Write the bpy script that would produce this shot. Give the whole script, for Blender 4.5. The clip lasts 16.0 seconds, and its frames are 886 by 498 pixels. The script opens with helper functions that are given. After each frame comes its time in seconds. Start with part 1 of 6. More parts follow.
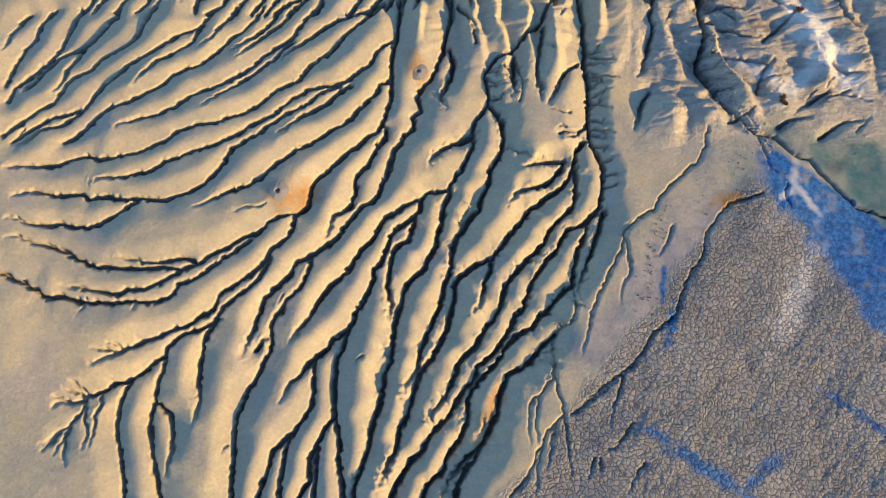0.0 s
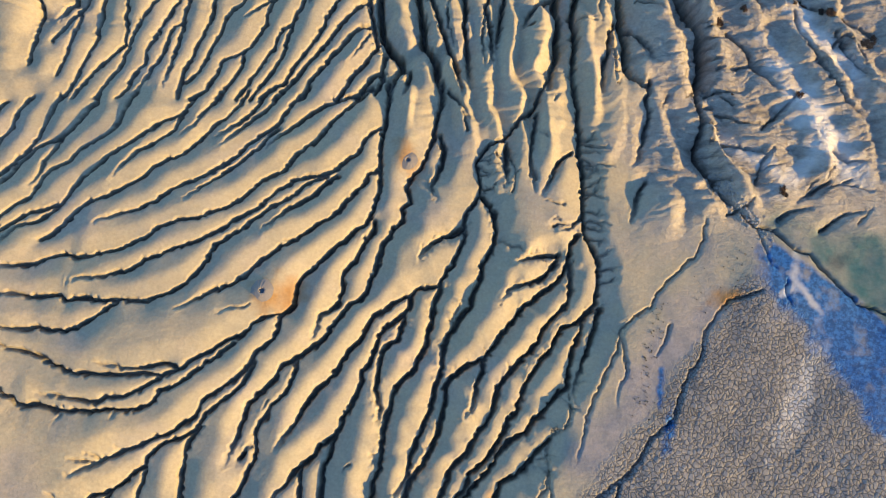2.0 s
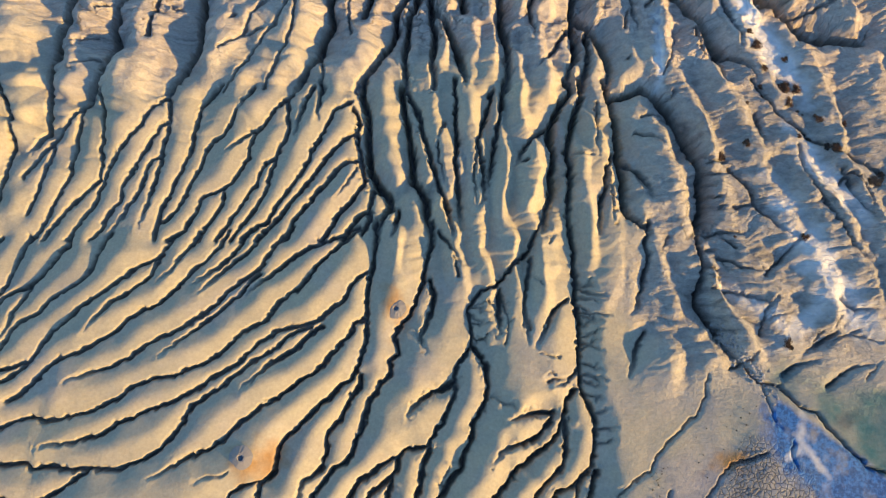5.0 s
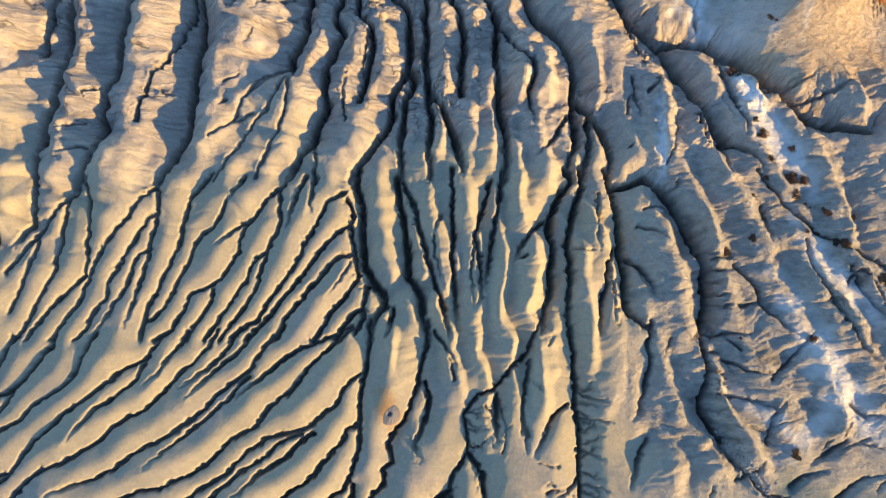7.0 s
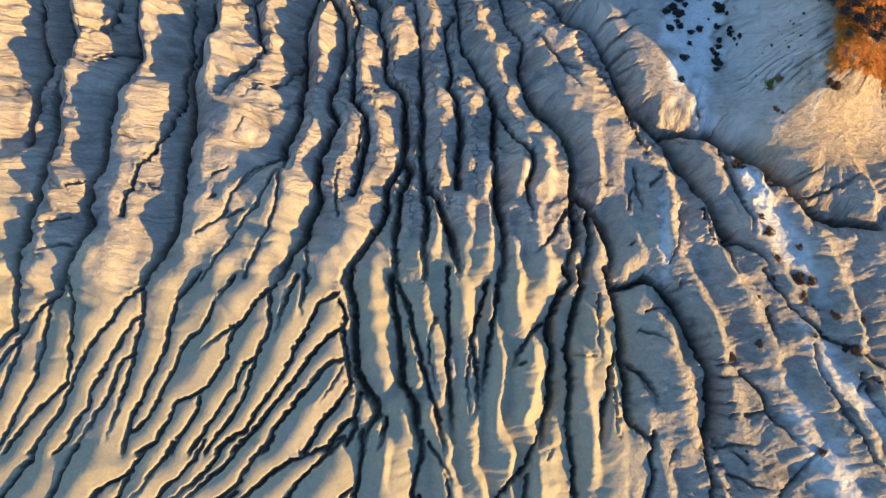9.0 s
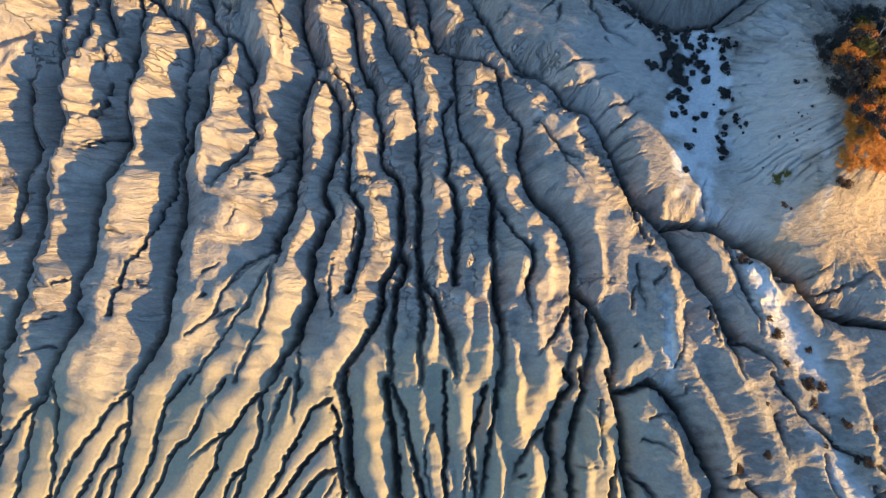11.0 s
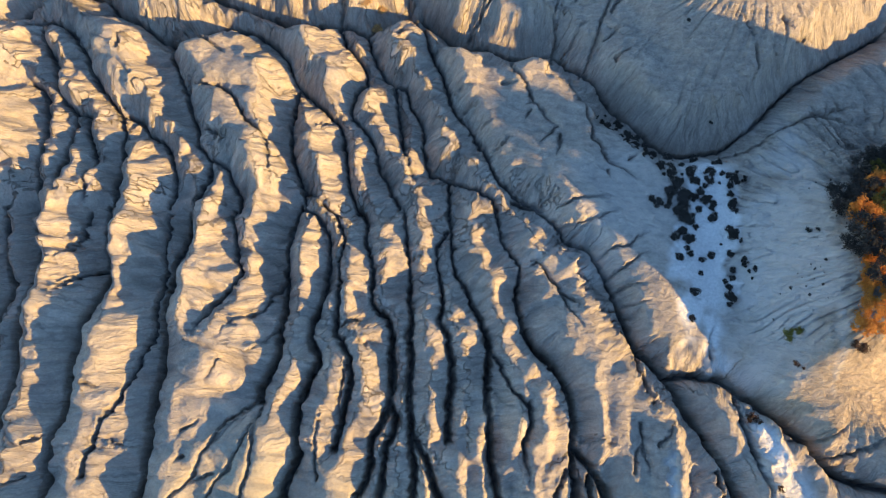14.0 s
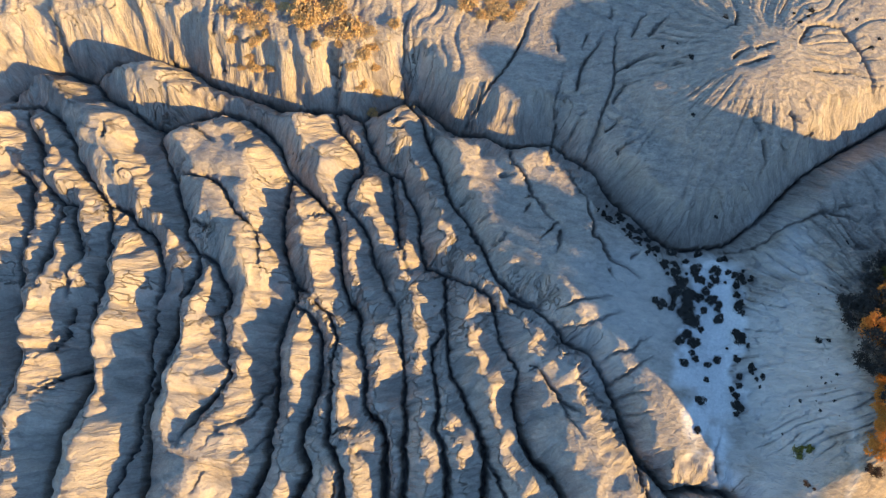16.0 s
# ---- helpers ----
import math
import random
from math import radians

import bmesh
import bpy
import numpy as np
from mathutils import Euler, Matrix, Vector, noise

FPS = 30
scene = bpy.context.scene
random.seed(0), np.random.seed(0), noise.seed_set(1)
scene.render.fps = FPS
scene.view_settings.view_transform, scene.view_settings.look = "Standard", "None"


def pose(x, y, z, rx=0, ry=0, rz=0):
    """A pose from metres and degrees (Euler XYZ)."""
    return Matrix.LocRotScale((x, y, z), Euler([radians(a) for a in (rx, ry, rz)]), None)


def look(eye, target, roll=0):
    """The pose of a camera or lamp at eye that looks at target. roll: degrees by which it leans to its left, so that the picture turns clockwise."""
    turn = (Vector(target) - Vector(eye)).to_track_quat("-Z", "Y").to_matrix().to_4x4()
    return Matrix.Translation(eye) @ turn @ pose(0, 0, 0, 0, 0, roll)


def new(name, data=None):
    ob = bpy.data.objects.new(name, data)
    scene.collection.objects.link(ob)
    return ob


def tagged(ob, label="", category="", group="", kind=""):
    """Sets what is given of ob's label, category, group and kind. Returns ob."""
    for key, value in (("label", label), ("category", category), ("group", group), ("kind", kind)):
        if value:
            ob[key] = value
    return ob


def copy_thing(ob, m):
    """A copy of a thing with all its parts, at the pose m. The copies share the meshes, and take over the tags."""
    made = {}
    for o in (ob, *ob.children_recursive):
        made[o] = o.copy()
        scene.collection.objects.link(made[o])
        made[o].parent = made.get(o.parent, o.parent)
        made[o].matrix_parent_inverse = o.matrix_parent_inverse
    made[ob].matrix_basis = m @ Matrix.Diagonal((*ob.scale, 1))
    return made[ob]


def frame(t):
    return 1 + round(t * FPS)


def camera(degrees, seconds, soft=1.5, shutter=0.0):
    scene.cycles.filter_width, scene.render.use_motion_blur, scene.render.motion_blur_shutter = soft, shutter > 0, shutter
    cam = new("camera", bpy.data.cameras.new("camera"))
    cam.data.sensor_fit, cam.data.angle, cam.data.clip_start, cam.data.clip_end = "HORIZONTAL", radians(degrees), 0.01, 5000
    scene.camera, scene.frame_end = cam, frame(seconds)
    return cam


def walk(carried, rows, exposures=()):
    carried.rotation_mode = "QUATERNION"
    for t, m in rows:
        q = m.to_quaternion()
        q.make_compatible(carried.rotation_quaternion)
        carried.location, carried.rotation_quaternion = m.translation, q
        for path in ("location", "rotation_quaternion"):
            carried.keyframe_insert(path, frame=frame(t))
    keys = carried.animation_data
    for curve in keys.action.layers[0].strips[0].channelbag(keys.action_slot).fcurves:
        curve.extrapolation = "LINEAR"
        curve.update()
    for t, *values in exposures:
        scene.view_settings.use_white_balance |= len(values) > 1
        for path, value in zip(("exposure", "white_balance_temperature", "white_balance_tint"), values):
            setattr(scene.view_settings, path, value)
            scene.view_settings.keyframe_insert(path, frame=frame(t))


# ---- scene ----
cam = camera(70, 16.0, soft=1.15)
PATH = [
    (0, (-0.107, -0.042, 88.964), (-0.620, 15.813, 10.553), 0.842),
    (0.5, (-0.090, 3.142, 88.943), (-0.423, 19.007, 10.532), 1.403),
    (1, (-0.052, 6.353, 88.943), (-0.251, 22.201, 10.529), 1.889),
    (1.5, (-0.033, 9.534, 88.979), (-0.116, 25.230, 10.534), 2.290),
    (2, (0.001, 12.783, 88.897), (0.004, 28.676, 10.492), 2.586),
    (2.5, (0.010, 16.007, 88.872), (0.098, 31.912, 10.469), 2.934),
    (3, (0.040, 19.213, 88.882), (0.199, 35.189, 10.494), 3.154),
    (3.5, (0.030, 22.399, 88.847), (0.266, 38.489, 10.482), 3.461),
    (4, (0.022, 25.556, 88.856), (0.306, 41.781, 10.519), 3.626),
    (4.2, (0.014, 26.858, 88.831), (0.409, 43.167, 10.513), 3.896),
    (6.3, (0.013, 40.323, 88.840), (0.432, 56.965, 10.591), 4.264),
    (6.5, (0.036, 41.617, 88.814), (0.370, 58.373, 10.590), 3.892),
    (7, (0.041, 44.813, 88.826), (0.376, 61.472, 10.580), 3.963),
    (7.5, (0.006, 48.012, 88.789), (0.383, 64.828, 10.577), 4.117),
    (8, (-0.019, 51.176, 88.758), (0.369, 68.156, 10.582), 4.157),
    (8.5, (-0.003, 54.425, 88.725), (0.348, 71.491, 10.567), 4.036),
    (9, (0.026, 57.658, 88.721), (0.321, 75.032, 10.631), 3.899),
    (9.2, (0.012, 58.901, 88.785), (0.342, 76.384, 10.719), 4.006),
    (11.3, (0.030, 72.303, 88.855), (0.025, 90.417, 10.932), 3.030),
    (11.5, (0.066, 73.602, 88.814), (0.115, 91.828, 10.918), 3.309),
    (12, (0.064, 76.825, 88.841), (0.065, 95.190, 10.978), 3.212),
    (12.5, (0.007, 80.053, 88.907), (0.015, 98.553, 11.075), 3.264),
    (13, (0.034, 83.213, 88.941), (-0.038, 101.713, 11.110), 3.075),
    (13.5, (0.022, 86.382, 88.916), (-0.082, 105.097, 11.136), 3.014),
    (14, (0.026, 89.603, 88.894), (-0.123, 108.490, 11.156), 2.914),
    (14.5, (-0.012, 92.816, 88.838), (-0.181, 111.905, 11.149), 2.898),
    (15, (-0.038, 96.016, 88.886), (-0.225, 115.292, 11.243), 2.915),
    (15.5, (-0.061, 99.232, 88.969), (-0.299, 118.685, 11.371), 2.839),
    (16, (-0.088, 102.428, 88.977), (-0.370, 122.323, 11.491), 2.753),
]

walk(cam, [(t, look(eye, target, roll)) for t, eye, target, roll in PATH])

# ---- light: a low sun in the east-south-east under a clear, deep blue sky ----
SUN_UP, SUN_TURN = 14.0, 25.0   # degrees above the horizon; degrees south of east
world = bpy.data.worlds.new("sky")
scene.world, world.use_nodes = world, True
sky = world.node_tree.nodes.new("ShaderNodeTexSky")
sky.sky_type, sky.sun_disc = "NISHITA", False
sky.sun_elevation, sky.sun_rotation = radians(SUN_UP), radians(90 + SUN_TURN)
sky.air_density, sky.dust_density, sky.ozone_density = 1.0, 0.0, 2.2
world.node_tree.links.new(sky.outputs[0], world.node_tree.nodes["Background"].inputs[0])
world.node_tree.nodes["Background"].inputs[1].default_value = 0.128
sun = new("sun", bpy.data.lights.new("sun", "SUN"))
sun.data.energy, sun.data.angle, sun.data.color = 4.7, radians(0.8), (1.0, 0.60, 0.175)
SUNWARD = Vector((math.cos(radians(SUN_TURN)), -math.sin(radians(SUN_TURN)), math.tan(radians(SUN_UP))))
sun.matrix_world = look(SUNWARD * 200, (0, 0, 0))
scene.view_settings.exposure = 1.38
scene.view_settings.use_white_balance = True
scene.view_settings.white_balance_temperature, scene.view_settings.white_balance_tint = 5850, 8

# ---- materials ----
def shader(name, rough=0.9):
    mat = bpy.data.materials.new(name)
    mat.use_nodes = True
    tree = mat.node_tree
    bsdf = tree.nodes["Principled BSDF"]
    bsdf.inputs["Roughness"].default_value = rough
    bsdf.inputs["Specular IOR Level"].default_value = 0.25
    return mat, tree, bsdf


def node(tree, kind, **inputs):
    n = tree.nodes.new(kind)
    for key, value in inputs.items():
        socket = n.inputs[key.replace("_", " ")]
        if hasattr(value, "links") or hasattr(value, "is_linked"):
            tree.links.new(value, socket)
        else:
            socket.default_value = value
    return n


def mixed(tree, factor, a, b, blend="MIX"):
    n = tree.nodes.new("ShaderNodeMix")
    n.data_type, n.blend_type = "RGBA", blend
    for socket, value in ((n.inputs[0], factor), (n.inputs[6], a), (n.inputs[7], b)):
        if hasattr(value, "is_linked"):
            tree.links.new(value, socket)
        else:
            socket.default_value = value
    return n.outputs[2]


def ramp(tree, value, low, high, a=0.0, b=1.0):
    n = tree.nodes.new("ShaderNodeMapRange")
    n.inputs[1].default_value, n.inputs[2].default_value = low, high
    n.inputs[3].default_value, n.inputs[4].default_value = a, b
    tree.links.new(value, n.inputs[0])
    return n.outputs[0]


def noisy(tree, scale, detail=4.0, rough=0.55, at=None):
    n = tree.nodes.new("ShaderNodeTexNoise")
    n.inputs["Scale"].default_value, n.inputs["Detail"].default_value = scale, detail
    n.inputs["Roughness"].default_value = rough
    if at is None:
        at = tree.nodes.new("ShaderNodeTexCoord").outputs["Object"]
    tree.links.new(at, n.inputs["Vector"])
    return n.outputs[0]


def land_material():
    """Clay that changes with the zones worked out on the ground: sandy, grey, salt, wet blue mud, rust, crust."""
    mat, tree, bsdf = shader("eroded_clay", 0.92)

    def zone(name):
        n = tree.nodes.new("ShaderNodeAttribute")
        n.attribute_name = name
        return n.outputs["Fac"]

    fine, mid, wide = noisy(tree, 2.6, 6, 0.65), noisy(tree, 0.5, 5), noisy(tree, 0.06, 3)
    sand = mixed(tree, ramp(tree, mid, 0.3, 0.7), (0.360, 0.315, 0.229, 1), (0.319, 0.289, 0.217, 1))
    sand = mixed(tree, ramp(tree, wide, 0.42, 0.62), sand, (0.375, 0.323, 0.221, 1))
    clay = mixed(tree, ramp(tree, mid, 0.3, 0.7), (0.465, 0.401, 0.341, 1), (0.405, 0.356, 0.307, 1))
    clay = mixed(tree, ramp(tree, wide, 0.4, 0.65), clay, (0.480, 0.416, 0.352, 1))
    sand = mixed(tree, ramp(tree, noisy(tree, 0.11, 4), 0.5, 0.7, 0, 0.6), sand, (0.330, 0.292, 0.259, 1))
    tone = mixed(tree, zone("clay"), sand, clay)
    tone = mixed(tree, zone("grey"), tone, mixed(tree, ramp(tree, mid, 0.4, 0.6), (0.270, 0.251, 0.247, 1), (0.210, 0.206, 0.214, 1)))
    mud = mixed(tree, ramp(tree, mid, 0.35, 0.7), (0.232, 0.225, 0.221, 1), (0.161, 0.161, 0.165, 1))
    mud = mixed(tree, ramp(tree, noisy(tree, 0.16, 5, 0.6), 0.45, 0.65, 0, 0.8), mud, (0.277, 0.262, 0.247, 1))
    tone = mixed(tree, zone("crust"), tone, mud)
    # Teal ground; in the east it paints in the colour of the shade.
    tone = mixed(tree, zone("teal_tint"), tone, mixed(tree, ramp(tree, mid, 0.3, 0.7), (0.035, 0.115, 0.125, 1), (0.13, 0.17, 0.16, 1)))
    tone = mixed(tree, zone("straw"), tone, mixed(tree, ramp(tree, mid, 0.3, 0.7), (0.525, 0.390, 0.247, 1), (0.450, 0.345, 0.232, 1)))
    tone = mixed(tree, zone("rust"), tone, (0.315, 0.165, 0.045, 1))
    tone = mixed(tree, zone("wet"), tone, mixed(tree, ramp(tree, noisy(tree, 1.5, 8, 0.78), 0.45, 0.58), (0.006, 0.06, 0.19, 1), (0.03, 0.145, 0.39, 1)))
    # Damp stains, and the shade of the gully beds painted near-black.
    tone = mixed(tree, zone("damp_and_shade"), tone, (0.05, 0.056, 0.07, 1))
    grain = mixed(tree, ramp(tree, fine, 0.25, 0.75), (0.80, 0.80, 0.81, 1), (1.12, 1.11, 1.09, 1))
    tone = mixed(tree, 1.0, tone, grain, "MULTIPLY")
    turned = tree.nodes.new("ShaderNodeMapping")
    turned.inputs["Rotation"].default_value = (0, 0, radians(14))
    turned.inputs["Scale"].default_value = (0.8, 1.35, 0.8)
    tree.links.new(tree.nodes.new("ShaderNodeTexCoord").outputs["Object"], turned.inputs["Vector"])
    loose = noisy(tree, 1.0, 6, 0.62, turned.outputs[0])
    down = tree.nodes.new("ShaderNodeCombineXYZ")      # streaks that run down the banks to their gully
    tree.links.new(zone("flow"), down.inputs[0])
    slight = tree.nodes.new("ShaderNodeVectorMath")
    slight.operation = "SCALE"
    slight.inputs["Scale"].default_value = 0.16
    tree.links.new(tree.nodes.new("ShaderNodeTexCoord").outputs["Object"], slight.inputs[0])
    bent = tree.nodes.new("ShaderNodeVectorMath")
    bent.operation = "ADD"
    tree.links.new(down.outputs[0], bent.inputs[0])
    tree.links.new(slight.outputs[0], bent.inputs[1])
    ribbed = noisy(tree, 1.9, 5, 0.62, bent.outputs[0])
    both = tree.nodes.new("ShaderNodeMix")
    tree.links.new(zone("banks"), both.inputs[0])
    tree.links.new(loose, both.inputs[2])
    tree.links.new(ribbed, both.inputs[3])
    streak = both.outputs[0]
    washed = mixed(tree, ramp(tree, streak, 0.32, 0.66), (0.62, 0.625, 0.64, 1), (1.18, 1.17, 1.15, 1))
    tone = mixed(tree, ramp(tree, zone("clay"), 0, 1, 0.22, 0.75), tone, mixed(tree, 1.0, tone, washed, "MULTIPLY"))
    tone = mixed(tree, zone("salt"), tone, mixed(tree, ramp(tree, fine, 0.35, 0.65), (0.90, 0.88, 0.86, 1), (0.74, 0.73, 0.72, 1)))
    crack = tree.nodes.new("ShaderNodeTexVoronoi")
    crack.feature = "DISTANCE_TO_EDGE"
    crack.inputs["Scale"].default_value = 1.75
    shaken = tree.nodes.new("ShaderNodeTexNoise")
    shaken.inputs["Scale"].default_value, shaken.inputs["Detail"].default_value = 1.4, 4
    place = tree.nodes.new("ShaderNodeTexCoord").outputs["Object"]
    tree.links.new(place, shaken.inputs["Vector"])
    moved = node(tree, "ShaderNodeVectorMath")
    moved.operation = "MULTIPLY_ADD"
    tree.links.new(shaken.outputs["Color"], moved.inputs[0])
    moved.inputs[1].default_value = (0.7, 0.7, 0)
    tree.links.new(place, moved.inputs[2])
    tree.links.new(moved.outputs[0], crack.inputs["Vector"])
    groove = ramp(tree, crack.outputs[0], 0.0, 0.16)
    plates = tree.nodes.new("ShaderNodeMath")
    plates.operation = "MULTIPLY"
    tree.links.new(groove, plates.inputs[0])
    tree.links.new(zone("crust"), plates.inputs[1])
    gap = tree.nodes.new("ShaderNodeMath")      # dark tone in the open cracks
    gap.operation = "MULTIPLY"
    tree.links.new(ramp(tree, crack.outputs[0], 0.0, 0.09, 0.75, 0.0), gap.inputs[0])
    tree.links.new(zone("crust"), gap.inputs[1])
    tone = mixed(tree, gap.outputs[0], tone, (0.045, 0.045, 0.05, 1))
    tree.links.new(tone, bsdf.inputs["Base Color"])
    lumps = node(tree, "ShaderNodeBump", Strength=0.9, Distance=0.14, Height=plates.outputs[0])
    rough = node(tree, "ShaderNodeBump", Strength=ramp(tree, zone("clay"), 0, 1, 0.3, 0.9), Distance=0.24, Height=noisy(tree, 3.2, 9, 0.72), Normal=lumps.outputs[0])
    ribs = node(tree, "ShaderNodeBump", Strength=ramp(tree, zone("clay"), 0, 1, 0.14, 1.0), Distance=0.75, Height=streak, Normal=rough.outputs[0])
    tree.links.new(ribs.outputs[0], bsdf.inputs["Normal"])
    tree.links.new(ramp(tree, zone("wet"), 0, 1, 0.92, 0.7), bsdf.inputs["Roughness"])
    return mat


LAND = land_material()

# ---- the lie of the land: broad swells before the water cut into it ----
def swell(x, y, cx, cy, rx, ry, height):
    return height * np.exp(-((x - cx) / rx) ** 2 - ((y - cy) / ry) ** 2)


def broad(x, y):
    """Height of the uncut land at x, y (arrays or numbers)."""
    z = np.interp(y, [-60, 0, 20, 50, 75, 90, 120, 145, 175], [9.8, 9.8, 9.6, 8.9, 8.2, 7.0, 6.0, 6.6, 8.0])
    terrace = np.clip((-2 - x) / 36, 0, 1) * np.clip((y + 8) / 20, 0, 1) * np.clip((52 - y) / 20, 0, 1)
    # The 21 m swell is an unseen hill, added to shade the north-east.
    z = z + 2.3 * terrace * terrace * (3 - 2 * terrace) + swell(x, y, -50, 112, 22, 26, 0.9) + swell(x, y, 72.5, 121, 9, 11, 21)
    z = z + swell(x, y, 51.5, 111, 8, 13.5, 9.2) + swell(x, y, 49, 95, 8, 7.5, 0.8)
    u, v = 0.86 * (x - 52) + 0.51 * (y - 102.4), 0.86 * (y - 102.4) - 0.51 * (x - 52)     # a spur that runs down south-west
    z = z + swell(u, v, 0, 0, 13, 4.5, 2.8)
    z = z + swell(x, y, 40, 149, 17, 13, 7.8) + swell(x, y, 19, 121, 10, 10, 0.8)
    z = z + swell(x, y, 27, 104, 7, 8, 1.0) + swell(x, y, 36, 111, 4, 12, -0.8)
    z = z + swell(x, y, -35, 182, 40, 20, 11.0)
    return z

# ---- ground: one sheet, fine where the camera passes, coarse out to the horizon ----
STEP = 0.16
X0, X1, Y0, Y1 = -75.0, 75.0, -20.0, 170.0


def axis(low, high):
    inner = np.arange(low, high + STEP / 2, STEP)
    away = np.cumsum(STEP * 1.35 ** np.arange(1, 26))
    return np.concatenate([low - away[::-1], inner, inner[-1] + away])


GX, GY = axis(X0, X1), axis(Y0, Y1)
NX, NY = len(GX), len(GY)
XX, YY = np.meshgrid(GX, GY)


def lattice(ix, iy, seed):
    h = (ix.astype(np.int64) * 374761393 + iy.astype(np.int64) * 668265263 + seed * 974634777) & 0xFFFFFFFF
    h = ((h ^ (h >> 13)) * 1274126177) & 0xFFFFFFFF
    return ((h ^ (h >> 16)) & 0xFFFF) / 32767.5 - 1.0


def smooth_noise(x, y, size, seed):
    """Noise from -1 to 1 with lumps of that size in metres."""
    x, y = x / size, y / size
    ix, iy = np.floor(x), np.floor(y)
    fx, fy = x - ix, y - iy
    fx, fy = fx * fx * fx * (fx * (fx * 6 - 15) + 10), fy * fy * fy * (fy * (fy * 6 - 15) + 10)
    a, b = lattice(ix, iy, seed), lattice(ix + 1, iy, seed)
    c, d = lattice(ix, iy + 1, seed), lattice(ix + 1, iy + 1, seed)
    return (a + (b - a) * fx) * (1 - fy) + (c + (d - c) * fx) * fy


def fractal(x, y, size, seed, octaves=4, gain=0.5):
    total, amount = 0.0, 1.0
    for n in range(octaves):
        total = total + amount * smooth_noise(x, y, size / 2.03 ** n, seed + 17 * n)
        amount *= gain
    return total


def line_noise(s, size, seed):
    return smooth_noise(s, np.full_like(s, 0.37 + seed * 0.61), size, seed)


# The banks wander a little off the drawn courses.
WX = XX + 0.13 * fractal(XX, YY, 1.7, 3, 2) + 0.20 * smooth_noise(XX, YY, 0.52, 7)
WY = YY + 0.13 * fractal(XX, YY, 1.7, 5, 2) + 0.20 * smooth_noise(XX, YY, 0.52, 8)
JX, JY = WX - XX, WY - YY
BANK = np.zeros((NY, NX), np.float32)      # how far the banks lie below the uncut land
SLOT = np.zeros((NY, NX), np.float32)      # the narrow bed cut below the foot of the banks
NEAR = np.full((NY, NX), 9.0, np.float32)  # distance to the nearest course
FLOW = np.zeros((NY, NX), np.float32)      # way along that course
BED = np.zeros((NY, NX), np.float32)
EX, EY = 0.87, -0.49   # the side on which the banks are rounded


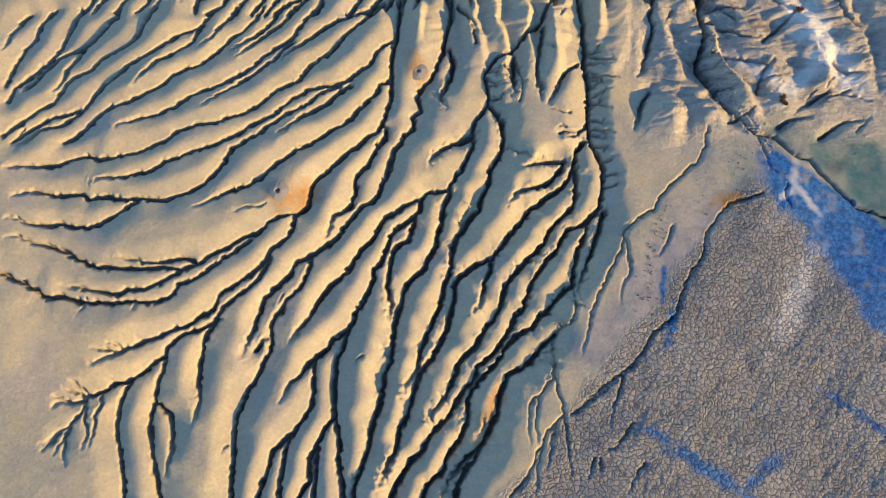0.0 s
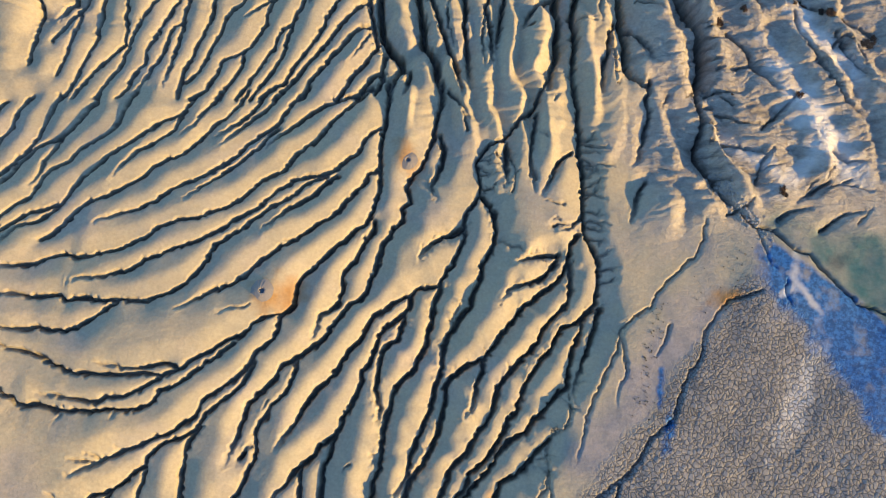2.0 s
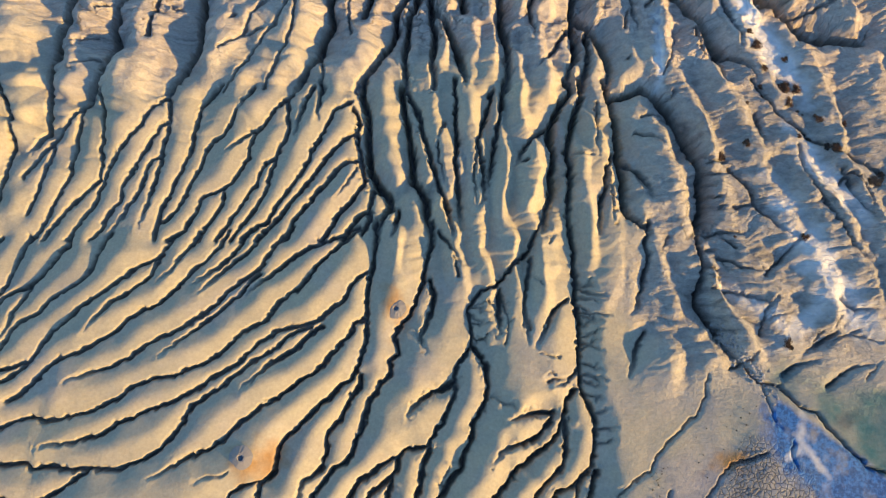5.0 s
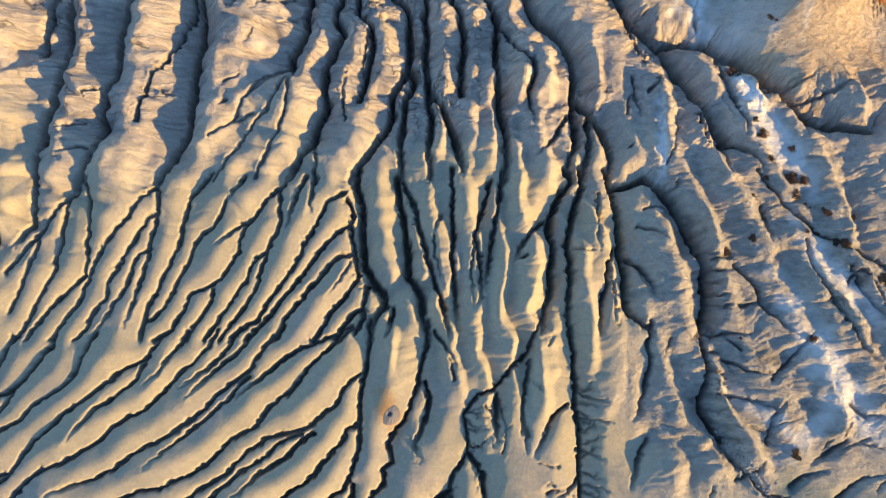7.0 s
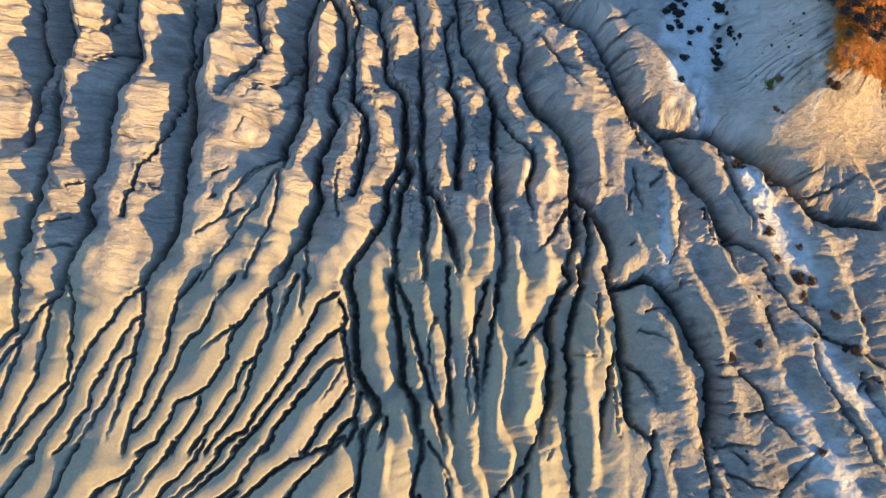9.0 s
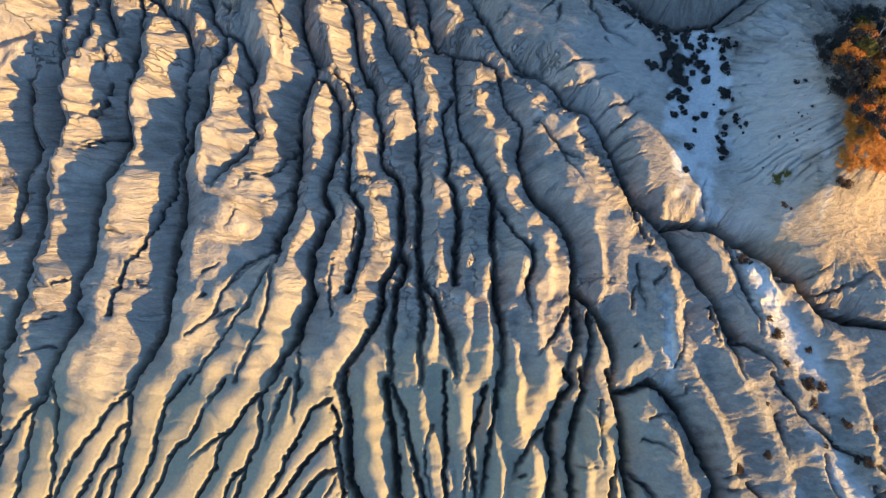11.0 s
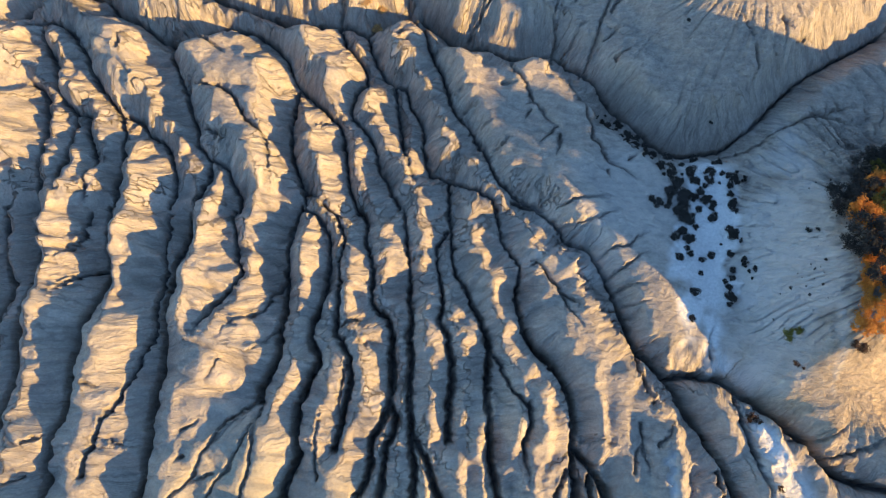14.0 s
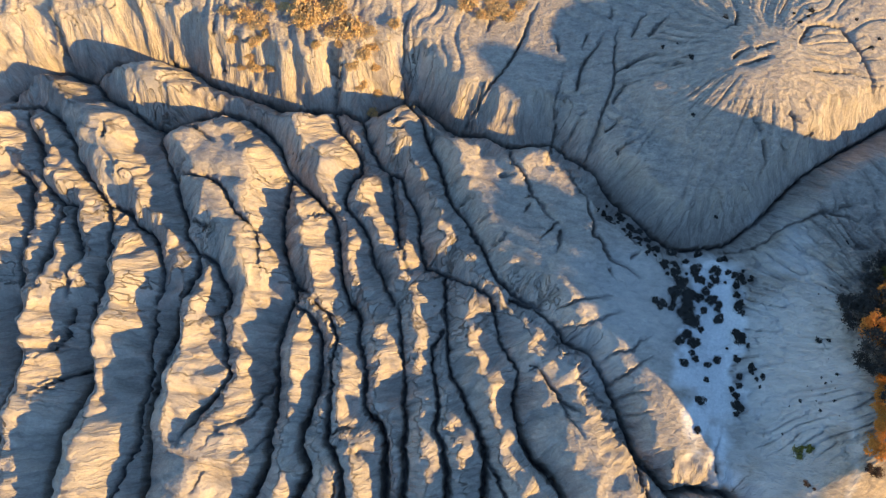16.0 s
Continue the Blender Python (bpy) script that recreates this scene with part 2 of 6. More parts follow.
def cut(depth, west, east, fades, course):
    """A gully along the course: its western bank rises over west metres, its rounded eastern bank over east metres."""
    p = np.array([[float(v) for v in q.split(",")] for q in course.split()])
    if depth > 3:
        depth, east, west = 3 + 0.7 * (depth - 3), east * 1.08, west * (1.15 if p[:, 1].mean() > 85 and p[:, 0].mean() < 12 else 1.0)
    elif depth < 0.36:
        depth *= 0.6
    elif 0.6 < depth < 1.2 and east > 3:
        depth, east, west = depth * 1.45, 3.4, 2.6
    reach = max(west, east) * 1.35 + 0.4
    i0, i1 = np.searchsorted(GX, [p[:, 0].min() - reach, p[:, 0].max() + reach])
    j0, j1 = np.searchsorted(GY, [p[:, 1].min() - reach, p[:, 1].max() + reach])
    if i1 <= i0 or j1 <= j0:
        return
    shape = (j1 - j0, i1 - i0)
    best, along = np.full(shape, 1e9), np.zeros(shape)
    offx, offy = np.zeros(shape), np.zeros(shape)
    length = 0.0
    for a, b in zip(p[:-1], p[1:]):
        run = np.hypot(*(b - a))
        if run < 1e-6:
            continue
        k0, k1 = np.searchsorted(GX[i0:i1], [min(a[0], b[0]) - reach, max(a[0], b[0]) + reach])
        l0, l1 = np.searchsorted(GY[j0:j1], [min(a[1], b[1]) - reach, max(a[1], b[1]) + reach])
        part = (slice(l0, l1), slice(k0, k1))
        dx, dy = WX[j0:j1, i0:i1][part] - a[0], WY[j0:j1, i0:i1][part] - a[1]
        u = np.clip((dx * (b[0] - a[0]) + dy * (b[1] - a[1])) / run ** 2, 0, 1)
        dx, dy = dx - u * (b[0] - a[0]), dy - u * (b[1] - a[1])
        far = dx * dx + dy * dy
        near = far < best[part]
        best[part] = np.where(near, far, best[part])
        along[part] = np.where(near, length + u * run, along[part])
        offx[part], offy[part] = np.where(near, dx, offx[part]), np.where(near, dy, offy[part])
        length += run
    d = np.sqrt(best)
    calm = 0.9 if depth < 1.6 else 0.55
    even = np.hypot(offx - calm * JX[j0:j1, i0:i1], offy - calm * JY[j0:j1, i0:i1])     # the banks are smoother than the bed
    even = np.where(best > 1e8, d, even)
    side = np.clip(0.5 - 1.2 * (offx * EX + offy * EY) / (d + 1e-3), 0, 1)     # 1 on the western bank
    seed = int(abs(p[0, 0] * 31 + p[0, 1] * 57)) % 997
    width = east + (west - east) * side
    deep = depth * (0.88 + 0.12 * line_noise(along, 6.0, seed + 3))
    if fades == 1:
        thin = np.clip((length - along) / min(6.0, 0.75 * length), 0.0, 1)
        deep, width = deep * thin ** 0.8, width * (0.35 + 0.65 * thin)
    if fades == 2:
        thin = 0.30 + 0.70 * np.clip((length - along) / 8.0, 0, 1)
        deep, width = deep * thin, width * (0.4 + 0.6 * thin)
    s = along + 40 * side
    big = min(1.0, depth / 2.0)
    flute = line_noise(s, 1.1, seed) * 0.6 + line_noise(s, 0.5, seed + 1) * 0.4
    u = even / (width * (1 + 0.20 * line_noise(s, 3.1, seed + 2)))
    u = u * (1 + (0.10 + 0.16 * big) * flute * np.clip(u * 2.5, 0, 1) * (0.35 + 0.65 * side) * (1.0 if depth > 1.5 else 0.6))
    left = np.clip(1 - u, 0, 1)
    scarp = np.exp(-(d / (0.26 + 0.10 * depth)) ** 4)
    bank_west = (0.92 + 0.05 * big) * left + (0.08 - 0.05 * big) * scarp
    bank_east = left ** (1.3 if depth < 1.6 else 1.25)
    high = np.clip((YY[j0:j1, i0:i1] - 92) / 12, 0, 1)
    if depth > 3:                                                    # in the north the sunward banks are hollow
        bank_west = bank_west + high * (0.95 * left ** 0.72 - bank_west)
    fall = bank_east + (bank_west - bank_east) * side
    rills = 0.0
    if depth > 1.5:
        wide = np.abs(line_noise(s + 0.5 * d + 0.5 * smooth_noise(offx, offy, 2.2, seed), 1.5, seed + 5))
        fine = np.abs(line_noise(s - 0.3 * d, 0.62, seed + 6))
        rills = (0.85 * np.clip(1 - wide / 0.36, 0, 1) + 0.5 * np.clip(1 - fine / 0.42, 0, 1) - 0.42) * np.clip(4 * u * left, 0, 1) * min(1.0, depth / 2.4)
    thin = 1 - (0.5 if depth > 1.5 else 0.0) * np.clip((YY[j0:j1, i0:i1] - 96) / 12, 0, 1)      # the beds are narrower in the north
    slot = min(3.0, 0.25 + 0.9 * depth) * thin ** 1.5 * np.exp(-(d / ((0.12 + 0.12 * min(depth, 3.0)) * thin)) ** 4) * np.clip(deep / depth, 0, 1)
    fingers = 0.0
    if depth > 3.07:
        vein = np.abs(line_noise(s + 0.5 * d + 0.8 * smooth_noise(offx, offy, 1.6, seed), 2.7, seed + 8))
        twig = np.abs(line_noise(s - 0.6 * d + 0.6 * smooth_noise(offx, offy, 1.1, seed), 1.2, seed + 9))
        fingers = (1.15 * np.clip(1 - vein / 0.24, 0, 1) * np.clip(1 - d / (1.5 * east), 0, 1) + 0.5 * np.clip(1 - twig / 0.3, 0, 1) * np.clip(1 - d / (1.1 * east), 0, 1)) * (1 - side) * np.clip(d / 0.5, 0, 1) * np.clip(deep / depth, 0, 1)
    made = (deep * fall + rills + fingers).astype(np.float32)
    here, flow, near = BANK[j0:j1, i0:i1], FLOW[j0:j1, i0:i1], NEAR[j0:j1, i0:i1]
    flow[made > here] = (along + 40 * np.round(side) + 13.7 * seed)[made > here]
    np.maximum(here, made, out=here)
    np.maximum(SLOT[j0:j1, i0:i1], slot.astype(np.float32), out=SLOT[j0:j1, i0:i1])
    np.minimum(near, np.where(best > 1e8, 9.0, d).astype(np.float32), out=near)
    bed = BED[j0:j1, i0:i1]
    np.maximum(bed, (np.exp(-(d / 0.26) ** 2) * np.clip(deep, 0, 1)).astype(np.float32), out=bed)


# Courses of the gullies: depth, width of the western bank, of the eastern bank, whether it runs out, the way in metres.
# fan
cut(0.67, 2.4, 3.3, 1, "-59.76,46.54 -60.50,45.63 -61.01,43.47 -61.00,41.88 -61.43,40.39")
cut(0.67, 2.4, 3.3, 0, "-56.43,47.78 -57.68,45.66 -58.01,42.78 -58.90,40.58 -59.27,38.85 -59.65,37.14 -59.90,35.22")
cut(0.67, 2.4, 3.3, 0, "-52.87,47.88 -53.29,46.30 -53.75,44.20 -54.14,41.53 -54.90,39.77 -55.96,38.29 -56.94,36.75 -58.51,35.06 -58.97,33.00")
cut(0.67, 2.4, 3.3, 0, "-47.53,48.57 -47.57,46.91 -48.52,45.94 -49.28,44.10 -50.10,42.54 -51.05,41.62 -52.78,40.69 -53.97,39.79 -54.99,38.48 -56.35,35.92 -57.09,35.08")
cut(0.67, 2.4, 3.3, 1, "-50.88,41.54 -51.20,39.87 -52.10,38.38 -52.50,36.01 -53.51,34.32")
cut(0.67, 2.4, 3.3, 0, "-42.56,48.89 -43.06,47.47 -43.62,45.60 -43.70,44.06 -44.74,42.39 -46.34,40.97 -47.98,39.75 -48.80,38.26 -50.82,37.07 -51.65,35.62 -52.14,34.36 -52.97,32.87 -54.66,31.85 -55.26,31.04 -56.87,29.58 -58.47,27.98")
cut(0.67, 2.4, 3.3, 0, "-33.85,49.63 -35.09,47.68 -35.63,46.27 -38.36,44.49 -39.93,42.75 -41.17,41.33 -42.80,40.08 -44.08,38.96 -45.59,37.16 -46.82,35.83 -47.34,34.73 -48.18,33.29 -48.73,32.30 -50.82,31.57 -52.93,30.86 -54.21,29.72 -55.87,28.50 -57.15,27.23")
cut(0.67, 2.4, 3.3, 1, "-35.71,45.81 -36.54,43.50 -38.57,41.29 -40.51,39.65 -41.66,37.85 -42.82,36.09")
cut(0.67, 2.4, 3.3, 0, "-27.59,50.22 -28.52,48.31 -29.70,46.21 -31.45,44.61 -32.47,42.74 -33.73,41.14 -34.67,40.01 -36.72,38.96 -37.99,37.74 -38.86,36.40 -39.49,35.77 -41.12,34.73 -42.75,33.62 -44.11,33.12 -45.15,32.81 -46.42,31.77 -47.00,30.94 -47.88,29.71 -49.08,28.25 -50.40,27.42")
cut(0.67, 2.4, 3.3, 1, "-31.42,49.86 -32.08,47.97 -33.32,46.04 -34.18,44.17 -35.41,42.46")
cut(0.67, 2.4, 3.3, 1, "-24.82,50.47 -25.62,48.58 -26.95,46.83 -27.93,45.49 -29.29,44.20 -30.51,43.20 -31.28,42.25")
cut(0.67, 2.4, 3.3, 1, "-22.73,50.65 -23.70,48.75 -25.08,47.28 -26.47,45.98 -27.79,44.35 -29.12,42.90 -30.06,41.50")
cut(0.67, 2.4, 3.3, 1, "-19.23,50.95 -20.66,49.47 -21.34,48.51 -22.31,46.64 -22.94,45.25 -23.98,44.27 -25.39,43.26 -26.76,42.09 -27.71,40.61 -28.54,39.50 -29.67,38.54 -30.70,37.93 -32.35,36.59 -34.68,35.12 -36.28,33.74 -37.23,32.85 -39.23,31.87 -41.25,31.07 -43.32,30.61 -44.22,29.53")
cut(0.67, 2.4, 3.3, 1, "-22.86,44.55 -23.88,43.41 -25.19,41.54 -26.53,40.13 -27.85,38.72 -29.51,37.29 -30.80,35.91 -31.77,34.99 -33.33,33.20")
cut(0.67, 2.4, 3.3, 1, "-47.81,33.31 -49.34,31.63 -50.92,30.21 -52.63,29.37 -54.04,28.85 -55.29,27.50 -56.55,26.16")
cut(0.79, 2.4, 3.3, 1, "-10.56,51.40 -12.47,50.37 -14.38,49.51 -17.39,47.94 -19.57,46.25 -20.40,45.30 -22.39,43.72 -24.40,41.19")
cut(0.67, 2.4, 3.3, 1, "-10.38,51.14 -11.65,49.97 -12.91,48.90 -13.63,47.96 -14.80,46.99 -16.00,45.40 -17.04,44.00 -18.07,42.61 -19.13,41.66 -20.18,40.71 -20.81,39.38 -21.83,38.27 -23.24,37.47 -24.94,36.06 -25.90,34.73 -26.89,33.82 -28.24,32.87 -29.95,32.06 -31.97,31.07 -33.72,30.75 -35.74,29.94 -37.30,28.47 -38.94,27.56 -40.25,26.85 -42.61,26.14 -43.95,25.60 -45.69,25.35 -46.86,25.89 -48.27,25.67 -49.58,24.85 -51.30,24.18 -53.88,24.09 -56.10,23.88 -57.56,23.55")
cut(0.67, 2.4, 3.3, 1, "-9.37,45.43 -10.97,43.76 -11.52,42.68 -12.19,41.35 -13.28,40.42 -14.70,39.04 -16.16,38.33 -18.02,37.93 -19.86,37.35 -20.89,36.43 -22.26,35.23 -23.58,33.71 -24.58,32.81 -25.94,31.87 -26.96,31.22 -27.91,30.09 -29.58,29.07 -31.24,28.06 -32.94,27.52 -34.93,26.57 -36.91,25.64 -38.69,24.29 -40.15,23.66 -42.53,23.13 -44.59,22.78 -45.94,22.33")
cut(0.67, 2.4, 3.3, 1, "-15.76,38.11 -17.59,37.29 -18.66,36.62 -19.66,35.29 -21.04,34.18 -22.44,33.41 -23.44,32.34 -24.44,31.45 -25.40,30.32 -26.75,29.40 -27.73,28.52 -28.71,27.73 -29.27,26.44 -30.44,24.34 -31.55,23.03 -33.09,21.93 -34.80,21.06 -36.25,20.43 -38.17,20.30 -39.36,20.36 -41.09,20.25 -42.82,20.15 -43.91,20.45 -44.96,20.39 -45.96,19.97 -46.74,20.52 -48.16,20.45 -49.55,20.16 -51.03,20.32 -52.54,20.63 -54.34,20.35 -55.73,19.72")
cut(0.77, 2.4, 3.3, 1, "-14.25,38.23 -15.68,37.11 -17.20,35.49 -18.80,34.13 -20.55,32.92 -22.20,31.00 -23.16,29.72")
cut(0.75, 2.4, 3.3, 1, "-8.97,39.44 -10.09,38.94 -10.54,37.65 -11.46,36.59 -12.14,35.46 -13.05,34.57 -13.71,33.29 -14.91,32.39 -16.33,31.47 -17.35,30.43 -18.72,29.28 -20.11,28.38 -21.46,27.25 -22.80,26.20 -24.11,24.93 -25.05,23.70 -26.05,23.02 -27.39,22.38 -28.74,21.82 -29.71,21.07 -31.34,20.05 -32.66,19.37")
cut(0.67, 2.4, 3.3, 1, "-39.36,20.36 -39.98,19.74 -40.93,19.02 -42.22,18.14 -43.17,17.37 -43.99,16.67 -45.49,16.38 -47.26,16.43 -48.70,16.58 -50.10,16.38 -51.89,16.23 -53.00,16.40 -54.15,16.72 -55.67,17.03")
cut(0.67, 2.4, 3.3, 1, "-19.30,19.72 -20.69,19.33 -22.08,18.94 -23.07,18.13 -23.70,17.34 -24.54,16.55 -25.69,16.04 -27.00,15.22 -28.12,14.50 -29.29,13.77 -30.57,12.76 -31.55,12.20 -32.86,11.55 -34.14,10.63 -35.43,9.85 -36.73,9.21 -38.05,8.79 -39.42,8.79 -40.05,8.20 -41.40,7.99 -42.80,8.20 -43.85,8.35 -45.63,8.75 -47.72,8.72")
cut(0.67, 2.4, 3.3, 1, "-31.59,12.55 -32.67,13.06 -34.02,12.76 -35.68,12.24 -37.40,12.28 -38.80,12.48 -39.85,12.63 -41.57,12.68")
cut(0.67, 2.4, 3.3, 1, "-32.65,11.56 -34.59,11.66 -37.31,11.43 -40.05,11.35 -42.12,11.38 -43.85,11.36 -44.94,11.79 -46.41,12.43 -47.89,13.06 -50.10,13.67 -51.93,13.95 -53.49,14.74 -55.29,14.53")
cut(0.67, 2.4, 3.3, 0, "-24.95,15.65 -26.24,14.55 -27.88,13.50 -28.80,12.37 -29.78,11.74 -30.72,10.83 -32.04,10.25 -33.14,9.63 -33.71,8.54 -34.86,7.78 -36.71,7.12 -38.23,7.25 -39.93,7.16 -41.60,6.73 -43.34,6.85 -45.07,6.90 -46.51,7.32 -47.59,7.61 -48.95,7.27 -49.90,7.58 -50.85,8.37 -51.97,8.81 -53.47,9.30 -55.38,10.07")
# trunk
cut(1.3, 3, 3, 0, "-8.63,52.26 -8.36,49.13 -8.51,46.46 -8.81,45.13 -8.93,42.09 -8.76,39.54 -8.67,37.02 -9.10,35.33 -9.37,33.66 -10.02,32.15 -11.08,31.11 -12.48,29.80 -13.87,28.51 -14.88,27.25 -15.90,26.15 -17.24,24.73 -18.08,23.51 -18.24,21.96 -18.35,20.81 -19.20,19.85")
# fan
cut(0.71, 2.4, 3.3, 1, "-19.17,19.82 -19.95,18.94 -19.98,17.67 -20.45,16.53 -21.40,15.37 -22.53,14.57 -22.85,13.46 -23.70,12.11 -24.86,11.03 -26.17,10.17 -27.47,9.39 -28.28,8.49 -28.62,7.07 -29.58,6.32 -30.55,5.78 -31.50,4.96 -33.79,4.02 -35.40,3.11 -37.37,2.33 -39.29,1.21 -40.90,0.38 -42.34,-0.16 -43.39,-0.61")
cut(0.71, 2.4, 3.3, 1, "-22.44,13.63 -22.75,12.38 -23.59,10.89 -24.72,9.61 -26.13,8.40 -27.29,7.49 -28.19,6.18 -28.98,5.16 -30.40,4.33 -32.06,3.76 -33.33,2.87 -34.05,1.94 -34.26,0.77 -35.42,0.17 -36.33,-0.89 -37.27,-1.61 -38.55,-2.35 -40.21,-2.76 -40.79,-3.59 -42.11,-3.99 -43.22,-4.37 -43.36,-4.91 -45.01,-5.32 -46.40,-5.19 -47.33,-5.90")
# fan
cut(0.46, 1.4, 1.77, 1, "-43.09,-4.56 -43.16,-5.70 -43.73,-6.58 -44.50,-7.48 -44.87,-8.28 -46.13,-9.00 -47.03,-9.83 -47.95,-10.52")
cut(0.46, 1.4, 1.77, 1, "-44.66,-8.27 -44.94,-9.27 -45.62,-10.28 -45.96,-11.73")
cut(0.46, 1.4, 1.77, 1, "-44.98,-8.95 -44.81,-10.25 -44.81,-11.22 -44.30,-12.49")
cut(0.46, 1.4, 1.77, 1, "-42.93,-5.88 -42.84,-7.20 -42.52,-9.16 -42.64,-10.80")
cut(0.46, 1.4, 1.77, 1, "-41.53,-4.02 -41.39,-5.15 -41.66,-6.82 -41.76,-8.80 -41.84,-10.76")
cut(0.46, 1.4, 1.77, 1, "-45.79,-8.98 -46.67,-10.01 -47.41,-11.02")
cut(0.46, 1.4, 1.77, 1, "-39.83,0.77 -40.91,1.26 -42.29,1.40 -43.31,1.35")
cut(0.46, 1.4, 1.77, 1, "-39.20,1.21 -39.95,1.85 -41.02,2.28")
cut(0.46, 1.4, 1.77, 1, "-43.27,-4.77 -44.73,-3.97 -45.79,-3.69 -46.50,-3.45")
cut(0.46, 1.4, 1.77, 1, "-43.12,-4.36 -43.89,-3.60 -44.87,-2.84 -45.42,-2.19")
cut(0.46, 1.4, 1.77, 1, "-44.91,-5.31 -46.35,-4.71 -47.41,-4.43")
cut(0.46, 1.4, 1.77, 1, "-36.63,2.63 -37.69,2.99")
# fan
cut(0.71, 2.4, 3.3, 0, "-38.38,-2.67 -38.74,-3.70 -39.06,-5.05 -39.40,-6.73 -39.20,-8.37 -38.66,-9.98 -37.95,-11.91 -37.50,-13.82 -36.97,-16.35")
cut(0.71, 2.4, 3.3, 0, "-34.07,0.23 -34.43,-0.80 -34.93,-2.51 -35.08,-4.20 -35.34,-5.55 -35.42,-7.21 -34.85,-9.16 -34.52,-10.78 -33.99,-12.38 -33.29,-14.28 -32.86,-16.17")
cut(0.71, 2.4, 3.3, 1, "-35.01,-4.86 -34.12,-5.49 -33.17,-6.11 -32.65,-7.74 -32.16,-9.69 -32.26,-11.65 -32.37,-13.59")
cut(0.71, 2.4, 3.3, 1, "-28.14,5.70 -29.53,3.89 -29.83,2.15 -29.92,-0.25 -29.92,-2.28 -29.50,-4.28 -29.80,-5.96 -29.97,-7.49")
cut(0.95, 2.4, 3.3, 1, "-9.04,32.40 -9.04,31.19 -9.85,29.93 -10.17,29.11 -10.83,27.87 -11.14,27.06 -12.16,25.81 -12.59,24.62 -12.44,22.69 -12.91,21.13 -14.28,20.06 -14.96,19.49 -15.34,17.96 -15.79,16.45")
cut(0.96, 2.4, 3.3, 1, "-1.06,52.62 -1.16,49.47 -1.59,46.80 -1.88,44.60 -2.56,42.41 -3.23,40.24 -4.33,39.07 -4.90,38.20 -5.16,37.34 -4.95,36.36 -4.65,35.13 -5.59,34.25 -5.12,32.64 -6.57,31.58 -6.89,30.51 -7.93,29.25 -8.03,27.25 -8.47,26.05 -9.11,24.44 -9.52,22.87 -10.40,21.82 -11.45,21.22 -12.43,19.64 -13.43,18.45 -14.19,17.06 -15.05,16.12 -16.06,15.32 -17.40,14.29 -18.42,13.72 -19.26,12.80 -19.85,11.46 -20.94,10.32 -21.91,9.41 -22.66,8.45 -23.11,7.36 -23.53,5.94 -23.67,4.53 -24.40,2.76 -25.14,1.21")
cut(0.75, 2.4, 3.3, 0, "-17.39,14.15 -17.30,13.06 -17.85,11.22 -18.79,9.94 -19.87,8.60 -20.44,7.15 -21.27,6.26 -21.62,4.84 -21.30,2.91 -21.86,1.51 -22.40,-0.03 -23.07,-1.63 -24.03,-3.02 -24.35,-4.71 -25.06,-6.41 -25.16,-8.07 -24.82,-10.02 -24.75,-11.97 -24.75,-13.90 -24.54,-15.80")
cut(0.74, 2.4, 3.3, 1, "-23.30,2.12 -22.55,2.99 -21.76,4.14")
cut(0.99, 2.4, 3.3, 1, "-0.56,24.14 -1.67,24.09 -3.13,23.62 -3.82,22.65 -5.28,22.34 -6.68,21.11 -7.74,20.44 -8.76,19.32 -9.40,17.94 -10.04,16.78 -11.05,15.61 -11.67,14.25 -12.43,12.96 -13.28,11.83 -14.28,11.05 -15.05,9.93 -16.06,8.45 -16.78,6.99 -17.39,5.90 -18.31,4.45 -19.26,3.36")
cut(0.97, 2.4, 3.3, 1, "-3.81,22.42 -4.09,20.87 -5.49,19.66 -6.88,18.45 -7.54,17.29 -8.02,15.78 -8.43,14.28 -9.29,13.13 -9.47,11.66 -9.94,10.19 -10.55,8.73 -11.18,7.63 -11.43,6.20 -12.07,5.32 -13.07,4.57 -14.07,3.96 -14.47,2.90 -15.64,1.80 -16.41,1.08 -17.19,-0.33 -18.48,-1.41 -19.05,-2.79 -19.61,-4.16")
cut(1.04, 2.4, 3.3, 1, "-4.41,20.09 -4.70,18.57 -5.34,17.03 -6.74,16.21 -7.23,14.71 -7.40,12.86 -7.47,10.68 -6.98,8.55 -7.13,6.41")
# trunk
cut(1.1, 3, 3, 0, "13.33,53.39 12.15,51.08 11.39,48.82 9.83,47.42 8.67,46.05 7.53,44.52 5.59,43.56 4.46,42.38 3.95,41.07 4.33,38.98 4.62,36.90 3.68,35.20 2.82,33.51 2.49,32.27 2.76,31.07 2.58,29.85 1.68,27.81 0.98,26.58 -0.08,24.96 -0.17,23.79")
